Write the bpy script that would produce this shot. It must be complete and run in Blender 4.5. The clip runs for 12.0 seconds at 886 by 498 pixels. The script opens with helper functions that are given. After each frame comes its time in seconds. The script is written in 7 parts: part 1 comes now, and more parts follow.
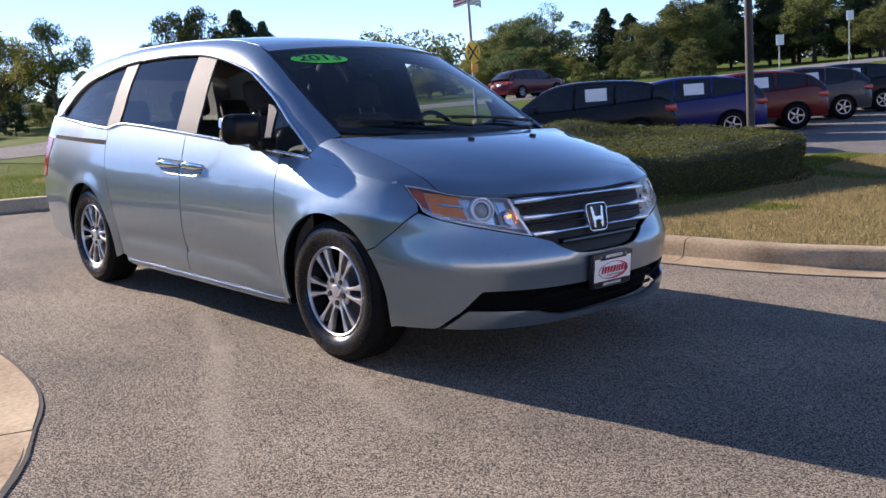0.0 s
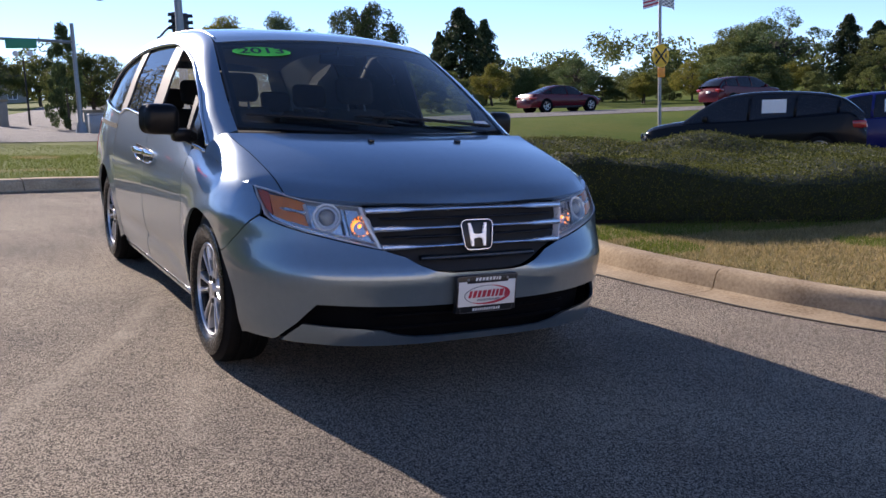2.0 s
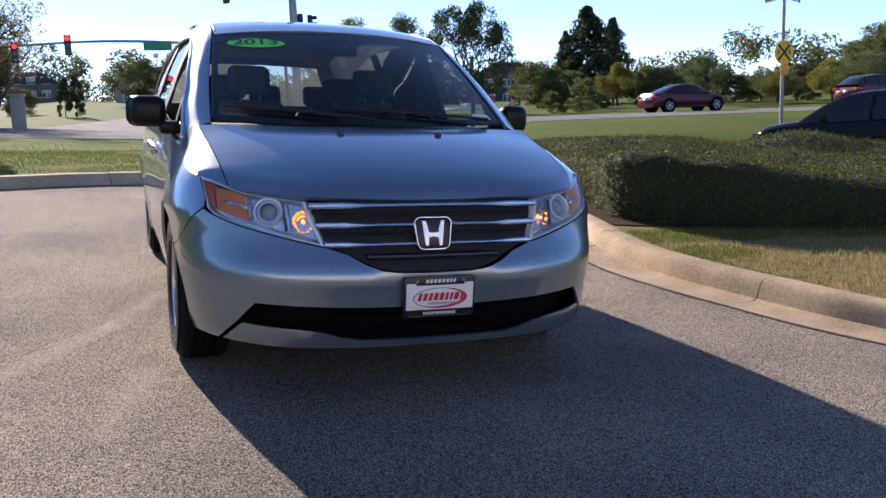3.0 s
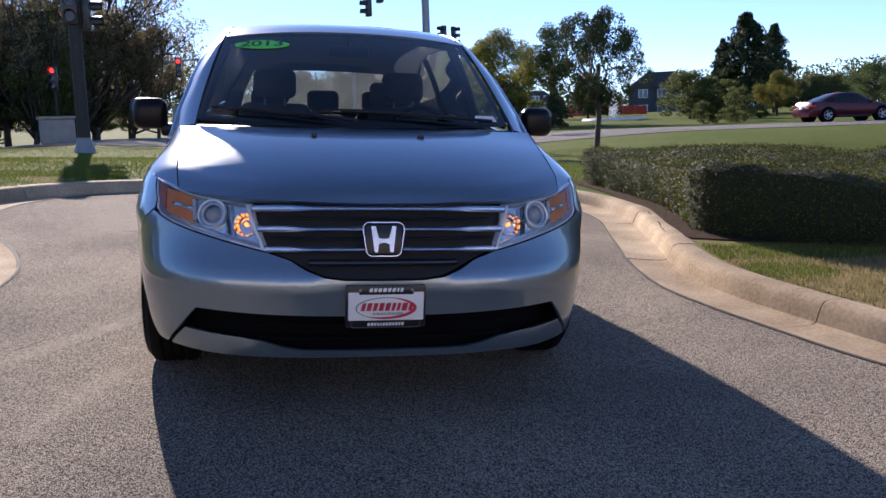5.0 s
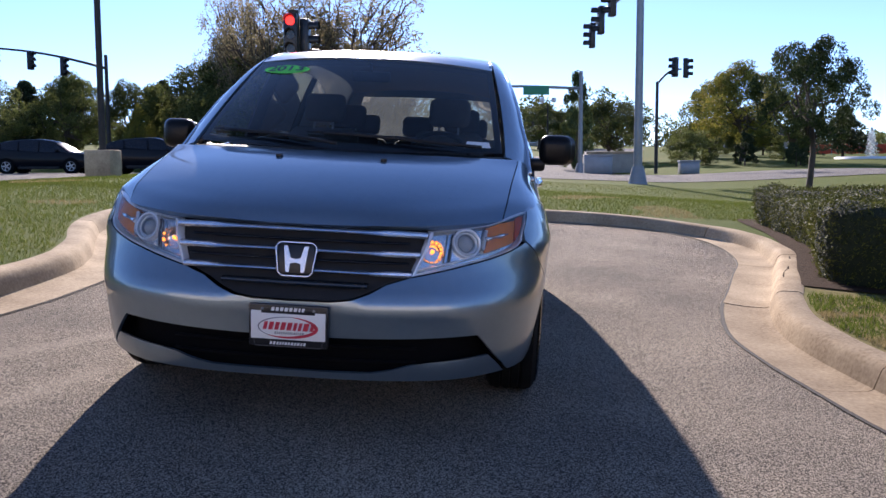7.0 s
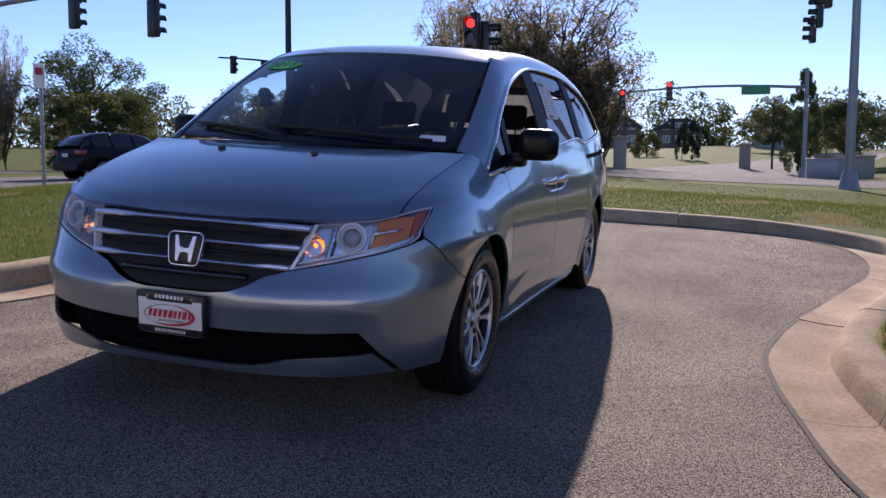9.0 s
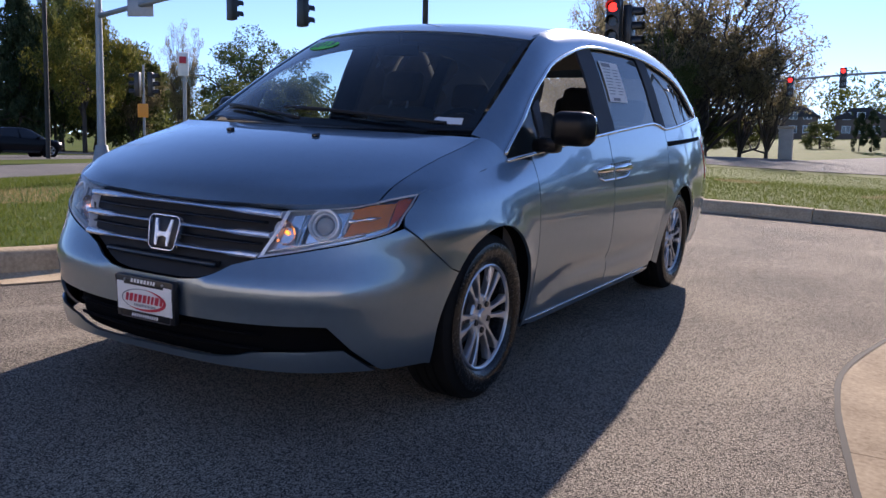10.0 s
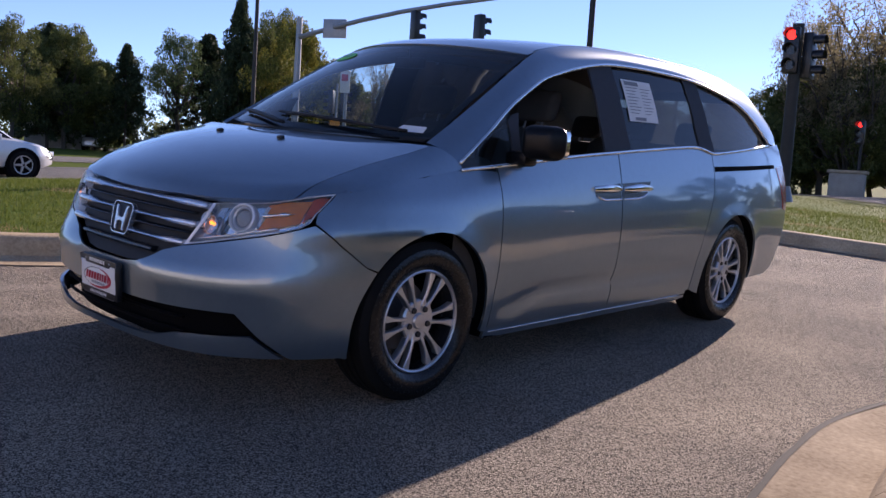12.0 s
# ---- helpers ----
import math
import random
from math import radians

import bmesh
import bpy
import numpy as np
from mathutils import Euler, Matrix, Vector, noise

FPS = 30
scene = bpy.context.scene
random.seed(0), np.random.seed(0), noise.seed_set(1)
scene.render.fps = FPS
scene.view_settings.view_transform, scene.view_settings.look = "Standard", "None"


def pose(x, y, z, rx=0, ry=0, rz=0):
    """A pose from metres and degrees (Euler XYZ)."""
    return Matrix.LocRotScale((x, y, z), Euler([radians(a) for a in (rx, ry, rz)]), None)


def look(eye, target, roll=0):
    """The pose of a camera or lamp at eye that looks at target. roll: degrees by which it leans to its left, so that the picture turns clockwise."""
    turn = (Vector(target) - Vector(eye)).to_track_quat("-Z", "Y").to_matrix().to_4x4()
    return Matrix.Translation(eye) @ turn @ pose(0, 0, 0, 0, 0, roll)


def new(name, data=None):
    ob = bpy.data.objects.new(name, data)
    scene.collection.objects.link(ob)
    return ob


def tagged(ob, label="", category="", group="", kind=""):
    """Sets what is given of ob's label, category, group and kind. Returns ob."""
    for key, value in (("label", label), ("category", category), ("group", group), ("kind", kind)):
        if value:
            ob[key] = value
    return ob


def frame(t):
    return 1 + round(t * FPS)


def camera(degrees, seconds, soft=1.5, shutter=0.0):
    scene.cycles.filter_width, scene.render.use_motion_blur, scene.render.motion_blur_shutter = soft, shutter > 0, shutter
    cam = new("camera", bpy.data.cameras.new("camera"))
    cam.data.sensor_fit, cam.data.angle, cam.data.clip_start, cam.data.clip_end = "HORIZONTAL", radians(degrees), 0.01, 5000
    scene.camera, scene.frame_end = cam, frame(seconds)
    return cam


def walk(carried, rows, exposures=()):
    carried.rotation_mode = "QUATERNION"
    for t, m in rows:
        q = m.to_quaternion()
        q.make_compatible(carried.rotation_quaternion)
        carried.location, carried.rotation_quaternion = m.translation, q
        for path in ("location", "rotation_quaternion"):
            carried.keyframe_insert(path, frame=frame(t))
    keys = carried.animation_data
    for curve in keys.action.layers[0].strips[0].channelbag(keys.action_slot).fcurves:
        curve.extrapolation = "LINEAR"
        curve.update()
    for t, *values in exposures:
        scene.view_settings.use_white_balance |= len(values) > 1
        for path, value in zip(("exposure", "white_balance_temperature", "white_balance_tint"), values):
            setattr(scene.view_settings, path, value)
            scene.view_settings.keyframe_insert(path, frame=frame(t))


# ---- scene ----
cam = camera(53.0, 12.0)
PATH = [
    (0, (-3.503, -4.972, 1.239), (-2.148, -3.536, 0.919), -1.0),
    (0.5, (-3.159, -5.243, 1.261), (-1.897, -3.729, 0.921), -0.6),
    (1, (-2.78, -5.386, 1.243), (-1.601, -3.807, 0.904), 0.6),
    (1.5, (-2.412, -5.551, 1.245), (-1.319, -3.906, 0.929), 0.8),
    (2, (-2.038, -5.673, 1.255), (-1.07, -3.953, 0.932), 1.7),
    (2.5, (-1.624, -5.69, 1.247), (-0.772, -3.909, 0.925), 1.6),
    (3, (-1.268, -5.767, 1.234), (-0.559, -3.926, 0.903), 1.7),
    (3.5, (-0.984, -5.774, 1.233), (-0.388, -3.893, 0.904), 2.6),
    (3.7, (-0.872, -5.738, 1.221), (-0.31, -3.847, 0.894), 2.4),
    (5.5, (-0.238, -5.758, 1.213), (0.041, -3.803, 0.899), 1.3),
    (6, (0.074, -5.699, 1.228), (0.212, -3.728, 0.915), 1.1),
    (6.5, (0.472, -5.77, 1.236), (0.469, -3.793, 0.933), 1.3),
    (7, (0.834, -5.729, 1.215), (0.681, -3.752, 0.949), 2.6),
    (7.2, (0.97, -5.705, 1.215), (0.749, -3.733, 0.968), 2.9),
    (8.8, (1.974, -5.388, 1.234), (1.384, -3.497, 0.956), 1.7),
    (9, (2.099, -5.31, 1.223), (1.452, -3.438, 0.942), 2.4),
    (9.5, (2.342, -5.063, 1.227), (1.542, -3.255, 0.924), 3.4),
    (10, (2.585, -4.764, 1.216), (1.616, -3.043, 0.896), 2.5),
    (10.5, (2.938, -4.568, 1.218), (1.816, -2.942, 0.905), 2.4),
    (11, (3.121, -4.344, 1.197), (1.909, -2.784, 0.886), 2.9),
    (11.5, (3.32, -4.23, 1.206), (2.038, -2.722, 0.921), 3.8),
    (12, (3.493, -4.198, 1.209), (2.167, -2.73, 0.918), 4.6),
]
# The car park pad leans a little: the path was laid out square to the pad, and is turned upright here.
TILT = Vector((-0.0525, 0.0371, 1.0)).rotation_difference(Vector((0, 0, 1))).to_matrix().to_4x4()
EXPOSURES = [(0.0, 1.4, 6400, 20), (0.5, 1.14, 6350, 20), (1.0, 1.26, 6350, 20), (1.5, 1.16, 6400, 20), (2.5, 1.15, 6400, 21), (3.0, 1.32, 6400, 21), (3.5, 1.16, 6350, 21), (5.5, 1.12, 6200, 22),
             (6.5, 1.08, 6100, 20), (7.0, 1.2, 6200, 22), (9.0, 0.82, 6350, 29), (9.5, 0.84, 6300, 27), (10.0, 1.1, 6350, 22), (10.5, 1.15, 6350, 22), (11.5, 1.06, 6500, 28), (12.0, 0.98, 6500, 28)]
walk(cam, [(t, TILT @ look(eye, target, roll)) for t, eye, target, roll in PATH], EXPOSURES)

# ---- world and sun ----
SUN_AZ, SUN_EL = 10.3, 22.0        # degrees left of +y, degrees above the horizon
world = bpy.data.worlds.new("world")
scene.world = world
world.use_nodes = True
wn, wl = world.node_tree.nodes, world.node_tree.links
sky = wn.new("ShaderNodeTexSky")
sky.sky_type, sky.sun_disc = "NISHITA", False
sky.sun_elevation, sky.sun_rotation = radians(SUN_EL), radians(-SUN_AZ)
sky.air_density, sky.dust_density, sky.ozone_density = 0.6, 0.02, 3.6
wl.new(sky.outputs[0], wn["Background"].inputs[0])
wn["Background"].inputs[1].default_value = 0.098
sun = new("sun", bpy.data.lights.new("sun", "SUN"))
sun.data.energy, sun.data.angle, sun.data.color = 4.5, radians(0.5), (1.0, 0.9, 0.76)
a, e = radians(SUN_AZ), radians(SUN_EL)
sun.matrix_world = look((-60 * math.sin(a) * math.cos(e), 60 * math.cos(a) * math.cos(e), 60 * math.sin(e)), (0, 0, 0))


# ---- materials ----
def nodes_of(name):
    m = bpy.data.materials.new(name)
    m.use_nodes = True
    t = m.node_tree
    return m, t.nodes, t.links, t.nodes["Principled BSDF"]


def surf(name, base, other=None, scale=6.0, rough=0.5, metal=0.0, bump=0.0, bscale=80.0, coat=0.0, detail=4.0, spread=0.12, rand=0.0, fine=None, spec=0.5):
    """A surface whose colour wanders between base and other at two scales, with grain in its gloss and relief."""
    m, n, l, p = nodes_of(name)
    co = n.new("ShaderNodeTexCoord")
    big, small = n.new("ShaderNodeTexNoise"), n.new("ShaderNodeTexNoise")
    for tex, s in ((big, scale), (small, fine or scale * 9)):
        tex.inputs["Scale"].default_value, tex.inputs["Detail"].default_value = s, detail
        l.new(co.outputs["Object"], tex.inputs["Vector"])
    other = other or tuple(c * (1 - spread) for c in base)
    mix = n.new("ShaderNodeMix")
    mix.data_type = "RGBA"
    mix.inputs[6].default_value, mix.inputs[7].default_value = (*base, 1), (*other, 1)
    add = n.new("ShaderNodeMath")
    add.operation = "MULTIPLY_ADD"
    add.inputs[1].default_value, add.inputs[2].default_value = 0.5, 0.0
    l.new(small.outputs[0], add.inputs[0])
    ramp = n.new("ShaderNodeMath")
    ramp.operation = "MULTIPLY_ADD"
    ramp.inputs[1].default_value = 0.7
    l.new(big.outputs[0], ramp.inputs[0])
    l.new(add.outputs[0], ramp.inputs[2])
    sharp = n.new("ShaderNodeMapRange")
    sharp.inputs[1].default_value, sharp.inputs[2].default_value = 0.38, 0.82
    l.new(ramp.outputs[0], sharp.inputs[0])
    l.new(sharp.outputs[0], mix.inputs[0])
    out = mix.outputs[2]
    if rand:
        info, hsv = n.new("ShaderNodeObjectInfo"), n.new("ShaderNodeHueSaturation")
        mr = n.new("ShaderNodeMapRange")
        mr.inputs[3].default_value, mr.inputs[4].default_value = 1 - rand, 1 + rand
        l.new(info.outputs["Random"], mr.inputs[0])
        l.new(mr.outputs[0], hsv.inputs["Value"])
        l.new(out, hsv.inputs["Color"])
        out = hsv.outputs[0]
    l.new(out, p.inputs["Base Color"])
    p.inputs["Metallic"].default_value, p.inputs["Coat Weight"].default_value = metal, coat
    p.inputs["Coat Roughness"].default_value, p.inputs["Specular IOR Level"].default_value = 0.04, spec
    rr = n.new("ShaderNodeMapRange")
    rr.inputs[3].default_value, rr.inputs[4].default_value = max(rough - 0.08, 0.02), min(rough + 0.08, 1.0)
    l.new(small.outputs[0], rr.inputs[0])
    l.new(rr.outputs[0], p.inputs["Roughness"])
    if bump:
        b, tex = n.new("ShaderNodeBump"), n.new("ShaderNodeTexNoise")
        tex.inputs["Scale"].default_value, tex.inputs["Detail"].default_value = bscale, 6
        l.new(co.outputs["Object"], tex.inputs["Vector"])
        b.inputs["Strength"].default_value, b.inputs["Distance"].default_value = min(bump * 20, 1.0), bump
        l.new(tex.outputs[0], b.inputs["Height"])
        l.new(b.outputs[0], p.inputs["Normal"])
    return m


def leaf_surf(name, low, high, trans=0.25):
    """Leaves: each clump island takes its own green, and some light comes through."""
    m, n, l, p = nodes_of(name)
    geo, mix = n.new("ShaderNodeNewGeometry"), n.new("ShaderNodeMix")
    mix.data_type = "RGBA"
    mix.inputs[6].default_value, mix.inputs[7].default_value = (*low, 1), (*high, 1)
    l.new(geo.outputs["Random Per Island"], mix.inputs[0])
    info, hsv, mr = n.new("ShaderNodeObjectInfo"), n.new("ShaderNodeHueSaturation"), n.new("ShaderNodeMapRange")
    mr.inputs[3].default_value, mr.inputs[4].default_value = 0.8, 1.2
    l.new(info.outputs["Random"], mr.inputs[0])
    l.new(mr.outputs[0], hsv.inputs["Value"])
    l.new(mix.outputs[2], hsv.inputs["Color"])
    l.new(hsv.outputs[0], p.inputs["Base Color"])
    p.inputs["Roughness"].default_value, p.inputs["Specular IOR Level"].default_value = 0.65, 0.15
    tr, ms = n.new("ShaderNodeBsdfTranslucent"), n.new("ShaderNodeMixShader")
    l.new(hsv.outputs[0], tr.inputs[0])
    ms.inputs[0].default_value = trans
    l.new(p.outputs[0], ms.inputs[1])
    l.new(tr.outputs[0], ms.inputs[2])
    l.new(ms.outputs[0], n["Material Output"].inputs[0])
    return m


def glass_surf(name, tint, rough=0.0, milky=0.0):
    """Thin pane: tinted see-through with a clear reflection on top and a thin milky film."""
    m, n, l, p = nodes_of(name)
    n.remove(p)
    tr, gl, ms, fr = (n.new("ShaderNode" + k) for k in ("BsdfTransparent", "BsdfGlossy", "MixShader", "Fresnel"))
    tr.inputs[0].default_value = (*tint, 1)
    gl.inputs["Roughness"].default_value = rough
    fr.inputs["IOR"].default_value = 1.5
    l.new(fr.outputs[0], ms.inputs[0])
    l.new(tr.outputs[0], ms.inputs[1])
    l.new(gl.outputs[0], ms.inputs[2])
    out = ms.outputs[0]
    if milky:
        film, co, speck, amount = (n.new("ShaderNode" + k) for k in ("BsdfTranslucent", "TexCoord", "TexNoise", "MapRange"))
        film.inputs[0].default_value = (0.8, 0.8, 0.78, 1)
        speck.inputs["Scale"].default_value, speck.inputs["Detail"].default_value = 5.0, 6.0
        l.new(co.outputs["Object"], speck.inputs["Vector"])
        amount.inputs[3].default_value, amount.inputs[4].default_value = milky * 0.5, milky * 1.5
        l.new(speck.outputs[0], amount.inputs[0])
        veil = n.new("ShaderNodeMixShader")
        l.new(amount.outputs[0], veil.inputs[0])
        l.new(out, veil.inputs[1])
        l.new(film.outputs[0], veil.inputs[2])
        out = veil.outputs[0]
    l.new(out, n["Material Output"].inputs[0])
    return m


def glow(name, color, strength):
    m, n, l, p = nodes_of(name)
    p.inputs["Base Color"].default_value = (*color, 1)
    p.inputs["Emission Color"].default_value, p.inputs["Emission Strength"].default_value = (*color, 1), strength
    return m


def asphalt_surf(name, dark, light, patch, scuffs=()):
    """Worn asphalt: pale and dark stones in a dull binder, with broad worn patches."""
    m, n, l, p = nodes_of(name)
    co = n.new("ShaderNodeTexCoord")
    vor, fine, wide = n.new("ShaderNodeTexVoronoi"), n.new("ShaderNodeTexNoise"), n.new("ShaderNodeTexNoise")
    vor.inputs["Scale"].default_value = 235
    fine.inputs["Scale"].default_value, fine.inputs["Detail"].default_value = 120, 5
    wide.inputs["Scale"].default_value, wide.inputs["Detail"].default_value = 0.7, 5
    for tex in (vor, fine, wide):
        l.new(co.outputs["Object"], tex.inputs["Vector"])
    bw = n.new("ShaderNodeRGBToBW")
    l.new(vor.outputs["Color"], bw.inputs[0])
    ramp = n.new("ShaderNodeValToRGB")
    r = ramp.color_ramp
    r.elements[0].position, r.elements[0].color = 0.34, (*dark, 1)
    r.elements[1].position, r.elements[1].color = 0.76, (*light, 1)
    l.new(bw.outputs[0], ramp.inputs[0])
    mix = n.new("ShaderNodeMix")
    mix.data_type, mix.blend_type = "RGBA", "MULTIPLY"
    wr = n.new("ShaderNodeValToRGB")
    wr.color_ramp.elements[0].position, wr.color_ramp.elements[0].color = 0.32, (*patch, 1)
    wr.color_ramp.elements[1].position, wr.color_ramp.elements[1].color = 0.68, (1.12, 1.1, 1.06, 1)
    l.new(wide.outputs[0], wr.inputs[0])
    mix.inputs[0].default_value = 1.0
    l.new(ramp.outputs[0], mix.inputs[6])
    l.new(wr.outputs[0], mix.inputs[7])
    out = mix.outputs[2]
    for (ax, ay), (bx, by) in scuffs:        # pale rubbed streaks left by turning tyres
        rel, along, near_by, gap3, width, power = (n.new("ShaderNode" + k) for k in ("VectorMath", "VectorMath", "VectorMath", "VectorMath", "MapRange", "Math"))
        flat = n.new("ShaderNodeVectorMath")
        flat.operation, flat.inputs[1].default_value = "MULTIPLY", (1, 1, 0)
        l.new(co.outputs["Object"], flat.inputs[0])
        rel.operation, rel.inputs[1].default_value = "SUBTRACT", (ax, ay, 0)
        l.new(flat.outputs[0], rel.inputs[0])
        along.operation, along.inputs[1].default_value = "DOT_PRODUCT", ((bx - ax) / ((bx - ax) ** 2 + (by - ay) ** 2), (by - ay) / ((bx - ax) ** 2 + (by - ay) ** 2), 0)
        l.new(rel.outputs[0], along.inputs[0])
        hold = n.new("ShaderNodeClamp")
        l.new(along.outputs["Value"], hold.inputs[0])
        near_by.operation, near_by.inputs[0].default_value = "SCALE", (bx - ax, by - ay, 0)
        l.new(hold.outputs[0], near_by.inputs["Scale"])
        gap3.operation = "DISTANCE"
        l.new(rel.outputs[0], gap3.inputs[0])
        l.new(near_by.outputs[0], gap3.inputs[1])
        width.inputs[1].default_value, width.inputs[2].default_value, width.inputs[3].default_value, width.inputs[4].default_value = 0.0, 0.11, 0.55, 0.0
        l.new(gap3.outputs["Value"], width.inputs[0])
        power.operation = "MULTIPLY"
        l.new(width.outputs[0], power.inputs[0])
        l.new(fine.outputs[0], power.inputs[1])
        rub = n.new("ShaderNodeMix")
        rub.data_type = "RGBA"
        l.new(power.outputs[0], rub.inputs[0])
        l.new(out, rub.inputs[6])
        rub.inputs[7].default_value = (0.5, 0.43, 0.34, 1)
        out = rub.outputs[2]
    l.new(out, p.inputs["Base Color"])
    p.inputs["Roughness"].default_value = 0.95
    p.inputs["Specular IOR Level"].default_value = 0.14
    add, b = n.new("ShaderNodeMath"), n.new("ShaderNodeBump")
    l.new(vor.outputs["Distance"], add.inputs[0])
    l.new(fine.outputs[0], add.inputs[1])
    l.new(add.outputs[0], b.inputs["Height"])
    b.inputs["Strength"].default_value, b.inputs["Distance"].default_value = 1.0, 0.0075
    l.new(b.outputs[0], p.inputs["Normal"])
    return m


M = dict(
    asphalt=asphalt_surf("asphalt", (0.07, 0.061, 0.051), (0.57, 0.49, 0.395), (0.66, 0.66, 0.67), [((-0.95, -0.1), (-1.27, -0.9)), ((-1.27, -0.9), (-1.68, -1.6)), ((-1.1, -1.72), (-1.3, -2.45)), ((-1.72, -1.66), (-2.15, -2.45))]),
    street=asphalt_surf("street_asphalt", (0.16, 0.155, 0.15), (0.24, 0.23, 0.22), (0.85, 0.85, 0.86)),
    concrete=surf("kerb_concrete", (0.56, 0.445, 0.3), (0.235, 0.17, 0.105), 2.0, 0.95, bump=0.006, bscale=90, rand=0.08, detail=9, spec=0.1, fine=45),
    render_wall=surf("pale_render", (0.62, 0.57, 0.5), (0.5, 0.46, 0.4), 0.8, 0.9, bump=0.004),
    joint=surf("dark_joint", (0.03, 0.026, 0.022), None, 20, 0.95),
    soil=surf("mulch_soil", (0.032, 0.019, 0.012), (0.075, 0.046, 0.03), 14, 0.97, bump=0.03, bscale=40, spec=0.05),
    grass=surf("lawn", (0.058, 0.1, 0.012), (0.112, 0.128, 0.026), 0.3, 0.95, bump=0.03, bscale=30, fine=3.1, detail=8, spec=0.05),
    blade=leaf_surf("grass_blade", (0.075, 0.115, 0.016), (0.155, 0.175, 0.034), 0.35),
    straw=leaf_surf("dry_grass_blade", (0.2, 0.175, 0.065), (0.42, 0.32, 0.165), 0.35),
    paint=surf("blue_grey_metallic_paint", (0.182, 0.248, 0.308), (0.166, 0.228, 0.284), 30, 0.31, metal=0.8, coat=1.0, fine=900),
    shell=surf("black_mirror_shell", (0.006, 0.006, 0.007), None, 30, 0.3, spec=0.2),
    bezel=surf("bright_lamp_bezel", (0.8, 0.82, 0.85), (0.72, 0.74, 0.78), 12, 0.3, metal=0.3, coat=0.3),
    facet=surf("mirror_reflector", (0.9, 0.9, 0.9), (0.82, 0.82, 0.83), 30, 0.14, metal=1.0),
    marker=surf("red_orange_marker", (0.62, 0.12, 0.05), (0.52, 0.09, 0.04), 30, 0.25, coat=0.5),
    # near-black, hardly any gloss: shade inside openings put into the colour
    gap=surf("void_shade", (0.004, 0.004, 0.005), None, 10, 0.9, spec=0.08),
    trim=surf("black_plastic", (0.015, 0.015, 0.016), (0.02, 0.02, 0.021), 30, 0.5, bump=0.0006, bscale=400, spec=0.25),
    gloss=surf("dark_gloss_trim", (0.016, 0.017, 0.019), None, 30, 0.25, coat=0.2),
    satin=surf("satin_dark_trim", (0.05, 0.055, 0.065), None, 30, 0.6, spec=0.08),
    barchrome=surf("satin_chrome", (0.62, 0.64, 0.7), (0.55, 0.57, 0.63), 40, 0.22, metal=0.85, coat=0.5),
    chrome=surf("chrome", (0.78, 0.79, 0.8), (0.7, 0.71, 0.73), 40, 0.1, metal=1.0),
    alloy=surf("machined_alloy", (0.6, 0.6, 0.61), (0.5, 0.5, 0.52), 30, 0.34, metal=0.85),
    alloyd=surf("painted_alloy", (0.12, 0.12, 0.13), None, 30, 0.4, metal=0.6),
    rubber=surf("tyre_rubber", (0.006, 0.006, 0.0065), (0.011, 0.0105, 0.01), 8, 0.7, bump=0.001, bscale=200, spec=0.1),
    wet=surf("dressed_tyre_wall", (0.007, 0.007, 0.0075), (0.012, 0.012, 0.012), 8, 0.26, spec=0.3),
    glass=glass_surf("windscreen_glass", (0.58, 0.65, 0.65), milky=0.02),
    rearglass=glass_surf("milky_rear_glass", (0.5, 0.56, 0.56), milky=0.07),
    tint=glass_surf("privacy_glass", (0.13, 0.15, 0.155), milky=0.006),
    clear=glass_surf("clear_lens", (0.93, 0.95, 0.96)),
    ball=surf("projector_glass", (0.42, 0.44, 0.46), None, 30, 0.08, coat=1.0),
    amber=surf("amber_lens", (0.85, 0.3, 0.07), (0.72, 0.22, 0.05), 30, 0.25, coat=0.5),
    red=surf("red_lens", (0.35, 0.01, 0.01), None, 30, 0.2, coat=0.8),
    lamp=glow("lit_amber_bulb", (1.0, 0.27, 0.03), 1.5),
    silver=surf("reflector", (0.9, 0.91, 0.92), (0.8, 0.81, 0.83), 12, 0.2, metal=0.85, coat=0.4),
    cabin=surf("grey_cabin_fabric", (0.055, 0.052, 0.05), (0.075, 0.07, 0.066), 20, 0.9, bump=0.001),
    beige=surf("beige_cabin_trim", (0.14, 0.125, 0.11), (0.17, 0.15, 0.13), 20, 0.85),
    white=surf("white_paper", (0.8, 0.8, 0.79), (0.74, 0.74, 0.73), 20, 0.7),
    ink=surf("grey_ink", (0.25, 0.26, 0.28), None, 20, 0.7),
    black=surf("black_frame", (0.012, 0.012, 0.014), None, 20, 0.35),
    crimson=surf("crimson_print", (0.55, 0.03, 0.06), None, 20, 0.5),
    green=surf("green_sticker", (0.14, 0.9, 0.09), (0.12, 0.84, 0.08), 20, 0.5),
    steel=surf("galvanised_steel", (0.3, 0.31, 0.32), (0.24, 0.25, 0.26), 5, 0.5, metal=0.7),
    pole=surf("dark_painted_steel", (0.03, 0.028, 0.026), (0.045, 0.042, 0.04), 5, 0.6, spec=0.25),
    bark=surf("bark", (0.09, 0.07, 0.055), (0.05, 0.04, 0.032), 9, 0.95, bump=0.02, bscale=30),
    yellow=surf("yellow_sign", (0.85, 0.5, 0.02), None, 20, 0.5),
    orange=surf("orange_sign", (0.9, 0.33, 0.03), None, 20, 0.5),
    signgreen=surf("green_sign", (0.02, 0.24, 0.12), None, 20, 0.5),
    redlight=glow("red_signal", (1.0, 0.03, 0.02), 1.4),
)

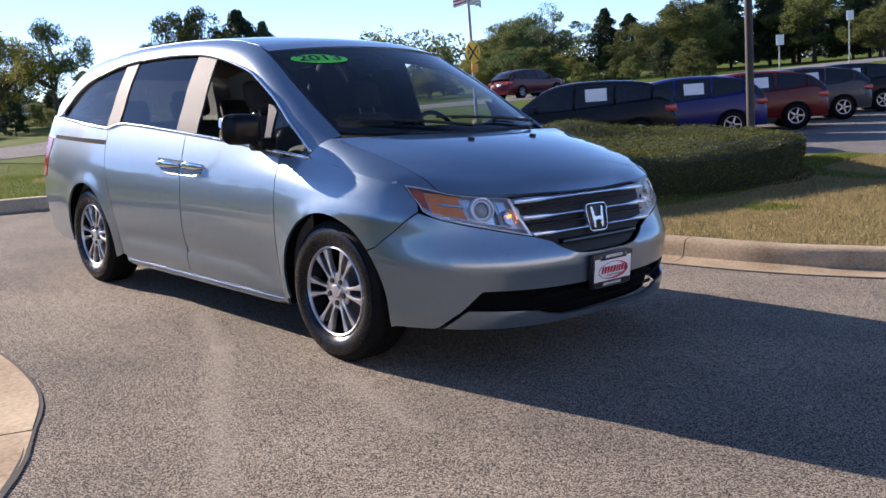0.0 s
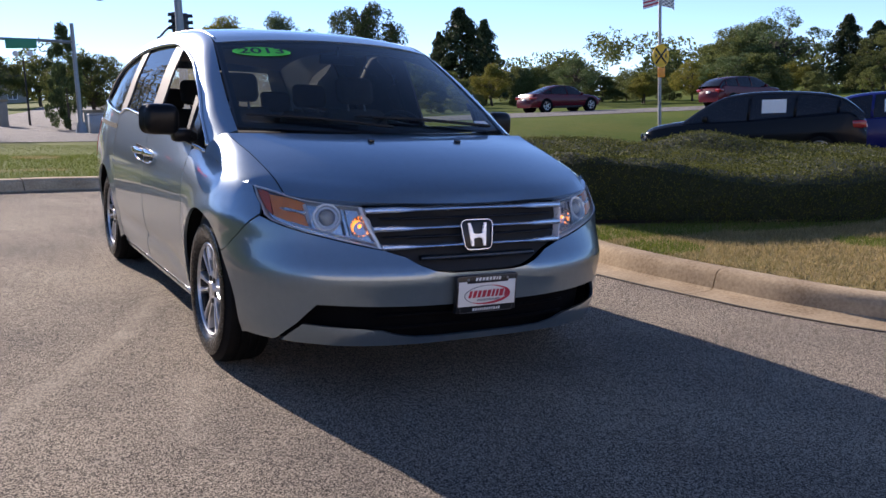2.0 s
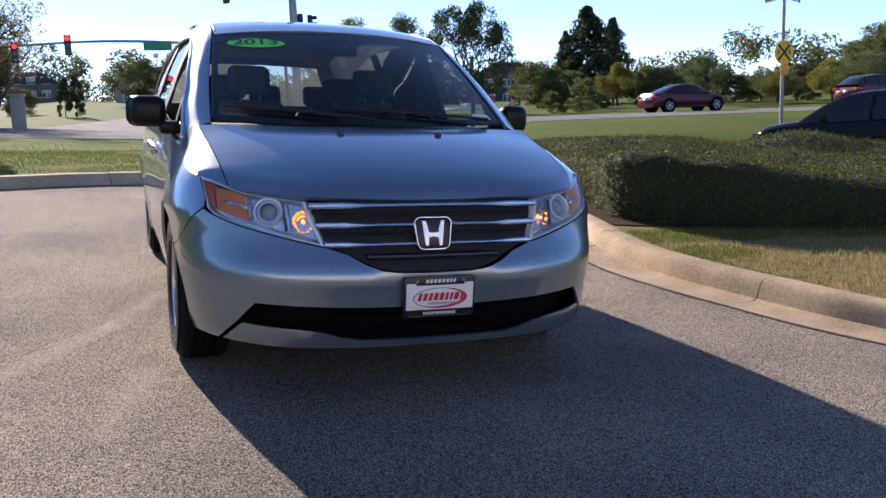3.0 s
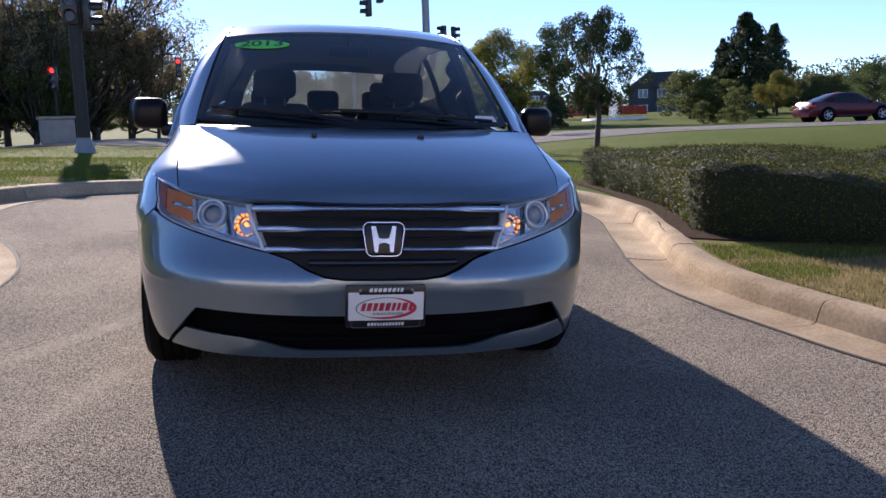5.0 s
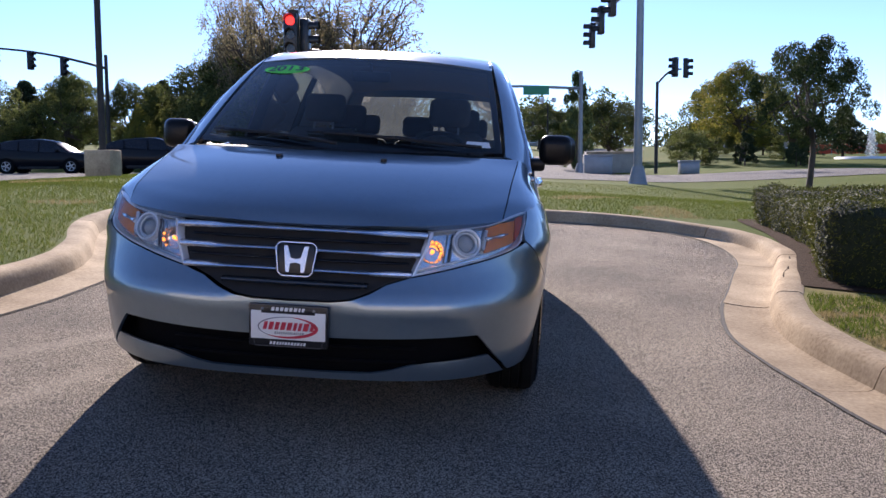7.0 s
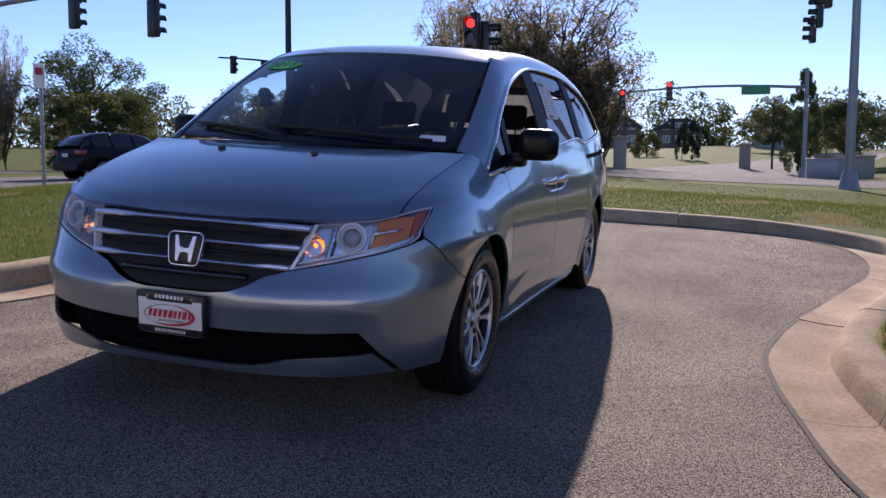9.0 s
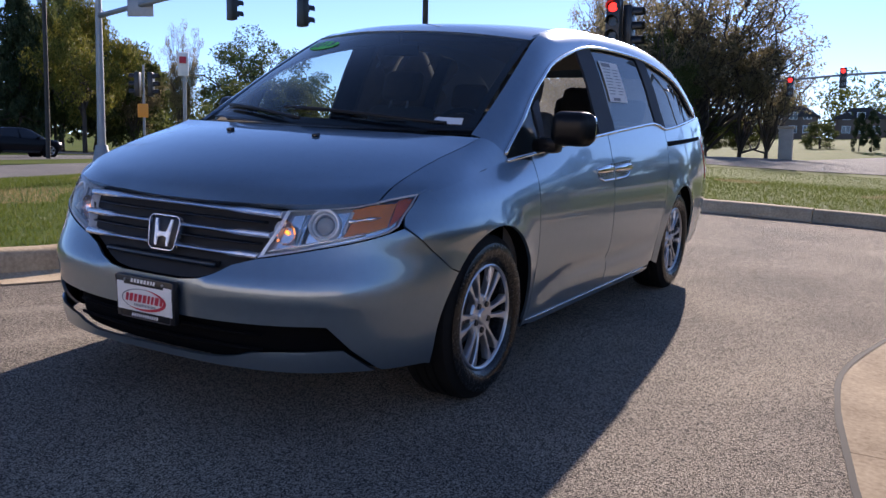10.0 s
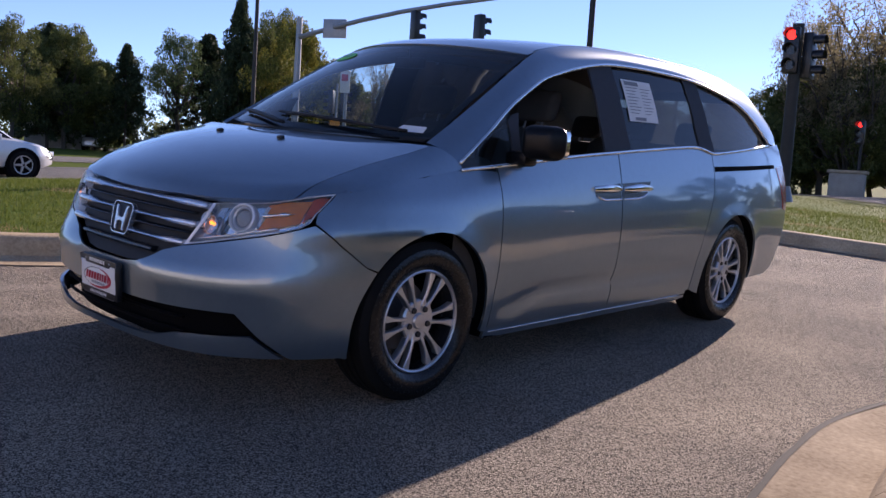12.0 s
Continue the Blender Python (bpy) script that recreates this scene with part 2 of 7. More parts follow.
M["paint"].node_tree.nodes["Principled BSDF"].inputs["Coat IOR"].default_value = 1.7


# ---- building helpers ----
def mesh_of(name, bm, smooth=True):
    me = bpy.data.meshes.new(name)
    for e in bm.edges:               # keep real corners crisp
        if len(e.link_faces) == 2 and e.link_faces[0].normal.length > 0 and e.link_faces[1].normal.length > 0 and e.calc_face_angle(0.0) > 0.62:
            e.smooth = False
    bm.to_mesh(me)
    bm.free()
    if smooth:
        me.polygons.foreach_set("use_smooth", [True] * len(me.polygons))
    return me


def part(name, bm, material, parent=None, label="", smooth=True):
    """Links a bmesh (or ready mesh) as one mesh object, under a thing or under a part."""
    me = bm if isinstance(bm, bpy.types.Mesh) else mesh_of(name, bm, smooth)
    if not me.materials:
        me.materials.append(material)
    ob = new(name, me)
    ob.parent = parent
    return tagged(ob, label) if label else ob


def thing(name, label, category, at=None, group="", kind=""):
    ob = new(name)
    ob.empty_display_size = 0.2
    ob.matrix_world = at if at is not None else Matrix()
    return tagged(ob, label, category, group, kind)


def box(bm, x0, x1, y0, y1, z0, z1, bevel=0.0, m=None, seg=2):
    r = bmesh.ops.create_cube(bm, size=1, matrix=(m or Matrix()) @ Matrix.Translation(((x0 + x1) / 2, (y0 + y1) / 2, (z0 + z1) / 2)) @ Matrix.Diagonal((x1 - x0, y1 - y0, z1 - z0, 1)))
    if bevel:
        es = list({e for v in r["verts"] for e in v.link_edges})
        bmesh.ops.bevel(bm, geom=es, offset=bevel, segments=seg, affect="EDGES", profile=0.5)
    return bm


def cyl(bm, p0, p1, r0, r1=None, n=12, caps=True):
    p0, p1 = Vector(p0), Vector(p1)
    d = p1 - p0
    m = Matrix.Translation((p0 + p1) / 2) @ d.to_track_quat("Z", "Y").to_matrix().to_4x4()
    bmesh.ops.create_cone(bm, cap_ends=caps, segments=n, radius1=r0, radius2=r0 if r1 is None else r1, depth=d.length, matrix=m)
    return bm


def tube(bm, pts, r, n=8, closed=False, flat=1.0):
    """A tube along points; flat squeezes it along the second axis."""
    pts = [Vector(p) for p in pts]
    rings, count = [], len(pts)
    for i, p in enumerate(pts):
        d = (pts[(i + 1) % count] - pts[i - 1]) if closed else (pts[min(i + 1, count - 1)] - pts[max(i - 1, 0)])
        d.normalize()
        side = d.cross(Vector((0, 0, 1)) if abs(d.z) < 0.9 else Vector((0, 1, 0))).normalized()
        up = side.cross(d)
        rr = r[i] if isinstance(r, (list, tuple)) else r
        rings.append([bm.verts.new(p + side * math.cos(2 * math.pi * k / n) * rr * flat + up * math.sin(2 * math.pi * k / n) * rr) for k in range(n)])
    for i in range(count if closed else count - 1):
        a, b = rings[i], rings[(i + 1) % count]
        for k in range(n):
            bm.faces.new((a[k], a[(k + 1) % n], b[(k + 1) % n], b[k]))
    if not closed:
        bm.faces.new(rings[0][::-1])
        bm.faces.new(rings[-1])
    return bm


def lathe(bm, prof, n=40, m=None):
    """Turns a profile of (radius, along) about the x axis."""
    rings = []
    for k in range(n):
        a = 2 * math.pi * k / n
        rings.append([bm.verts.new(((m or Matrix()) @ Vector((t, r * math.cos(a), r * math.sin(a))))) for r, t in prof])
    for k in range(n):
        a, b = rings[k], rings[(k + 1) % n]
        for i in range(len(prof) - 1):
            bm.faces.new((a[i], b[i], b[i + 1], a[i + 1]))
    return bm


def smoothstep(a, b, x):
    t = min(max((x - a) / (b - a), 0.0), 1.0)
    return t * t * (3 - 2 * t)


def spline(pts, step):
    """Points along a smooth curve through pts, about step apart."""
    out, P = [], [Vector(p) for p in pts]
    for i in range(len(P) - 1):
        a, b, c, d = P[max(i - 1, 0)], P[i], P[i + 1], P[min(i + 2, len(P) - 1)]
        n = max(2, int((c - b).length / step))
        for k in range(n):
            t = k / n
            out.append(0.5 * ((2 * b) + (c - a) * t + (2 * a - 5 * b + 4 * c - d) * t * t + (3 * b - a - 3 * c + d) * t ** 3))
    return out + [P[-1]]


def interp(x, xs, ys):
    return float(np.interp(x, xs, ys))


def sheet(poly, fn, us, vs):
    """A flat outline cut along the lines us and vs and laid onto the surface fn(u, v)."""
    bm = bmesh.new()
    f = bm.faces.new([bm.verts.new((p[0], p[1], 0)) for p in poly])
    lo = [min(p[i] for p in poly) for i in (0, 1)]
    hi = [max(p[i] for p in poly) for i in (0, 1)]
    for axis, lines in ((0, us), (1, vs)):
        for c in lines:
            if lo[axis] + 1e-4 < c < hi[axis] - 1e-4:
                co = (c, 0, 0) if axis == 0 else (0, c, 0)
                no = (1, 0, 0) if axis == 0 else (0, 1, 0)
                bmesh.ops.bisect_plane(bm, geom=bm.verts[:] + bm.edges[:] + bm.faces[:], dist=1e-5, plane_co=co, plane_no=no)
    for v in bm.verts:
        v.co = Vector(fn(v.co.x, v.co.y))
    return bm


# ---- the lie of the land ----
def land(x, y):
    ax = abs(x)
    cx = x if ax < 6 else math.copysign(6 * (0.5 + 0.5 * math.cos(math.pi * min((ax - 6) / 10, 1))), x)
    cy = max(y, -12.0) if y < 8 else 8 + 6 * (1 - math.exp(-(y - 8) / 6))
    z = -0.0525 * cx + 0.0371 * cy
    z -= 0.85 * smoothstep(9, 16, x) * (1 - smoothstep(10, 22, y))
    r = math.hypot(x, y)
    z += 0.012 * min(max(y - 14, 0), 20) - 0.1 * smoothstep(10, 18, -x)
    k = min(1, 220 / max(r, 1))
    return z + 0.036 * max(y * k - 50, 0) * (1 - 0.45 * smoothstep(0, 80, x)) + 0.012 * max(abs(x * k) - 45, 0)


def lawn_z(x, y):
    away = math.hypot(x, y - 2)
    return land(x, y) + 0.135 - 0.1 * smoothstep(9, 14, away)


KERB = [(-30, -3.7), (-14, -3.6), (-8, -3.5), (-5, -3.2), (-3.6, -2.75), (-2.95, -2.3), (-2.6, -1.85), (-2.38, -1.4), (-2.22, -1.0), (-2.14, -0.5), (-2.12, 0),
        (-2.17, 0.8), (-2.4, 1.6), (-2.8, 2.5), (-3.1, 3.3), (-3.22, 4.3), (-3.05, 5.3), (-2.5, 6.05), (-1.6, 6.5), (-0.6, 6.68), (0.4, 6.72),
        (1.7, 6.72), (2.6, 6.35), (3.1, 5.6), (3.25, 4.6), (3.15, 3.5), (2.9, 2.6), (2.62, 1.6), (2.4, 0.85), (2.25, 0), (2.27, -0.6),
        (2.37, -1.25), (2.5, -1.9), (2.75, -2.5), (3.2, -3.1), (4.2, -3.6), (7, -3.9), (14, -4), (30, -4.1)]
edge = spline([(x, y, 0) for x, y in KERB], 0.14)


def out_of(i):
    d = edge[min(i + 1, len(edge) - 1)] - edge[max(i - 1, 0)]
    return Vector((-d.y, d.x, 0)).normalized()


def gutter(p):
    return 0.33 - 0.2 * smoothstep(4.6, 6.3, p.y)


GRID = [*np.arange(-12, 20.1, 1.0), *np.arange(-40, -12, 3.0), *np.arange(22, 42, 3.0), *range(-120, -41, 10), *range(50, 121, 10), *range(-400, -121, 40), *range(160, 401, 40)]
back = [edge[i] + out_of(i) * (gutter(edge[i]) + 0.2) for i in range(len(edge))]
ring = [(-600, -3.9), *[(p.x, p.y) for p in back[::3]], (600, -4.3), (600, 600), (-600, 600)]
ground = part("ground", sheet(ring, lambda x, y: (x, y, lawn_z(x, y)), GRID, GRID), M["grass"])
tagged(ground, "mown green lawn with dry straw-coloured patches", "lawn", kind="structure")
inner = [(-600, -3.6), *[(p.x, p.y) for p in edge[::3]], (600, -4.0), (600, -600), (-600, -600)]
pad = part("pavement", sheet(inner, lambda x, y: (x, y, land(x, y)), GRID, GRID), M["asphalt"])
tagged(pad, "worn grey-brown asphalt driveway with fine stone grain", "driveway", kind="structure")


# kerb stones with a gutter pan, poured in lengths with open joints
kerb = tagged(new("kerb"), "pale tan concrete kerb with a gutter pan", "kerb", kind="structure")
length, joints = 0.0, []
start_i = min(range(len(edge)), key=lambda i: (edge[i] - Vector((2.40, -1.2, 0))).length)
run = [0.0]
for i in range(1, len(edge)):
    run.append(run[-1] + (edge[i] - edge[i - 1]).length)
marks = sorted(run[start_i] + k * 2.35 for k in range(-30, 30))


def kerb_profile(g):
    return [(0.0, -0.05), (0.0, 0.004), (g * 0.5, -0.004), (g - 0.03, 0.0), (g + 0.0, 0.012), (g + 0.022, 0.07), (g + 0.04, 0.112), (g + 0.065, 0.134), (g + 0.1, 0.142), (g + 0.2, 0.146), (g + 0.235, 0.132), (g + 0.245, 0.09), (g + 0.245, -0.05)]


rnd = random.Random(4)
bounds = [run[0]] + [m for m in marks if run[0] < m < run[-1]] + [run[-1]]
for s0, s1 in zip(bounds, bounds[1:]):
    ids = [i for i in range(len(edge)) if s0 + 0.008 < run[i] < s1 - 0.008]
    if len(ids) < 2:
        continue
    bm, rings = bmesh.new(), []
    sink, lean = rnd.uniform(-0.006, 0.006), rnd.uniform(-0.004, 0.004)
    stops = [(edge[i], out_of(i)) for i in ids]
    for s, j, side in ((s0 + 0.004, 0, -1), (s1 - 0.004, -1, 1)):
        i = ids[j]
        d = (edge[min(i + 1, len(edge) - 1)] - edge[max(i - 1, 0)]).normalized()
        stops.insert(0 if side < 0 else len(stops), (edge[i] + d * (s - run[i]), out_of(i)))
    for p, n in stops:
        ring_now = []
        for o, z in kerb_profile(gutter(p)):
            wob = 0.006 * noise.noise(p * 1.7) * (1 if z > 0.05 else 0.3)
            q = p + n * (o + wob)
            ring_now.append(bm.verts.new((q.x, q.y, land(q.x, q.y) + z + sink + wob)))
        rings.append(ring_now)
    for a2, b2 in zip(rings, rings[1:]):
        for k in range(len(a2) - 1):
            bm.faces.new((a2[k], b2[k], b2[k + 1], a2[k + 1]))
    bm.faces.new(rings[0])
    bm.faces.new(rings[-1][::-1])
    bmesh.ops.recalc_face_normals(bm, faces=bm.faces[:])
    part("kerb_stone", bm, M["concrete"], kerb)
bm = bmesh.new()
for o0, o1, z in ((-0.016, 0.012, 0.006), (0.3, 0.56, -0.03)):
    vs = [[bm.verts.new((q.x, q.y, land(q.x, q.y) + z)) for q in (p + out_of(i) * (o0 + 0.008 * noise.noise(p * 6)), p + out_of(i) * o1)] for i, p in enumerate(edge)]
    for a2, b2 in zip(vs, vs[1:]):
        bm.faces.new((a2[0], b2[0], b2[1], a2[1]))
part("joint_filler", bm, M["joint"], kerb, "dark crumbly seam between asphalt and concrete")


# ---- streets, car park, island ----
def strip(name, poly, lift, mat, label, category):
    ob = part(name, sheet(poly, lambda x, y: (x, y, lawn_z(x, y) + lift), GRID, GRID), mat)
    return tagged(ob, label, category, kind="structure")


strip("road", [(-26, 24.5), (-13.5, 24.5), (-8.5, 22.8), (-1, 21.6), (6, 25.8), (60, 27.5), (400, 40), (400, 52), (60, 38), (8, 36.5), (6, 44), (10, 70), (20, 130), (10, 130), (0, 70), (-6, 44), (-10, 41), (-60, 46), (-300, 60), (-300, 50), (-60, 36), (-27, 33)], 0.02, M["street"], "pale grey street asphalt at a junction", "street")
strip("road_1", [(-25, -30), (-15.3, -30), (-14.6, 12), (-13.5, 24.4), (-26, 24.4)], 0.02, M["street"], "pale grey side street asphalt", "street")
strip("road_2", [(-46, -30), (-32, -30), (-33, 22), (-34, 34), (-46, 34)], 0.02, M["street"], "pale grey far carriageway asphalt", "street")
strip("car_park", [(12.4, -3.9), (11.8, 2.6), (12.6, 6.4), (17.5, 11.8), (44, 14.5), (60, 15), (60, -3.9)], 0.025, M["street"], "pale sunlit car park asphalt", "car park")


def blades(name, spots, rng, mat, label, size=(0.02, 0.05), wide=0.0045):
    """Grass blades as one object: spots gives places, each a thin bent triangle."""
    n = len(spots)
    ang, h = rng.uniform(0, 2 * np.pi, n), rng.uniform(*size, n)
    z = np.array([lawn_z(x, y) for x, y in spots])
    base = np.column_stack([spots, z - 0.004])
    side = np.column_stack([np.cos(ang), np.sin(ang), np.zeros(n)]) * wide
    tip = base + np.column_stack([rng.normal(0, 0.014, n), rng.normal(0, 0.014, n), h])
    co = np.stack([base - side, base + side, tip], 1).reshape(-1, 3)
    me = bpy.data.meshes.new(name)
    me.from_pydata(co.tolist(), [], np.arange(3 * n).reshape(-1, 3).tolist())
    return tagged(part(name, me, mat), label, "grass", kind="stuff")


def scatter(rng, n, x0, x1, y0, y1, keep):
    xs, ys = rng.uniform(x0, x1, n), rng.uniform(y0, y1, n)
    return np.array([(x, y) for x, y in zip(xs, ys) if keep(x, y)])


EX, EY = np.array([p.x for p in edge]), np.array([p.y for p in edge])
NX, NY = np.array([out_of(i).x for i in range(len(edge))]), np.array([out_of(i).y for i in range(len(edge))])


def off_kerb(x, y):
    """Metres outside the asphalt's edge; negative inside."""
    i = int(np.argmin((EX - x) ** 2 + (EY - y) ** 2))
    return (x - EX[i]) * NX[i] + (y - EY[i]) * NY[i]


rng = np.random.default_rng(11)
HEDGE = [(3.4, 1.35), (4.4, 0.95), (5.5, 0.7), (6.6, 0.38), (7.5, 0.14), (8.3, 0.42), (9.0, 1.1), (9.4, 2.4), (8.7, 4.1), (7.2, 5.3), (5.9, 6.3), (4.9, 6.95), (4.2, 6.95), (4.1, 5.2), (3.9, 3.7), (3.6, 2.5), (3.35, 1.75)]


def in_hedge(x, y, grow=0.0):
    inside, n = False, len(HEDGE)
    for i in range(n):
        (xa, ya), (xb, yb) = HEDGE[i], HEDGE[i - 1]
        if (ya > y) != (yb > y) and x < (xb - xa) * (y - ya) / (yb - ya) + xa:
            inside = not inside
    return inside


ok = lambda x, y: off_kerb(x, y) > gutter(Vector((x, y, 0))) + 0.25 and not in_hedge(x, y)
gm = M["grass"].node_tree
gn, gl = gm.nodes, gm.links
dry_mix, where, gap2, spots2, amount2 = gn.new("ShaderNodeMix"), gn.new("ShaderNodeTexCoord"), gn.new("ShaderNodeVectorMath"), gn.new("ShaderNodeTexNoise"), gn.new("ShaderNodeMath")
fall = gn.new("ShaderNodeMapRange")
dry_mix.data_type, gap2.operation, amount2.operation = "RGBA", "DISTANCE", "MULTIPLY"
gap2.inputs[1].default_value = (6.2, -1.9, -0.2)
gl.new(where.outputs["Object"], gap2.inputs[0])
gl.new(where.outputs["Object"], spots2.inputs["Vector"])
spots2.inputs["Scale"].default_value, spots2.inputs["Detail"].default_value = 2.6, 8
fall.inputs[1].default_value, fall.inputs[2].default_value, fall.inputs[3].default_value, fall.inputs[4].default_value = 3.0, 6.5, 1.6, 0.0
gl.new(gap2.outputs["Value"], fall.inputs[0])
gl.new(fall.outputs[0], amount2.inputs[0])
gl.new(spots2.outputs[0], amount2.inputs[1])
pb = gn["Principled BSDF"]
gl.new(pb.inputs["Base Color"].links[0].from_socket, dry_mix.inputs[6])
dry_mix.inputs[7].default_value = (0.3, 0.225, 0.11, 1)
gl.new(amount2.outputs[0], dry_mix.inputs[0])
gl.new(dry_mix.outputs[2], pb.inputs["Base Color"])
near = np.vstack([scatter(rng, 110000, 2.6, 11.5, -3.6, 0.9, ok), scatter(rng, 75000, -9, -2.4, -3.2, 8, ok), scatter(rng, 75000, -9, 8, 6.9, 12, ok)])
far_on = lambda x, y: x > -12.5 and y < 20.5
beyond = np.vstack([scatter(rng, 60000, -12.5, 9, 12, 20.5, far_on), scatter(rng, 9000, -13, -9, -3.0, 12, far_on)])
dry = np.array([noise.noise(Vector((x * 0.8, y * 0.8, 2))) for x, y in near]) + np.where((near[:, 0] > 2) & (near[:, 1] < 0.2), 0.42, -0.32)
blades("grass", beyond, rng, M["blade"], "mown green grass towards the street", (0.014, 0.03), 0.006)
blades("grass", near[dry < 0.08], rng, M["blade"], "short green lawn grass beside the kerb")
blades("dry_grass", near[dry >= 0.08], rng, M["straw"], "dry straw-coloured lawn grass beside the kerb")


# ---- clipped hedge ----
def hedge_h(x, y):
    d = min(abs((x - xa) * (yb - ya) - (y - ya) * (xb - xa)) / math.hypot(xb - xa, yb - ya) for (xa, ya), (xb, yb) in zip(HEDGE, HEDGE[1:] + HEDGE[:1]))
    e = min(d / 0.42, 1.0)
    top = 0.65 - 0.03 * max(x - 3.5, 0) - 0.02 * max(y - 2, 0) + 0.17 * math.exp(-((x - 6.4) ** 2 + (y - 5.1) ** 2) / 0.5) + 0.3 * math.exp(-((x - 7.6) ** 2 + (y - 3.8) ** 2) / 0.6) - 0.13 * math.exp(-((x - 6.2) ** 2 + (y - 2.2) ** 2) / 2.6) + 0.055 * math.sin(1.9 * x + 0.7 * y) + 0.08 * noise.noise(Vector((x * 1.3, y * 1.3, 5)))
    return top * (0.76 + 0.24 * math.sqrt(max(1 - (1 - e) ** 2, 0)))


hedge = thing("hedge", "dense dark green clipped yew hedge on mulch by the kerb", "hedge")
loop = [(p.x, p.y) for p in spline([(x, y, 0) for x, y in HEDGE + HEDGE[:1]], 0.25)][:-1]
lines = np.arange(0, 12, 0.22)
bm = sheet(loop, lambda x, y: (x, y, lawn_z(x, y) + hedge_h(x, y)), lines, lines)
rim = [e2 for e2 in bm.edges if e2.is_boundary]
ext = bmesh.ops.extrude_edge_only(bm, edges=rim)
mid = [g for g in ext["geom"] if isinstance(g, bmesh.types.BMVert)]
for v in mid:
    v.co.z = lawn_z(v.co.x, v.co.y) + 0.28
    v.co.x += 0.04 * noise.noise(v.co * 3)
ext = bmesh.ops.extrude_edge_only(bm, edges=[g for g in ext["geom"] if isinstance(g, bmesh.types.BMEdge) and g.is_boundary])
cen = Vector((5.0, 3.0, 0))
for v in (g for g in ext["geom"] if isinstance(g, bmesh.types.BMVert)):
    v.co += (cen - v.co).normalized() * 0.12
    v.co.z = lawn_z(v.co.x, v.co.y) - 0.02
bmesh.ops.recalc_face_normals(bm, faces=bm.faces[:])
tri = bmesh.ops.triangulate(bm, faces=bm.faces[:])["faces"]
corners = np.array([[v.co[:] for v in f.verts] for f in bm.faces])
# core under the leaves: the hedge's inner shade put into a near-black green
M["hedgecore"] = surf("hedge_inner_shade", (0.012, 0.02, 0.008), (0.02, 0.03, 0.012), 12, 0.95, bump=0.03, bscale=40)
M["hedge"] = leaf_surf("yew_leaf", (0.02, 0.034, 0.008), (0.19, 0.2, 0.04), 0.2)
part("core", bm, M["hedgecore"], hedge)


def leaves_on(corners, n, rng, size, spread):
    """Small leaf blades strewn over triangles, area by area."""
    area = np.linalg.norm(np.cross(corners[:, 1] - corners[:, 0], corners[:, 2] - corners[:, 0]), axis=1)
    pick = rng.choice(len(corners), n, p=area / area.sum())
    a, b = np.sqrt(rng.uniform(0, 1, n)), rng.uniform(0, 1, n)
    c = corners[pick]
    p = c[:, 0] * (1 - a)[:, None] + c[:, 1] * (a * (1 - b))[:, None] + c[:, 2] * (a * b)[:, None] + rng.normal(0, spread, (n, 3))
    u, v = rng.normal(0, 1, (n, 3)), rng.normal(0, 1, (n, 3))
    u /= np.linalg.norm(u, axis=1)[:, None]
    v -= u * (u * v).sum(1)[:, None]
    v /= np.linalg.norm(v, axis=1)[:, None]
    s = rng.uniform(*size, n)[:, None]
    co = np.stack([p - u * s, p + v * s * 0.6, p + u * s], 1).reshape(-1, 3)
    me = bpy.data.meshes.new("leaves")
    me.from_pydata(co.tolist(), [], np.arange(3 * n).reshape(-1, 3).tolist())
    return me


part("leaves", leaves_on(corners, 170000, rng, (0.011, 0.022), 0.022), M["hedge"], hedge)
mulch = [(p[0] + (p[0] - 5.6) * 0.125 * (p[0] < 5.6), p[1] + (p[1] - 3.2) * 0.05) for p in loop]
tagged(part("mulch", sheet(mulch, lambda x, y: (x, y, lawn_z(x, y) + 0.012), lines, lines), M["soil"]), "dark brown bark mulch under the hedge", "mulch", kind="structure")

# unseen pale wall added behind the walk: closes the place and bounces sun forward
wall = part("wall_south", box(bmesh.new(), -34, 26, -30.4, -30, land(0, -30) - 0.5, 6.2), M["render_wall"], None, smooth=False)
tagged(wall, "unseen plain pale wall added to bounce sunlight onto the minivan", "wall", kind="structure")


# ---- the minivan: front at -y, its left side at +x; laid out square and then set on the leaning pad ----
van = thing("minivan", "silver-blue metallic minivan parked on the asphalt drive, front windows down", "minivan", TILT)
ZS = [0.15, 0.28, 0.40, 0.55, 0.70, 0.80, 0.90, 1.00, 1.10, 1.16, 1.24, 1.35, 1.45, 1.56, 1.66]
WS = [0.915, 0.945, 0.965, 0.985, 0.988, 0.982, 0.968, 0.945, 0.918, 0.900, 0.868, 0.830, 0.788, 0.735, 0.68]
BZ = [0.14, 0.20, 0.26, 0.32, 0.40, 0.47, 0.53, 0.555, 0.60, 0.64, 0.70, 0.81, 0.885, 0.95, 1.00]
BB = [0.83, 0.890, 0.912, 0.920, 0.921, 0.925, 0.930, 0.918, 0.893, 0.872, 0.845, 0.795, 0.745, 0.68, 0.60]
NOSE = 2.95


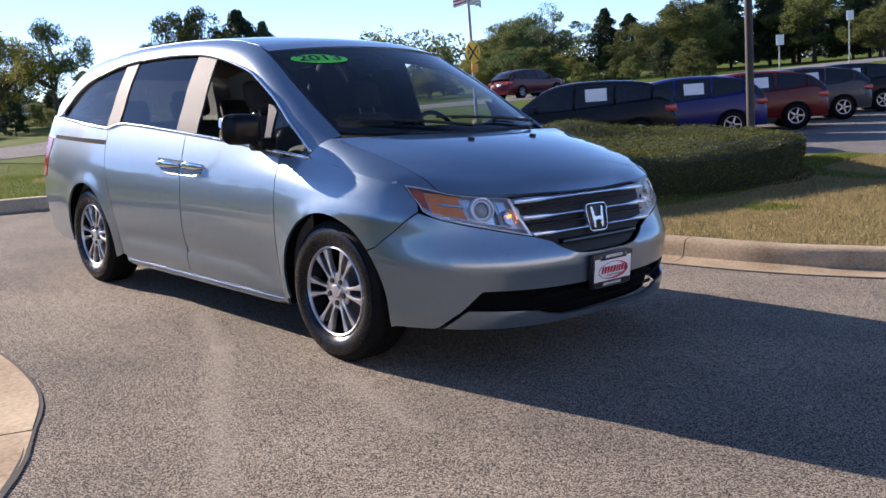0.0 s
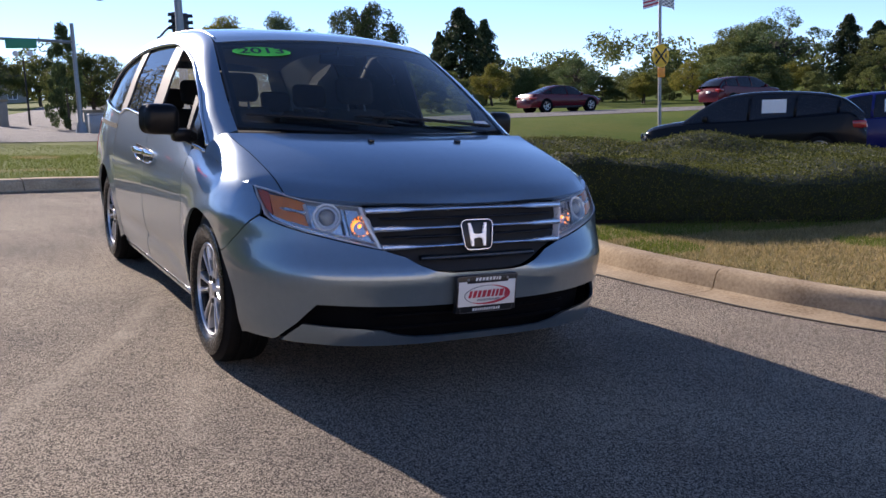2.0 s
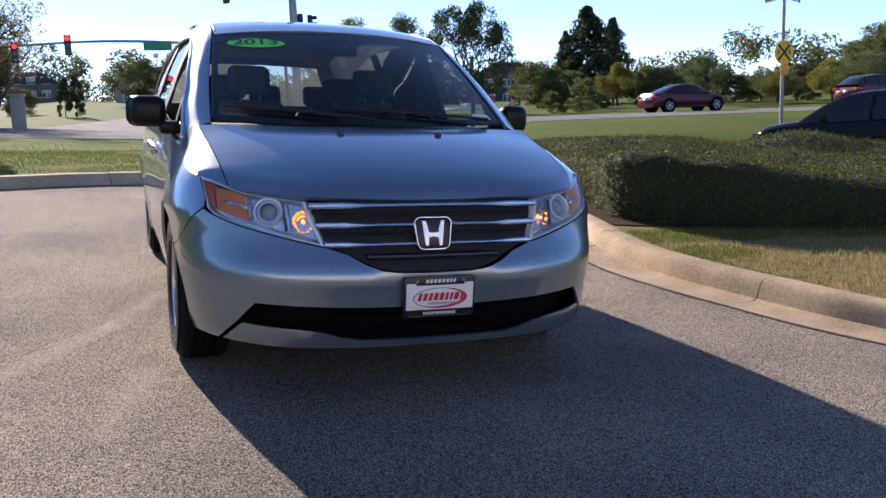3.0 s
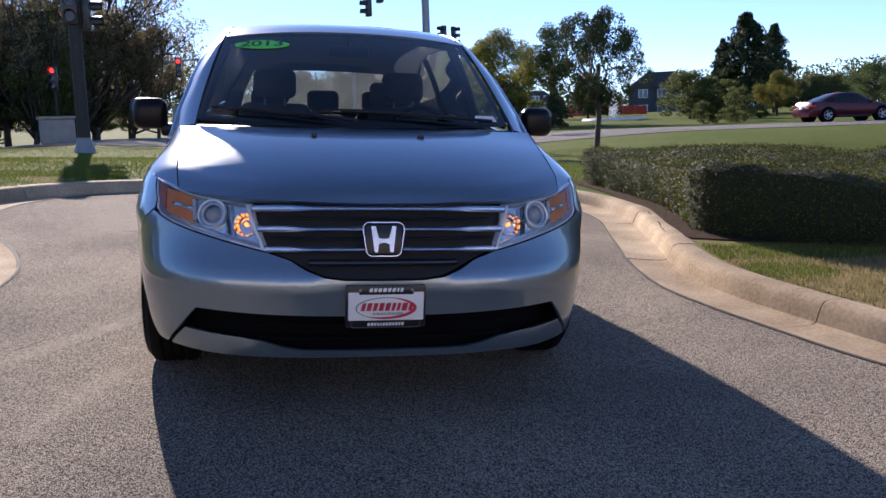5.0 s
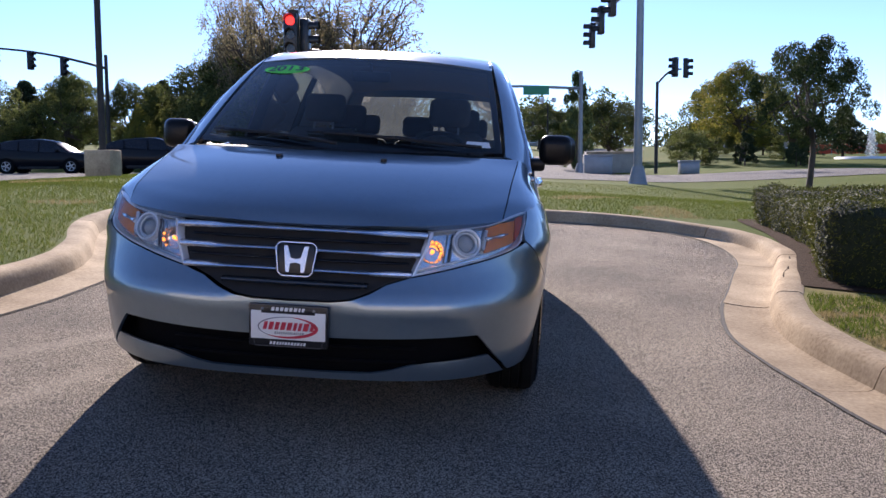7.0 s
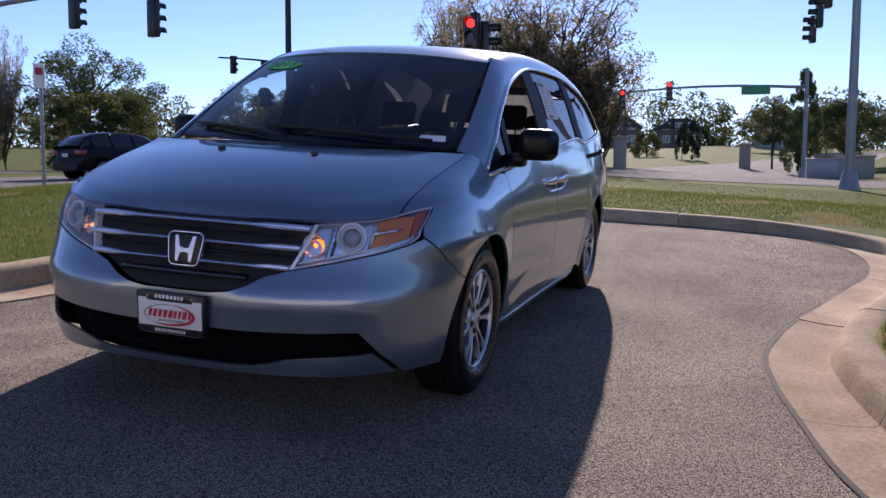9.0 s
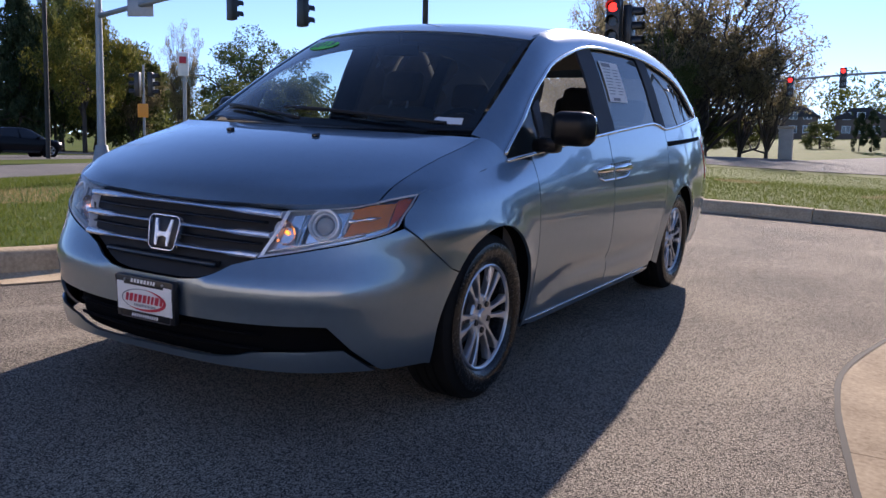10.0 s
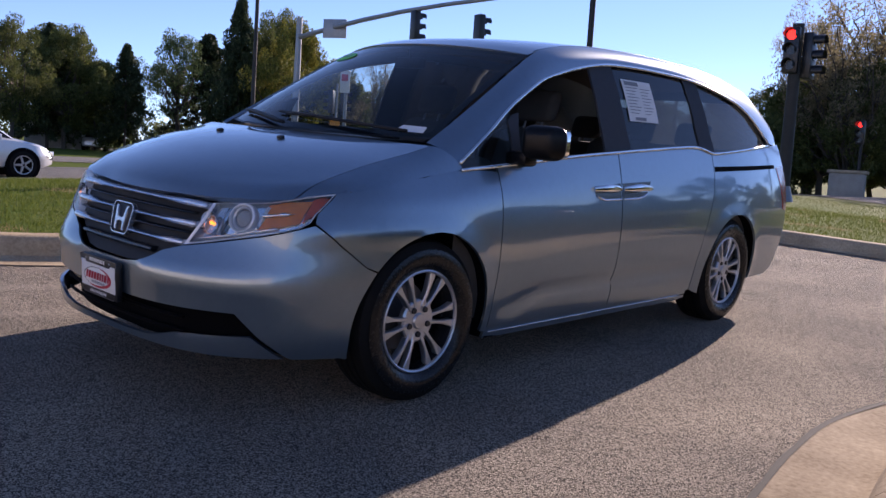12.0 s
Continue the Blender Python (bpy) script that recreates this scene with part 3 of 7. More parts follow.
def hermite(x, xs, ys):
    """Smooth curve through a table."""
    i = min(max(int(np.searchsorted(xs, x)) - 1, 0), len(xs) - 2)
    h = xs[i + 1] - xs[i]
    t = min(max((x - xs[i]) / h, 0), 1)
    m0 = (ys[i + 1] - ys[max(i - 1, 0)]) / (xs[i + 1] - xs[max(i - 1, 0)])
    m1 = (ys[min(i + 2, len(xs) - 1)] - ys[i]) / (xs[min(i + 2, len(xs) - 1)] - xs[i])
    return (2 * t ** 3 - 3 * t * t + 1) * ys[i] + (t ** 3 - 2 * t * t + t) * h * m0 + (3 * t * t - 2 * t ** 3) * ys[i + 1] + (t ** 3 - t * t) * h * m1


def half_width(y, z):
    x = hermite(z, ZS, WS)
    if y > 1.3:
        x *= 1 - 0.085 * ((y - 1.3) / 1.1) ** 2
    if y < -0.3:
        x *= 1 - 0.045 * min(-0.3 - y, 1.2) ** 2 * smoothstep(0.85, 1.05, z)
    x += 0.018 * smoothstep(-0.95, -1.5, y) * (1 - smoothstep(0.76, 0.96, z)) * smoothstep(0.16, 0.3, z)
    crease = 0.325 + 0.068 * smoothstep(-0.98, -0.6, y)
    if -1.02 < y < 0.98:                 # tucked-in waist above a ledge along the sill
        fade = smoothstep(-1.02, -0.85, y) * (1 - smoothstep(0.74, 0.98, y))
        d = z - crease
        x += fade * (-0.013 * math.exp(-(d / 0.04) ** 2) if d > 0 else -0.013 + 0.018 * smoothstep(0, -0.03, d))
    for yc in (-1.48, 1.45):          # flared lips round the wheel openings
        d = math.hypot(y - yc, z - 0.335)
        x += 0.012 * math.exp(-((d - 0.405) / 0.04) ** 2)
    return x


def skin(u, z, inset=0.0):
    """Body side: u is y along the flank; past the front axle it turns with the rounded nose up to the middle of the front."""
    if u >= -1.5:
        return Vector((half_width(u, z) - inset, u, z))
    th = max(math.pi / 2 - (-1.5 - u), 0.0)
    a, b = half_width(-1.5, z) - inset, hermite(z, BZ, BB) - inset
    return Vector((a * math.sin(th) ** (2 / NOSE), -1.5 - b * max(math.cos(th), 0) ** (2 / NOSE), z))


MID = -1.5 - math.pi / 2


def from_x(x, z):
    """u on the nose for a distance x from the middle."""
    return -1.5 - (math.pi / 2 - math.asin(min((x / half_width(-1.5, z)) ** (NOSE / 2), 1)))


def from_y(y, z):
    if y >= -1.5:
        return y
    return -1.5 - (math.pi / 2 - math.acos(min(((-1.5 - y) / hermite(z, BZ, BB)) ** (NOSE / 2), 1)))


F = lambda x, z: (from_x(x, z), z)       # outline point seen from the front
S = lambda y, z: (from_y(y, z), z)       # outline point seen from the side
UL = [*np.arange(MID, -1.5, 0.05), *np.arange(-1.5, 2.6, 0.06)]
ZL = np.arange(0.2, 1.7, 0.035)


def dense(pts, step=0.04):
    out = []
    for p, q in zip(pts, pts[1:] + pts[:1]):
        n = max(1, int(math.hypot(q[0] - p[0], q[1] - p[1]) / step))
        out += [(p[0] + (q[0] - p[0]) * k / n, p[1] + (q[1] - p[1]) * k / n) for k in range(n)]
    return out


def arc(yc, zc, r, a0, a1, n=18):
    return [(yc + r * math.cos(radians(a0 + (a1 - a0) * k / n)), zc + r * math.sin(radians(a0 + (a1 - a0) * k / n))) for k in range(n + 1)]


def outward(bm, centre=Vector((0, 0.2, 0.75))):
    bm.normal_update()
    for f in bm.faces:
        if f.normal.dot(f.calc_center_median() - centre) < 0:
            f.normal_flip()


def lip(bm, d=0.014, centre=Vector((0, 0.2, 0.75))):
    """Turns the panel's rim inwards, so that it has thickness at its joints."""
    outward(bm, centre)
    bm.normal_update()
    ns = {v: v.normal.copy() for v in bm.verts}
    rim = [e2 for e2 in bm.edges if e2.is_boundary]
    for e2 in rim:
        e2.smooth = False
    ext = bmesh.ops.extrude_edge_only(bm, edges=rim)
    for g in ext["geom"]:
        if isinstance(g, bmesh.types.BMVert):
            src = min((o for e2 in g.link_edges for o in e2.verts if o in ns), key=lambda o: (o.co - g.co).length)
            g.co -= ns[src] * d
    return bm


def mirrored(bm, both=False):
    """The same mesh on the right side; both: joined to the left one."""
    if both:
        geo = bmesh.ops.duplicate(bm, geom=bm.verts[:] + bm.edges[:] + bm.faces[:])["geom"]
        vs = [g for g in geo if isinstance(g, bmesh.types.BMVert)]
        fs = [g for g in geo if isinstance(g, bmesh.types.BMFace)]
    else:
        bm = bm.copy()
        vs, fs = bm.verts[:], bm.faces[:]
    for v in vs:
        v.co.x = -v.co.x
    bmesh.ops.reverse_faces(bm, faces=fs)
    return bm


def seam_free(bm):
    bmesh.ops.remove_doubles(bm, verts=bm.verts[:], dist=0.0008)
    return bm


def panel(poly, inset=0.0, step=True):
    bm = sheet(dense(poly), lambda u, z: skin(u, z, inset), UL, ZL)
    return bm


def both_sides(name, bm, mat, parent=None, label="", do_lip=True):
    if do_lip:
        lip(bm)
    m2 = mirrored(bm)
    return part(name, bm, mat, parent or van, label), part(name, m2, mat, parent or van, label)


# bumper cover, one piece across the nose
upper = [F(0, 0.537), F(0.15, 0.538), F(0.232, 0.548), F(0.30, 0.574), F(0.362, 0.61), F(0.445, 0.636), F(0.56, 0.66), F(0.66, 0.684), F(0.756, 0.708), F(0.82, 0.729), F(0.862, 0.748), S(-2.048, 0.766), S(-1.99, 0.715), S(-1.92, 0.656), S(-1.85, 0.602)]
arch = [S(y, z) for y, z in arc(-1.485, 0.335, 0.402, 142, 196, 10)]
lower = [S(-1.87, 0.232), F(0.89, 0.236), F(0.845, 0.238), F(0.836, 0.25), F(0.785, 0.327), F(0.72, 0.414), F(0.66, 0.413), F(0.45, 0.406), F(0.3, 0.402), F(0.15, 0.4), F(0, 0.399)]
bm = panel(upper + arch + lower)
bm = seam_free(mirrored(bm, True))
part("front_bumper", lip(bm), M["paint"], van)
bm = panel([F(0, 0.264), F(0.2, 0.264), F(0.32, 0.266), F(0.40, 0.281), F(0.47, 0.302), F(0.55, 0.312), F(0.65, 0.318), F(0.765, 0.325), F(0.822, 0.245), F(0.83, 0.239), F(0.6, 0.237), F(0.3, 0.236), F(0, 0.236)])
for v in bm.verts:
    v.co.y -= 0.012 * smoothstep(0.36, 0.28, v.co.z) * (1 - smoothstep(0.6, 0.78, v.co.x))
bm = seam_free(mirrored(bm, True))
part("bumper_lip", lip(bm), M["paint"], van)
# lower intake behind its opening, its shade put into the near-black colour
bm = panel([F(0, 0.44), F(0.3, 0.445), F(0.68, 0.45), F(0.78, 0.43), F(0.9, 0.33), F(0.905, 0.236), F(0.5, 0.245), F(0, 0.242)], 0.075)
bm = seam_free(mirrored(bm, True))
intake = part("lower_intake", lip(bm), M["gap"], van, "black plastic lower intake with its shade put into the colour")
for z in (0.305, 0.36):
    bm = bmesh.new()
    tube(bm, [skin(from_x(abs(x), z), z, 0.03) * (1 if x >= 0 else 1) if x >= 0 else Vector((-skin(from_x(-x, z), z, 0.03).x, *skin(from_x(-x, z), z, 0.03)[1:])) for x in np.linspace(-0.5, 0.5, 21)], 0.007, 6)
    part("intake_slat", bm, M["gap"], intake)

# grille: recessed dark panel, chrome bars, badge
gp = [F(0, 0.816), F(0.25, 0.815), F(0.4, 0.812), F(0.508, 0.806), F(0.482, 0.71), F(0.452, 0.64), F(0.37, 0.61), F(0.30, 0.576), F(0.232, 0.55), F(0.15, 0.54), F(0, 0.539)]
bm = seam_free(mirrored(panel(gp, 0.03), True))
grille = part("grille", lip(bm, 0.02), M["trim"], van, "black grille with chrome bars")


def nose_point(x, z, out=0.0):
    p = skin(from_x(abs(x), z), z, -out)
    return Vector((math.copysign(p.x, x) if x else 0.0, p.y, p.z))


def bar(zc, x0, x1, h0, h1, out, name, mat, parent, sides=(1,)):
    """A moulded bar across the nose from x0 to x1 that swells to its outer end."""
    bm, n = bmesh.new(), 26
    rows = []
    for k in range(n + 1):
        x = x0 + (x1 - x0) * k / n
        g = abs(x) / 0.48
        h = h0 + (h1 - h0) * smoothstep(0.55, 0.78, g)
        z = zc(x)
        c = nose_point(x, z, out)
        rows.append([bm.verts.new(c + Vector((0, dy, dz))) for dy, dz in ((0.03, h), (0.006, h), (-0.004, h * 0.55), (-0.006, 0), (-0.002, -h * 0.6), (0.01, -h), (0.03, -h))])
    for a2, b2 in zip(rows, rows[1:]):
        for i in range(6):
            bm.faces.new((a2[i], a2[i + 1], b2[i + 1], b2[i]))
    bm.faces.new(rows[0])
    bm.faces.new(rows[-1][::-1])
    bmesh.ops.recalc_face_normals(bm, faces=bm.faces[:])
    return part(name, bm, mat, parent)


bar(lambda x: 0.801 - 0.006 * (abs(x) / 0.5) ** 3, -0.502, 0.502, 0.009, 0.014, 0.006, "chrome_bar", M["barchrome"], grille)
for s in (-1, 1):
    bar(lambda x: 0.725 - 0.003 * (x / 0.47) ** 2, s * 0.075, s * 0.48, 0.008, 0.014, 0.006, "chrome_bar", M["barchrome"], grille)
    bar(lambda x: 0.65 - 0.003 * (x / 0.47) ** 2, s * 0.075, s * 0.453, 0.008, 0.014, 0.005, "chrome_bar", M["barchrome"], grille)
bar(lambda x: 0.763, -0.44, 0.44, 0.005, 0.005, -0.006, "grille_slat", M["gloss"], grille)
bar(lambda x: 0.688, -0.44, 0.44, 0.005, 0.005, -0.006, "grille_slat", M["gloss"], grille)
bar(lambda x: 0.60, -0.29, 0.29, 0.012, 0.006, -0.004, "grille_slat", M["gloss"], grille)
badge = thing("badge", "", "")
badge.parent = van
badge.matrix_basis = pose(0, -2.362, 0.69, -12, 0, 0)


def frame_ring(bm, w0, h0, w1, h1, r, depth, y=0.0, n=8):
    """A flat rounded frame in the xz plane between two rounded, slightly tapered outlines."""
    def outline(w, h, r2):
        pts = []
        for cx, cz, a0 in ((w - r2, h - r2, 0), (-w + r2, h - r2, 90), (-w * 0.86 + r2, -h + r2, 180), (w * 0.86 - r2, -h + r2, 270)):
            pts += [(cx + r2 * math.cos(radians(a0 + 90 * k / n)), cz + r2 * math.sin(radians(a0 + 90 * k / n))) for k in range(n + 1)]
        return pts
    o, i = outline(w0, h0, r), outline(w1, h1, r * 0.75)
    lay = [[bm.verts.new((x, yy, z)) for x, z in pts] for pts, yy in ((o, y + depth), (o, y), (i, y), (i, y + depth))]
    m = len(o)
    for a2, b2 in zip(lay, lay[1:]):
        for k in range(m):
            bm.faces.new((a2[k], a2[(k + 1) % m], b2[(k + 1) % m], b2[k]))
    bmesh.ops.recalc_face_normals(bm, faces=bm.faces[:])
    return bm


part("badge_ring", frame_ring(bmesh.new(), 0.083, 0.068, 0.0785, 0.0635, 0.03, 0.02), M["barchrome"], badge)
part("badge_plate", box(bmesh.new(), -0.072, 0.072, 0.008, 0.02, -0.057, 0.057, 0.004), M["black"], badge)
bm = bmesh.new()
half = [(0.0, 0.001), (0.02, 0.004), (0.033, 0.051), (0.049, 0.051), (0.037, -0.051), (0.023, -0.051), (0.021, -0.019), (0.0, -0.013)]
outline = half[:-1] + [half[-1]] + [(-x, z) for x, z in half[-2:0:-1]]
face = bm.faces.new([bm.verts.new((x, 0.008, z)) for x, z in outline])
up = bmesh.ops.extrude_face_region(bm, geom=[face])["geom"]
bmesh.ops.translate(bm, verts=[g for g in up if isinstance(g, bmesh.types.BMVert)], vec=(0, -0.012, 0))
bmesh.ops.recalc_face_normals(bm, faces=bm.faces[:])
bmesh.ops.bevel(bm, geom=[e2 for e2 in bm.edges if all(v.co.y < 0 for v in e2.verts)], offset=0.003, segments=2, affect="EDGES")
part("badge_emblem", bm, M["barchrome"], badge)

# dealer plate in its frame
plate = thing("number_plate", "", "")
plate.parent = van
plate.matrix_basis = pose(0, -2.448, 0.443, 3, 0, 0)
part("plate_frame", box(bmesh.new(), -0.154, 0.154, -0.008, 0.02, -0.082, 0.082, 0.006), M["black"], plate, "black plate frame")
part("frame_edge", frame_ring(bmesh.new(), 0.1545, 0.0825, 0.1515, 0.0795, 0.008, 0.004, -0.0095), M["alloyd"], plate)
part("plate_panel", box(bmesh.new(), -0.145, 0.145, -0.0105, -0.006, -0.053, 0.058, 0.002), M["white"], plate, "white dealer plate")
part("panel_notch", box(bmesh.new(), -0.105, 0.105, -0.0115, -0.006, 0.049, 0.07, 0.002), M["black"], plate)


def ring_arc(a0, a1, thin, thick):
    """Part of the oval on the plate, swelling from thin to thick at its middle."""
    bm, n = bmesh.new(), 30
    rows = []
    for k in range(n + 1):
        a2 = radians(a0 + (a1 - a0) * k / n)
        w = thin + (thick - thin) * math.sin(math.pi * k / n)
        rows.append([bm.verts.new((rx2 * math.cos(a2), -0.0125, rz2 * math.sin(a2) - 0.004)) for rx2, rz2 in ((0.118, 0.043), (0.118 - w, 0.043 - w * 0.8))])
    for a2, b2 in zip(rows, rows[1:]):
        bm.faces.new((a2[0], b2[0], b2[1], a2[1]))
    return bm


part("red_oval", ring_arc(-130, 80, 0.003, 0.016), M["crimson"], plate)
part("grey_oval", ring_arc(80, 230, 0.003, 0.006), M["ink"], plate)


def slanted_bars(name, x0, x1, z0, z1, wide, gap, mat, y, seed):
    """Unreadable italic print as a row of leaning bars."""
    bm, rr2, x = bmesh.new(), random.Random(seed), x0
    lean = (z1 - z0) * 0.25
    while x < x1:
        w = wide * rr2.uniform(0.7, 1.25)
        bm.faces.new([bm.verts.new(c) for c in ((x, y, z0), (x + w, y, z0), (x + w + lean, y, z1), (x + lean, y, z1))])
        x += w + gap
    return part(name, bm, mat, plate)


slanted_bars("print_bars", -0.098, 0.085, -0.014, 0.017, 0.017, 0.007, M["crimson"], -0.0136, 3)
slanted_bars("frame_print_bars", -0.066, 0.062, 0.06, 0.075, 0.011, 0.005, M["white"], -0.0126, 5)
slanted_bars("lower_print_bars", -0.072, 0.07, -0.074, -0.062, 0.008, 0.004, M["white"], -0.0096, 6)
slanted_bars("small_print_bars", -0.052, 0.06, -0.031, -0.021, 0.006, 0.003, M["ink"], -0.0134, 7)
for x in (-0.1, 0.1):
    part("screw", cyl(bmesh.new(), (x, -0.004, 0.066), (x, -0.012, 0.066), 0.006, n=10), M["steel"], plate)

# headlights
hl = [F(0.516, 0.811), F(0.488, 0.72), F(0.456, 0.643), F(0.56, 0.666), F(0.66, 0.69), F(0.756, 0.714), F(0.82, 0.735), F(0.86, 0.753), S(-2.062, 0.773), S(-2.035, 0.808), S(-1.995, 0.846), S(-1.953, 0.886), S(-1.99, 0.880), S(-2.045, 0.869), F(0.798, 0.855), F(0.741, 0.838), F(0.62, 0.822)]
for side in (1, -1):
    fl = lambda bm: bm if side > 0 else mirrored(bm)
    lamp = part("headlight", fl(lip(panel(hl, 0.03), 0.02)), M["silver"], van, "clear headlight with amber corner and lit bulb")
    hc = sum((Vector((p[0], p[1])) for p in hl), Vector((0, 0))) / len(hl)
    ringp = dense(hl, 0.03)
    bm = bmesh.new()
    a2 = [bm.verts.new(skin(u, z, 0.002)) for u, z in ringp]
    b2 = [bm.verts.new(skin(u + (hc[0] - u) * 0.045, z + (hc[1] - z) * 0.075, 0.006)) for u, z in ringp]
    c2 = [bm.verts.new(skin(u, z, 0.035)) for u, z in ringp]
    n = len(ringp)
    for k in range(n):
        bm.faces.new((a2[k], a2[(k + 1) % n], b2[(k + 1) % n], b2[k]))
        bm.faces.new((c2[k], c2[(k + 1) % n], a2[(k + 1) % n], a2[k]))
    bmesh.ops.recalc_face_normals(bm, faces=bm.faces[:])
    part("headlight_rim", fl(bm), M["bezel"], lamp, "bright lamp bezel")
    lens = part("lens", fl(panel([(u + (hc[0] - u) * 0.02, z + (hc[1] - z) * 0.03) for u, z in hl], 0.003)), M["clear"], lamp)
    lens.visible_shadow = False
    pc = skin(from_x(0.668, 0.766), 0.766, 0.026)
    e1 = skin(from_x(0.685, 0.772), 0.772) - skin(from_x(0.645, 0.772), 0.772)
    e2 = skin(from_x(0.665, 0.79), 0.79) - skin(from_x(0.665, 0.755), 0.755)
    dirn = (e1.cross(e2).normalized() * (1 if e1.cross(e2).y < 0 else -1) * 0.75 + Vector((0.05, -0.3, 0))).normalized()
    for nm, r0, r1, off, mt in (("projector_ring", 0.06, 0.051, 0.02, "bezel"), ("projector_bowl", 0.05, 0.037, 0.009, "alloy")):
        bm = bmesh.new()
        q = dirn.to_track_quat("X", "Z").to_matrix().to_4x4()
        lathe(bm, [(r0, -0.02), (r0, off - 0.006), (r0 - 0.004, off), (r1, off), (r1 - 0.004, off - 0.01), (r1 - 0.006, -0.02)], 32, Matrix.Translation(pc) @ q)
        part(nm, fl(bm), M[mt], lamp)
    bm = bmesh.new()
    bmesh.ops.create_uvsphere(bm, u_segments=20, v_segments=12, radius=0.036, matrix=Matrix.Translation(pc - dirn * 0.016))
    part("projector_lens", fl(bm), M["ball"], lamp)
    low_z = lambda x: interp(x, [0.456, 0.56, 0.66, 0.756, 0.82], [0.643, 0.666, 0.69, 0.714, 0.735])
    top_z = lambda x: interp(x, [0.516, 0.62, 0.741, 0.8], [0.811, 0.822, 0.838, 0.855])
    for x, r, nm, mt in ((0.582, 0.003, "flute", "alloy"), (0.603, 0.006, "divider", "alloyd"), (0.733, 0.008, "divider", "bezel")):
        bm = bmesh.new()
        z0, z1 = low_z(x) + 0.022, top_z(x) - 0.02
        tube(bm, [skin(from_x(x + 0.01 * k / 6, z0 + (z1 - z0) * k / 6), z0 + (z1 - z0) * k / 6, 0.02) for k in range(7)], r, 6)
        part(nm, fl(bm), M[mt], lamp)
    bm = bmesh.new()
    tube(bm, [skin(from_x(x, low_z(x) + 0.016), low_z(x) + 0.016, 0.018) for x in np.linspace(0.475, 0.80, 16)], 0.006, 6)
    part("lower_bezel", fl(bm), M["silver"], lamp)
    amb = [F(0.735, 0.73), F(0.80, 0.748), F(0.853, 0.768), S(-2.035, 0.853), F(0.79, 0.842), F(0.738, 0.825), F(0.748, 0.78)]
    turn = part("turn_lens", fl(lip(panel(amb, 0.016), 0.01)), M["amber"], lamp, "amber turn lens")
    bm = bmesh.new()
    tube(bm, [skin(from_x(x, 0.786 + 0.2 * (x - 0.745)), 0.786 + 0.2 * (x - 0.745), 0.01) for x in np.linspace(0.738, 0.825, 7)], [0.011, 0.008, 0.006, 0.006, 0.009, 0.007, 0.003], 8)
    part("turn_bulb", fl(bm), M["facet"], turn, "silvered turn bulb")
    mark = [F(0.858, 0.772), S(-2.045, 0.8), S(-2.005, 0.84), S(-1.972, 0.872), S(-2.0, 0.869), S(-2.03, 0.86)]
    part("side_marker", fl(lip(panel(mark, 0.014), 0.01)), M["marker"], lamp, "red-orange side marker")
    bc = skin(from_x(0.54, 0.735), 0.735, 0.03)
    bq = Matrix.Translation(bc) @ Vector((0.12, -1, 0.05)).to_track_quat("X", "Z").to_matrix().to_4x4()
    bm = lathe(bmesh.new(), [(0.046, 0.024), (0.04, 0.01), (0.03, 0.0), (0.016, -0.006), (0.004, -0.008)], 14, bq)
    part("reflector_bowl", fl(bm), M["facet"], lamp, smooth=False)
    bm = bmesh.new()
    bmesh.ops.create_uvsphere(bm, u_segments=12, v_segments=8, radius=0.008, matrix=bq @ Matrix.Translation((0.008, 0, 0)))
    part("bulb", fl(bm), M["lamp"], lamp, "lit orange bulb")

# flank panels: wing, doors, rear quarter
G = [(-2.075, 0.79, 0.853), (-1.99, 0.803, 0.912), (-1.85, 0.812, 0.962), (-1.7, 0.822, 1.006), (-1.5, 0.836, 1.055), (-1.40, 0.842, 1.085)]   # edge of the bonnet
H = [(-1.945, 0.888), (-1.85, 0.900), (-1.75, 0.918), (-1.6, 0.944), (-1.45, 0.966), (-1.33, 0.982), (-1.25, 0.992)]      # top of the wing's flank
wing = [S(-1.03 - 0.003, 0.24), S(-1.033, 0.6), S(-1.033, 0.985), S(-1.12, 0.99), S(-1.25, 0.99)] + [S(y, z) for y, z in H[::-1][1:]] + [S(-1.95, 0.884), S(-1.99, 0.848), S(-2.03, 0.81), S(-2.044, 0.775), S(-1.985, 0.717), S(-1.915, 0.658), S(-1.845, 0.604)] + [S(y, z) for y, z in arc(-1.485, 0.335, 0.402, 141, -12, 26)]
bm = panel(wing)
hx, gx = [], []
for k in range(25):
    t = k / 24
    y = -1.945 + t * (1.945 - 1.25)
    hh = skin(from_y(y, interp(y, [p[0] for p in H], [p[1] for p in H])), interp(y, [p[0] for p in H], [p[1] for p in H]))
    yg = -2.075 + t * (2.075 - 1.40)
    gg = Vector((hermite(yg, [p[0] for p in G], [p[1] for p in G]) + 0.004, yg, hermite(yg, [p[0] for p in G], [p[2] for p in G])))
    c = Vector((hh.x - 0.035, (hh.y + gg.y) / 2, gg.z - 0.012 + 0.01 * t))
    hx.append([hh * (1 - s) ** 2 + c * 2 * s * (1 - s) + gg * s * s for s in np.linspace(0, 1, 9)])
vs = [[bm.verts.new(p) for p in r2] for r2 in hx]
for a2, b2 in zip(vs, vs[1:]):
    for k in range(8):
        bm.faces.new((a2[k], a2[k + 1], b2[k + 1], b2[k]))
seam_free(bm)
both_sides("wing", bm, M["paint"])

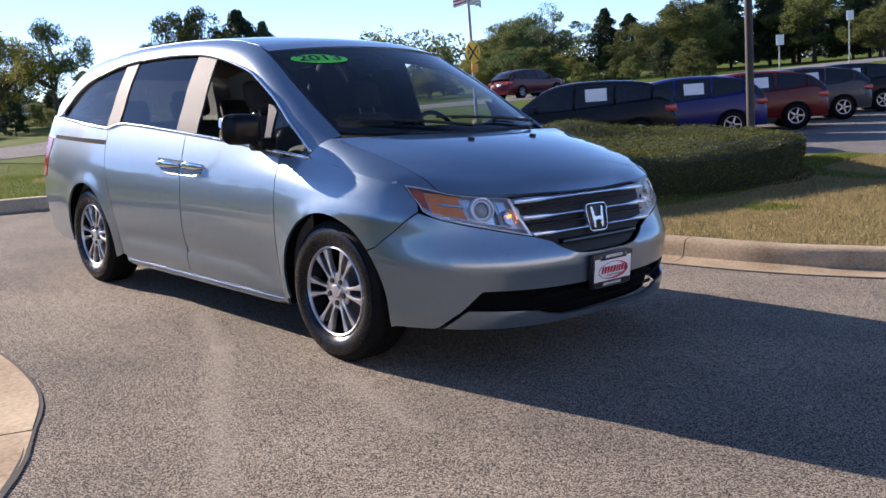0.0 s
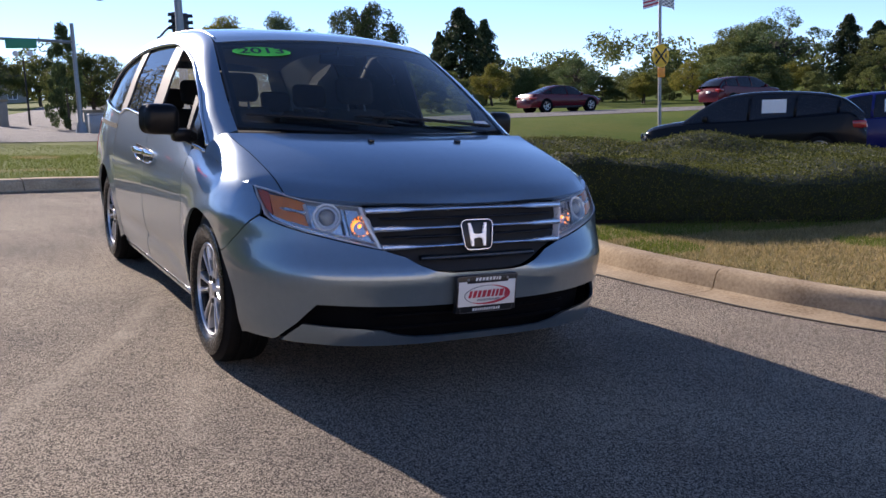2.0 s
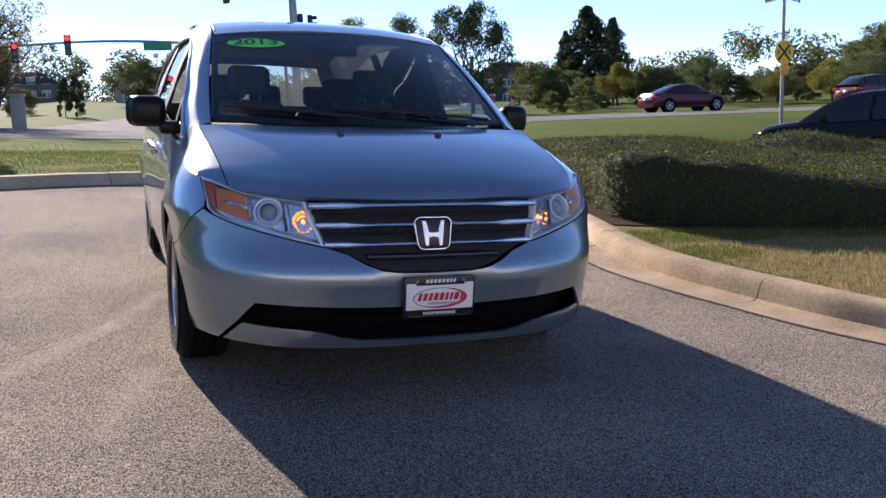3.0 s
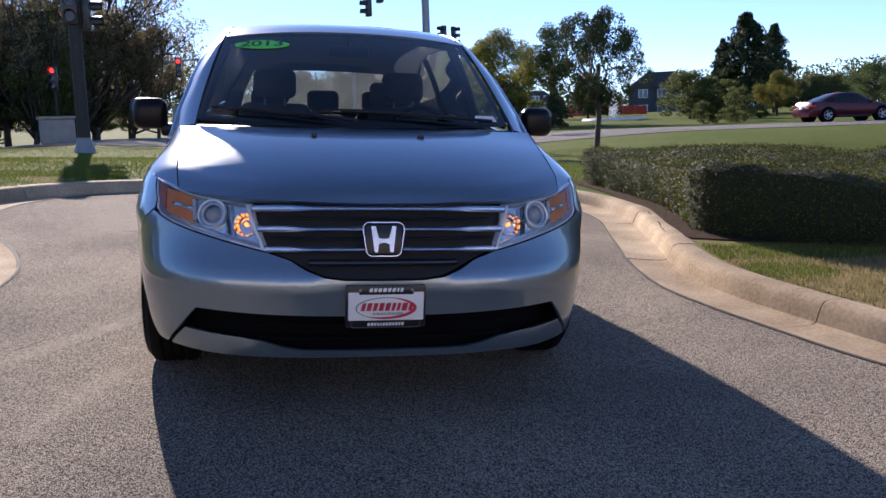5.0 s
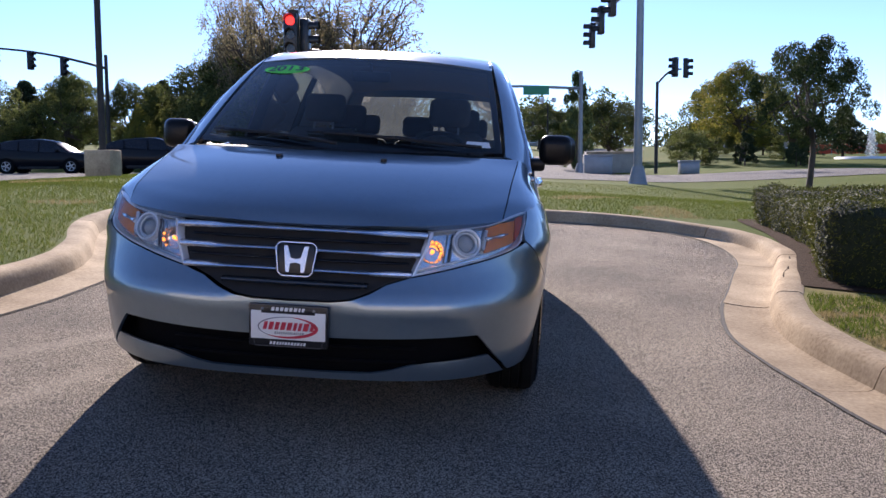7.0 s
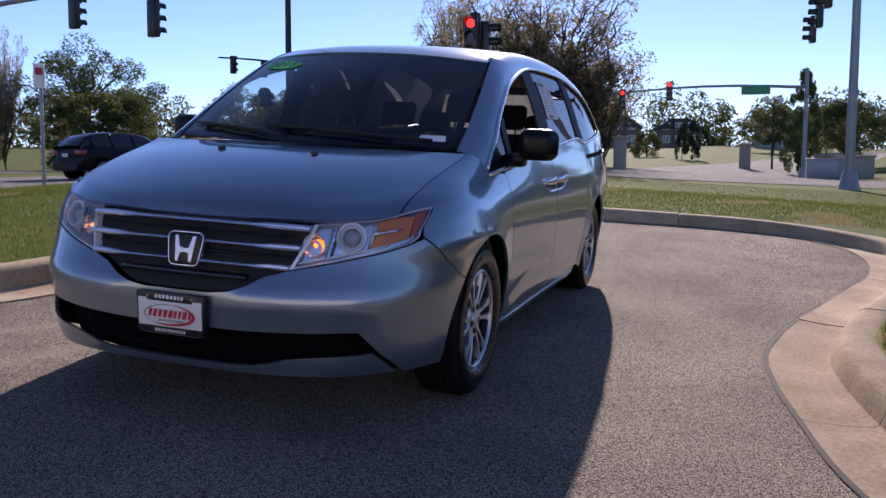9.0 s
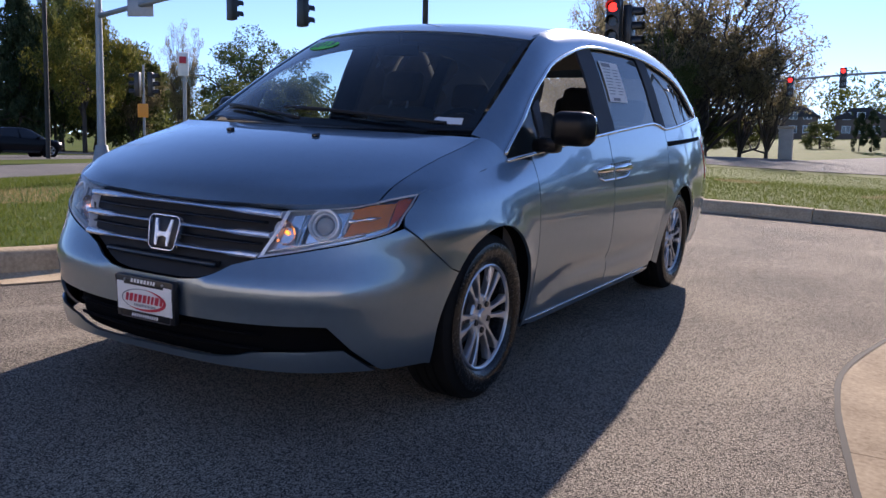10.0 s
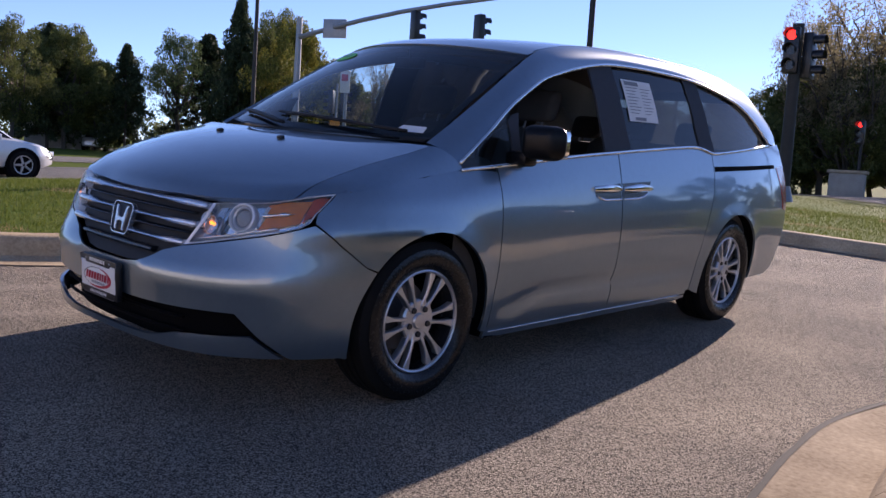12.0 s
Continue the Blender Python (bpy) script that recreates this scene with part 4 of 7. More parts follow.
BELT = [(-1.285, 0.994), (-0.95, 1.024), (-0.5, 1.068), (0.03, 1.107), (0.5, 1.138), (0.86, 1.158), (0.95, 1.156), (1.04, 1.142), (1.13, 1.126), (1.4, 1.142), (1.8, 1.175), (2.12, 1.2)]
TOP = [(-1.285, 1.0), (-1.06, 1.15), (-0.86, 1.284), (-0.72, 1.358), (-0.577, 1.425), (-0.4, 1.475), (-0.241, 1.511), (-0.05, 1.545), (0.154, 1.566), (0.63, 1.572), (1.158, 1.546), (1.643, 1.457), (1.82, 1.39), (1.963, 1.305), (2.12, 1.205)]
belt = lambda y: hermite(y, [p[0] for p in BELT], [p[1] for p in BELT])
top = lambda y: hermite(y, [p[0] for p in TOP], [p[1] for p in TOP])
ys = lambda a2, b2, n: [a2 + (b2 - a2) * k / n for k in range(n + 1)]
fdoor = [(-1.027, 0.262), (-1.027, 0.985)] + [(y, belt(y) - 0.012) for y in ys(-1.027, -0.004, 14)] + [(-0.004, 0.262)]
sdoor = [(0.004, 0.262)] + [(y, belt(y) - 0.012) for y in ys(0.004, 1.115, 16)] + [(1.118, 0.98), (1.09, 0.86), (1.045, 0.745), (1.0, 0.62), (0.97, 0.5), (0.96, 0.4), (0.955, 0.262)]
quarter = [(y, belt(y) - 0.012) for y in ys(1.122, 2.12, 16)] + [(2.36, 1.21), (2.43, 1.05), (2.48, 0.85), (2.50, 0.62), (2.47, 0.45), (2.38, 0.30), (2.25, 0.26)] + arc(1.46, 0.335, 0.398, -10, 196, 30) + [(0.965, 0.262), (0.967, 0.4), (0.977, 0.5), (1.007, 0.62), (1.052, 0.745), (1.097, 0.86), (1.125, 0.98)]
d1, d2 = both_sides("front_door", panel(fdoor), M["paint"])
s1, s2 = both_sides("sliding_door", panel(sdoor), M["paint"])
both_sides("rear_quarter", panel(quarter), M["paint"])
sill = [(-1.03, 0.258), (0.945, 0.258), (0.945, 0.20), (-1.03, 0.20)]
for ob in both_sides("sill", panel(sill, 0.01), M["paint"]):
    pass
bm = bmesh.new()
tube(bm, [skin(y, 0.232, 0.006) for y in ys(-1.0, 0.93, 20)], 0.003, 6)
both_sides("sill_strip", bm, M["chrome"], None, "thin bright sill strip", False)

# window frames: the pillar and roof rail strip from the window line up to the glass and roof edge
R = [(-1.36, 0.782, 1.096), (-1.15, 0.765, 1.215), (-0.9, 0.735, 1.36), (-0.7, 0.705, 1.475), (-0.5, 0.675, 1.575), (-0.3, 0.66, 1.625), (-0.05, 0.65, 1.652), (0.4, 0.645, 1.668), (1.0, 0.64, 1.665), (1.5, 0.63, 1.64), (1.9, 0.62, 1.595), (2.15, 0.63, 1.535), (2.27, 0.70, 1.42), (2.335, 0.775, 1.29), (2.36, 0.80, 1.2)]
CU = [0.0, 0.07, 0.14, 0.2, 0.27, 0.33, 0.4, 0.5, 0.62, 0.72, 0.8, 0.87, 0.93, 0.97, 1.0]
TY = [p[0] for p in TOP]
TU = [0.0, 0.085, 0.15, 0.19, 0.235, 0.285, 0.33, 0.385, 0.44, 0.565, 0.70, 0.835, 0.885, 0.94, 1.0]
bm, rows = bmesh.new(), []
for k in range(91):
    t = k / 90
    y = hermite(t, TU, TY)
    c0 = skin(y, min(top(y) + 0.012, 1.58))
    r0 = Vector((hermite(t, CU, [p[1] for p in R]), hermite(t, CU, [p[0] for p in R]), hermite(t, CU, [p[2] for p in R])))
    mid = Vector((r0.x + 0.62 * (c0.x - r0.x) + 0.004, c0.y * 0.5 + r0.y * 0.5, r0.z - 0.22 * (r0.z - c0.z)))
    rows.append([c0 * (1 - s) ** 2 + mid * 2 * s * (1 - s) + r0 * s * s for s in np.linspace(0, 1, 9)])
vs = [[bm.verts.new(p) for p in r2] for r2 in rows]
for a2, b2 in zip(vs, vs[1:]):
    for k in range(8):
        bm.faces.new((a2[k], a2[k + 1], b2[k + 1], b2[k]))
rail_rows = rows
both_sides("roof_rail", bm, M["paint"])


# bonnet, windscreen, roof: each a crowned sheet between a centre line and its edge line
def crowned(centre, edge_line, n=30, m=28, power=2.2, keep=None):
    """centre(q) and edge_line(q) give points for q from 0 to 1, front to back."""
    bm = bmesh.new()
    rows = []
    for i in range(n + 1):
        c, g = centre(i / n), edge_line(i / n)
        rows.append([bm.verts.new((g.x * p, c.y + (g.y - c.y) * abs(p) ** 2.0, c.z + (g.z - c.z) * abs(p) ** power)) for p in np.linspace(-1, 1, m + 1)])
    for a2, b2 in zip(rows, rows[1:]):
        for k in range(m):
            bm.faces.new((a2[k], a2[k + 1], b2[k + 1], b2[k]))
    return bm


HC = [(0, -2.305, 0.824), (0.1, -2.275, 0.872), (0.25, -2.19, 0.927), (0.45, -2.04, 0.988), (0.65, -1.88, 1.036), (0.82, -1.72, 1.07), (1, -1.56, 1.092)]
hood_c = lambda q: Vector((0, hermite(q, [p[0] for p in HC], [p[1] for p in HC]), hermite(q, [p[0] for p in HC], [p[2] for p in HC])))
gq = [(p[0] + 2.075) / 0.675 for p in G]
hood_g = lambda q: Vector((hermite(q, gq, [p[1] for p in G]) - 0.001, -2.075 + 0.675 * q, hermite(q, gq, [p[2] for p in G])))
bm = crowned(hood_c, hood_g, 30, 32)
bm.verts.ensure_lookup_table()
for k, v in enumerate(bm.verts):      # the leading edge follows the grille and the lamps
    v.co.y -= max(0.0, 1 - (k // 33) / 6) ** 1.3 * interp(abs(v.co.x), [0, 0.3, 0.4, 0.5, 0.6, 0.7, 0.76, 0.79], [0, 0.006, 0.022, 0.036, 0.044, 0.04, 0.026, 0.01])
part("bonnet", lip(bm, 0.025, Vector((0, -1.6, 0.3))), M["paint"], van)
for x in (-0.24, 0.24):
    q = 0.78
    c, g = hood_c(q), hood_g(q)
    p = x / g.x
    at = Vector((x, c.y + (g.y - c.y) * p * p, c.z + (g.z - c.z) * abs(p) ** 2.2))
    bm = bmesh.new()
    box(bm, -0.014, 0.014, -0.012, 0.016, -0.004, 0.013, 0.005)
    ob = part("washer_nozzle", bm, M["black"], van)
    ob.matrix_basis = Matrix.Translation(at) @ pose(0, 0, 0, 12, 0, 0)

ws_c = lambda q: Vector((0, -1.515 + 0.795 * q, 1.105 + 0.482 * q + 0.035 * math.sin(math.pi * q)))
ws_e = lambda q: Vector((0.762 - 0.096 * q, -1.30 + 0.755 * q, 1.118 + 0.44 * q + 0.012 * math.sin(math.pi * q)))
bm = crowned(ws_c, ws_e, 20, 24, 2.0)
outward(bm)
windscreen = part("windscreen", bm, M["glass"], van, "clear windscreen reflecting the sky")
windscreen.visible_shadow = False


def on_screen(p, q, out=0.0):
    c, g = ws_c(q), ws_e(q)
    at = Vector((g.x * p, c.y + (g.y - c.y) * p * p, c.z + (g.z - c.z) * p * p))
    return at + Vector((0, -0.5, 0.86)) * out


# black band round the glass
bm = bmesh.new()
for line in ([(p, 0.985) for p in np.linspace(-1, 1, 30)], [(p, 0.02) for p in np.linspace(-1, 1, 30)], [(0.985, q) for q in np.linspace(0, 1, 20)], [(-0.985, q) for q in np.linspace(0, 1, 20)]):
    prev = None
    for p, q in line:
        dp, dq = (0, 0.03) if abs(p) < 0.98 or line[0][1] == line[1][1] else (0.03, 0)
        a2, b2 = bm.verts.new(on_screen(p - dp, q - dq, -0.002)), bm.verts.new(on_screen(p + dp * 0.5, min(q + dq, 1), -0.002))
        if prev:
            bm.faces.new((prev[0], a2, b2, prev[1]))
        prev = (a2, b2)
part("screen_border", bm, M["black"], windscreen)

ROOFC = [(0, -0.727, 1.592), (0.06, -0.55, 1.638), (0.15, -0.2, 1.678), (0.3, 0.25, 1.703), (0.5, 0.85, 1.714), (0.7, 1.4, 1.698), (0.85, 1.85, 1.665), (1, 2.33, 1.60)]
ROOFE = [(0, 0.667, -0.55, 1.559), (0.06, 0.663, -0.42, 1.597), (0.15, 0.652, -0.15, 1.643), (0.3, 0.646, 0.28, 1.666), (0.5, 0.641, 0.85, 1.667), (0.7, 0.632, 1.4, 1.648), (0.85, 0.622, 1.8, 1.607), (1, 0.63, 2.15, 1.537)]
roof_c = lambda q: Vector((0, *(hermite(q, [p[0] for p in ROOFC], [p[i] for p in ROOFC]) for i in (1, 2))))
roof_e = lambda q: Vector(tuple(hermite(q, [p[0] for p in ROOFE], [p[i] for p in ROOFE]) for i in (1, 2, 3)))
part("roof", lip(crowned(roof_c, roof_e, 40, 24, 2.4), 0.02), M["paint"], van)
part("roof_lining", crowned(lambda q: roof_c(q) - Vector((0, 0, 0.045)), lambda q: roof_e(q) - Vector((0.01, 0, 0.04)), 20, 12, 2.4), M["beige"], van)
for s in (-1, 1):
    bm = bmesh.new()
    tube(bm, [Vector((s * (roof_e(q).x - 0.012), roof_e(q).y, roof_e(q).z + 0.001)) for q in np.linspace(0.03, 0.93, 40)], 0.006, 6)
    part("roof_moulding", bm, M["paint"], van)

# tailgate and rear glass
TZ = [(0.24, 2.24, 0.86), (0.45, 2.45, 0.87), (0.62, 2.48, 0.872), (0.85, 2.46, 0.868), (1.05, 2.42, 0.85), (1.2, 2.355, 0.80), (1.29, 2.33, 0.772), (1.42, 2.265, 0.70), (1.535, 2.15, 0.63)]


def tail(p, z):
    y, x = interp(z, [q[0] for q in TZ], [q[1] for q in TZ]), interp(z, [q[0] for q in TZ], [q[2] for q in TZ])
    return Vector((x * p, y + 0.19 * (1 - abs(p) ** 3.2), z + (0.062 * smoothstep(1.42, 1.535, z)) * (1 - abs(p) ** 2)))


hole = lambda p, z: abs(p) < 0.84 and 1.13 < z < 1.47
for name, want, mat in (("tailgate", False, M["paint"]), ("rear_glass", True, M["rearglass"])):
    bm = bmesh.new()
    ps, zs = np.linspace(-1, 1, 26), np.linspace(0.24, 1.535, 40)
    grid = {}
    for i in range(25):
        for j in range(39):
            if hole((ps[i] + ps[i + 1]) / 2, (zs[j] + zs[j + 1]) / 2) == want:
                q = []
                for a2, b2 in ((i, j), (i + 1, j), (i + 1, j + 1), (i, j + 1)):
                    if (a2, b2) not in grid:
                        grid[a2, b2] = bm.verts.new(tail(ps[a2], zs[b2]))
                    q.append(grid[a2, b2])
                bm.faces.new(q)
    outward(bm)
    ob = part(name, bm, mat, van)
    ob.visible_shadow = not want

# side glass and pillars
def flank_glass(poly, inset):
    return sheet(dense(poly, 0.05), lambda u, z: skin(u, z, inset), np.arange(-1.5, 2.4, 0.12), np.arange(0.95, 1.6, 0.08))


tri = [(-1.25, 1.004)] + [(y, belt(y) - 0.004) for y in ys(-1.22, -0.87, 5)] + [(y, top(y) + 0.006) for y in ys(-0.87, -1.22, 5)]
slide = [(y, belt(y) - 0.004) for y in ys(0.11, 0.985, 10)] + [(y, top(y) + 0.006) for y in ys(0.97, 0.11, 10)]
rearq = [(y, belt(y) - 0.004) for y in ys(1.13, 2.11, 10)] + [(y, top(y) + 0.004) for y in ys(2.11, 1.13, 14)]
for nm, poly, mt in (("quarter_light", tri, "glass"), ("sliding_door_glass", slide, "tint"), ("rear_quarter_glass", rearq, "tint")):
    for ob in both_sides(nm, flank_glass(poly, 0.012), M[mt], None, "", False):
        ob.visible_shadow = mt != "glass"
bp = [(-0.12, belt(-0.12) - 0.004)] + [(y, belt(y) - 0.004) for y in ys(-0.06, 0.14, 4)] + [(y, top(y) + 0.006) for y in ys(0.13, -0.11, 6)]
cp = [(y, belt(y) - 0.004) for y in ys(0.98, 1.17, 5)] + [(y, top(y) + 0.006) for y in ys(1.13, 0.96, 4)]
ap = [(-0.9, belt(-0.9) - 0.004), (-0.855, belt(-0.855) - 0.004), (-0.83, 1.2), (-0.81, 1.262), (-0.86, 1.25), (-0.9, 1.222)]
for poly in (bp, cp, ap):
    both_sides("pillar_trim", lip(flank_glass(poly, 0.004), 0.012), M["satin"], None, "dark satin pillar trim", False)
for sgn in (1, -1):
    bm = bmesh.new()
    line = [(y, top(y) + 0.008) for y in ys(-1.27, 2.12, 90)]
    tube(bm, [Vector((sgn * skin(y, z).x + sgn * 0.004, y, z)) for y, z in line], 0.0105, 6)
    part("window_trim", bm, M["chrome"], van, "chrome window surround")
    bm = bmesh.new()
    line = [(y, belt(y) - 0.006) for y in ys(-1.27, 2.12, 90)]
    tube(bm, [Vector((sgn * skin(y, z).x + sgn * 0.003, y, z)) for y, z in line], 0.0095, 6)
    part("belt_trim", bm, M["chrome"], van, "chrome beltline strip")

# slot of the sliding door's rail, filler flap, tail lights
both_sides("door_track", lip(panel([(1.13, 1.04), (2.2, 1.062), (2.2, 1.036), (1.13, 1.008)], -0.001), 0.01), M["gap"], None, "dark sliding door track", False)
both_sides("tail_light", lip(panel([(2.24, 1.04), (2.42, 1.06), (2.475, 0.86), (2.485, 0.72), (2.40, 0.74), (2.33, 0.9)], -0.004), 0.012), M["red"], None, "red tail light", False)


# door handles, each over a dark panel with the recess's shade in its colour
def handle(sgn, y0, y1, parent):
    zc = 0.895
    cup = part("handle_recess", (lambda bm: bm if sgn > 0 else mirrored(bm))(lip(panel(([(y0, zc + 0.018), (y0 + 0.02, zc + 0.026), (y1, zc + 0.042), (y1, zc - 0.048), (y0 + 0.1, zc - 0.05), (y0 + 0.03, zc - 0.03)] if y0 < -0.1 else [(y0, zc + 0.042), (y1, zc + 0.052), (y1 - 0.05, zc - 0.02), (y1 - 0.12, zc - 0.042), (y0, zc - 0.048)]), -0.0015), 0.006)), M["gloss"], parent)
    bm = bmesh.new()
    pts = [skin(y0 + (y1 - y0) * k / 10, zc + 0.012 + 0.006 * math.sin(k / 10 * 3), -0.006 - 0.022 * math.sin(math.pi * k / 10)) for k in range(11)]
    tube(bm, pts, [0.011 + 0.011 * math.sin(math.pi * k / 10) for k in range(11)], 8, flat=0.7)
    for v in bm.verts:
        v.co.x *= sgn
    bmesh.ops.recalc_face_normals(bm, faces=bm.faces[:])
    part("handle_bar", bm, M["chrome"], cup, "chrome door handle")
    bm = bmesh.new()
    low = [(y0 + 0.03, zc - 0.026), (y0 + 0.1, zc - 0.044), (y1 - 0.05, zc - 0.043), (y1, zc - 0.042)] if y0 < -0.1 else [(y0, zc - 0.042), (y1 - 0.16, zc - 0.04), (y1 - 0.1, zc - 0.032), (y1 - 0.05, zc - 0.012)]
    tube(bm, [skin(y, z, -0.004) for y, z in low], 0.005, 6)
    for v in bm.verts:
        v.co.x *= sgn
    bmesh.ops.recalc_face_normals(bm, faces=bm.faces[:])
    part("cup_edge", bm, M["chrome"], cup)


for sgn, fd, sd in ((1, d1, s1), (-1, d2, s2)):
    handle(sgn, -0.28, -0.012, fd)
    handle(sgn, 0.012, 0.31, sd)

# door mirrors
for sgn in (1, -1):
    bm = bmesh.new()
    box(bm, 0.955, 1.15, -0.905, -0.785, 1.052, 1.212, 0.05, None, 4)
    for v in bm.verts:
        v.co.y -= 0.03 * (1 - smoothstep(0.96, 1.16, v.co.x))
        if v.co.y < -0.85:
            v.co.x -= 0.02 * (v.co.x - 0.955) / 0.21
        v.co.x *= sgn
    if sgn < 0:
        bmesh.ops.reverse_faces(bm, faces=bm.faces[:])
    mirror = part("door_mirror", bm, M["shell"], van, "black door mirror")
    bm = box(bmesh.new(), 0.86, 0.99, -0.91, -0.81, 1.015, 1.085, 0.02)
    for v in bm.verts:
        v.co.x *= sgn
    bmesh.ops.recalc_face_normals(bm, faces=bm.faces[:])
    part("mirror_foot", bm, M["shell"], mirror)
    bm = box(bmesh.new(), 0.975, 1.13, -0.787, -0.781, 1.07, 1.196, 0.02)
    for v in bm.verts:
        v.co.x *= sgn
    bmesh.ops.recalc_face_normals(bm, faces=bm.faces[:])
    part("mirror_glass", bm, M["chrome"], mirror)


# wheels
def wheel(x, y, sgn, steer=0.0):
    rad, half = 0.352, 0.112
    hub = thing("wheel", "", "")
    hub.parent = van
    hub.matrix_basis = Matrix.Translation((x, y, rad - 0.006)) @ pose(0, 0, 0, 0, 0, steer + (0 if sgn > 0 else 180))
    prof = [(0.222, -half * 0.9), (0.262, -half * 1.02), (0.318, -half * 1.0), (0.344, -half * 0.84), (rad, -half * 0.6), (rad, -0.05), (rad - 0.008, -0.046), (rad - 0.008, -0.038), (rad, -0.034), (rad, -0.006), (rad - 0.008, -0.002), (rad - 0.008, 0.004), (rad, 0.008), (rad, 0.034), (rad - 0.008, 0.038), (rad - 0.008, 0.046), (rad, 0.05), (rad, half * 0.6), (0.344, half * 0.84), (0.318, half * 1.0), (0.29, half * 1.05), (0.262, half * 1.03), (0.236, half * 0.95), (0.222, half * 0.88)]
    bm = bmesh.new()
    lathe(bm, prof, 56)
    bmesh.ops.recalc_face_normals(bm, faces=bm.faces[:])
    tyre = part("tyre", bm, M["rubber"], hub)
    bm = bmesh.new()
    lathe(bm, [(0.226, half * 0.9), (0.234, half * 0.97), (0.25, half * 1.06), (0.27, half * 1.115), (0.292, half * 1.125), (0.314, half * 1.06)], 56)
    part("side_wall", bm, M["wet"], tyre, "shiny dressed tyre wall")
    bm = bmesh.new()
    lathe(bm, [(0.222, half * 0.80), (0.225, half * 0.93), (0.219, half * 0.96), (0.213, half * 0.92), (0.211, half * 0.84)], 56)
    bmesh.ops.recalc_face_normals(bm, faces=bm.faces[:])
    rim = part("rim", bm, M["alloy"], hub, "machined alloy rim")
    # barrel is near-black, much darker than the rim's lip
    bm = lathe(bmesh.new(), [(0.211, half * 0.84), (0.205, half * 0.5), (0.2, -half * 0.6), (0.222, -half * 0.9)], 56)
    part("barrel", bm, M["gloss"], rim, "dark inner barrel")
    bm = bmesh.new()
    cyl(bm, (-0.02, 0, 0), (-0.03, 0, 0), 0.15, 0.15, 32)
    part("brake_disc", bm, M["alloyd"], hub)
    for k in range(6):
        for d in (-1, 1):
            bm = bmesh.new()
            a0 = radians(60 * k + 2)
            sections = []
            for t in np.linspace(0, 1, 9):
                r = 0.048 + (0.214 - 0.048) * t
                spread = d * (0.0135 + 0.027 * t ** 1.3)
                w = 0.0145 - 0.0065 * math.sin(math.pi * min(t * 1.15, 1)) - 0.002 * t + 0.006 * t ** 4
                xo = half * (0.76 + 0.06 * math.sin(math.pi * t * 0.8) + 0.06 * t)
                row = []
                for off, dx in ((-w, -0.03), (-w, -0.004), (-w + 0.003, 0), (w - 0.003, 0), (w, -0.004), (w, -0.03)):
                    s = spread + off
                    row.append(bm.verts.new((xo + dx, r * math.cos(a0) - s * math.sin(a0), r * math.sin(a0) + s * math.cos(a0))))
                sections.append(row)
            for r0, r1 in zip(sections, sections[1:]):
                for i in range(5):
                    bm.faces.new((r0[i], r0[i + 1], r1[i + 1], r1[i]))
            bmesh.ops.recalc_face_normals(bm, faces=bm.faces[:])
            part("spoke", bm, M["alloy"], rim)
    bm = bmesh.new()
    lathe(bm, [(0.094, half * 0.5), (0.094, half * 0.7), (0.086, half * 0.765), (0.036, half * 0.77), (0.034, half * 0.83), (0.03, half * 0.86), (0.0005, half * 0.87)], 32)
    bmesh.ops.recalc_face_normals(bm, faces=bm.faces[:])
    part("hub_cap", bm, M["alloy"], rim)
    for k in range(5):
        a0 = radians(126 + 72 * k)
        bm = bmesh.new()
        c = Vector((half * 0.72, 0.058 * math.cos(a0), 0.058 * math.sin(a0)))
        cyl(bm, c, c + Vector((0.014, 0, 0)), 0.0155, 0.012, 10)
        part("wheel_nut", bm, M["black"], rim)
    return hub


for sgn in (1, -1):
    wheel(sgn * 0.862, -1.5, sgn)
    wheel(sgn * 0.832, 1.475, sgn)

# near-black wheel wells and underside, their shade put into the colour
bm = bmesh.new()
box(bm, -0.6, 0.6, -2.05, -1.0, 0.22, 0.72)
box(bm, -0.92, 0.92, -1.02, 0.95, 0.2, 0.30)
# unseen box added inside the nose to stop sun leaking through the shell
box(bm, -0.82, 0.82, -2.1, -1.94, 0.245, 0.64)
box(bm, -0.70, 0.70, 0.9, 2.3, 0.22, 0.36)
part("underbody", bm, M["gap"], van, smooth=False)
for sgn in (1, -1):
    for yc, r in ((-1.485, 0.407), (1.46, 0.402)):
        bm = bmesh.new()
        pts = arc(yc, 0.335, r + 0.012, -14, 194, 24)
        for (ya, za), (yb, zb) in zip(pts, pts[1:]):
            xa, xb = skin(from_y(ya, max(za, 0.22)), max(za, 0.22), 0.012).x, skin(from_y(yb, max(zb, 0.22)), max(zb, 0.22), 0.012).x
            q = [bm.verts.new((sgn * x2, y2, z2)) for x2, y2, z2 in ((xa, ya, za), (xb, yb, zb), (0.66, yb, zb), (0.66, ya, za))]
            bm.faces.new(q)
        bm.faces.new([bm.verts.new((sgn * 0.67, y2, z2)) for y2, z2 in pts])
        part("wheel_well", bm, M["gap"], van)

# cabin: dark lining behind the doors, dash, seats, steering wheel
lining = [(-1.3, 0.3), (-1.3, 0.98)] + [(y, belt(y) - 0.03) for y in ys(-1.2, 2.2, 12)] + [(2.2, 0.3)]
both_sides("door_lining", sheet(dense(lining, 0.2), lambda u, z: skin(u, z, 0.07), np.arange(-1.4, 2.4, 0.3), np.arange(0.2, 1.3, 0.2)), M["cabin"], None, "", False)
bm = bmesh.new()
box(bm, -0.84, 0.84, -1.36, -0.92, 0.72, 1.055, 0.05, None, 3)
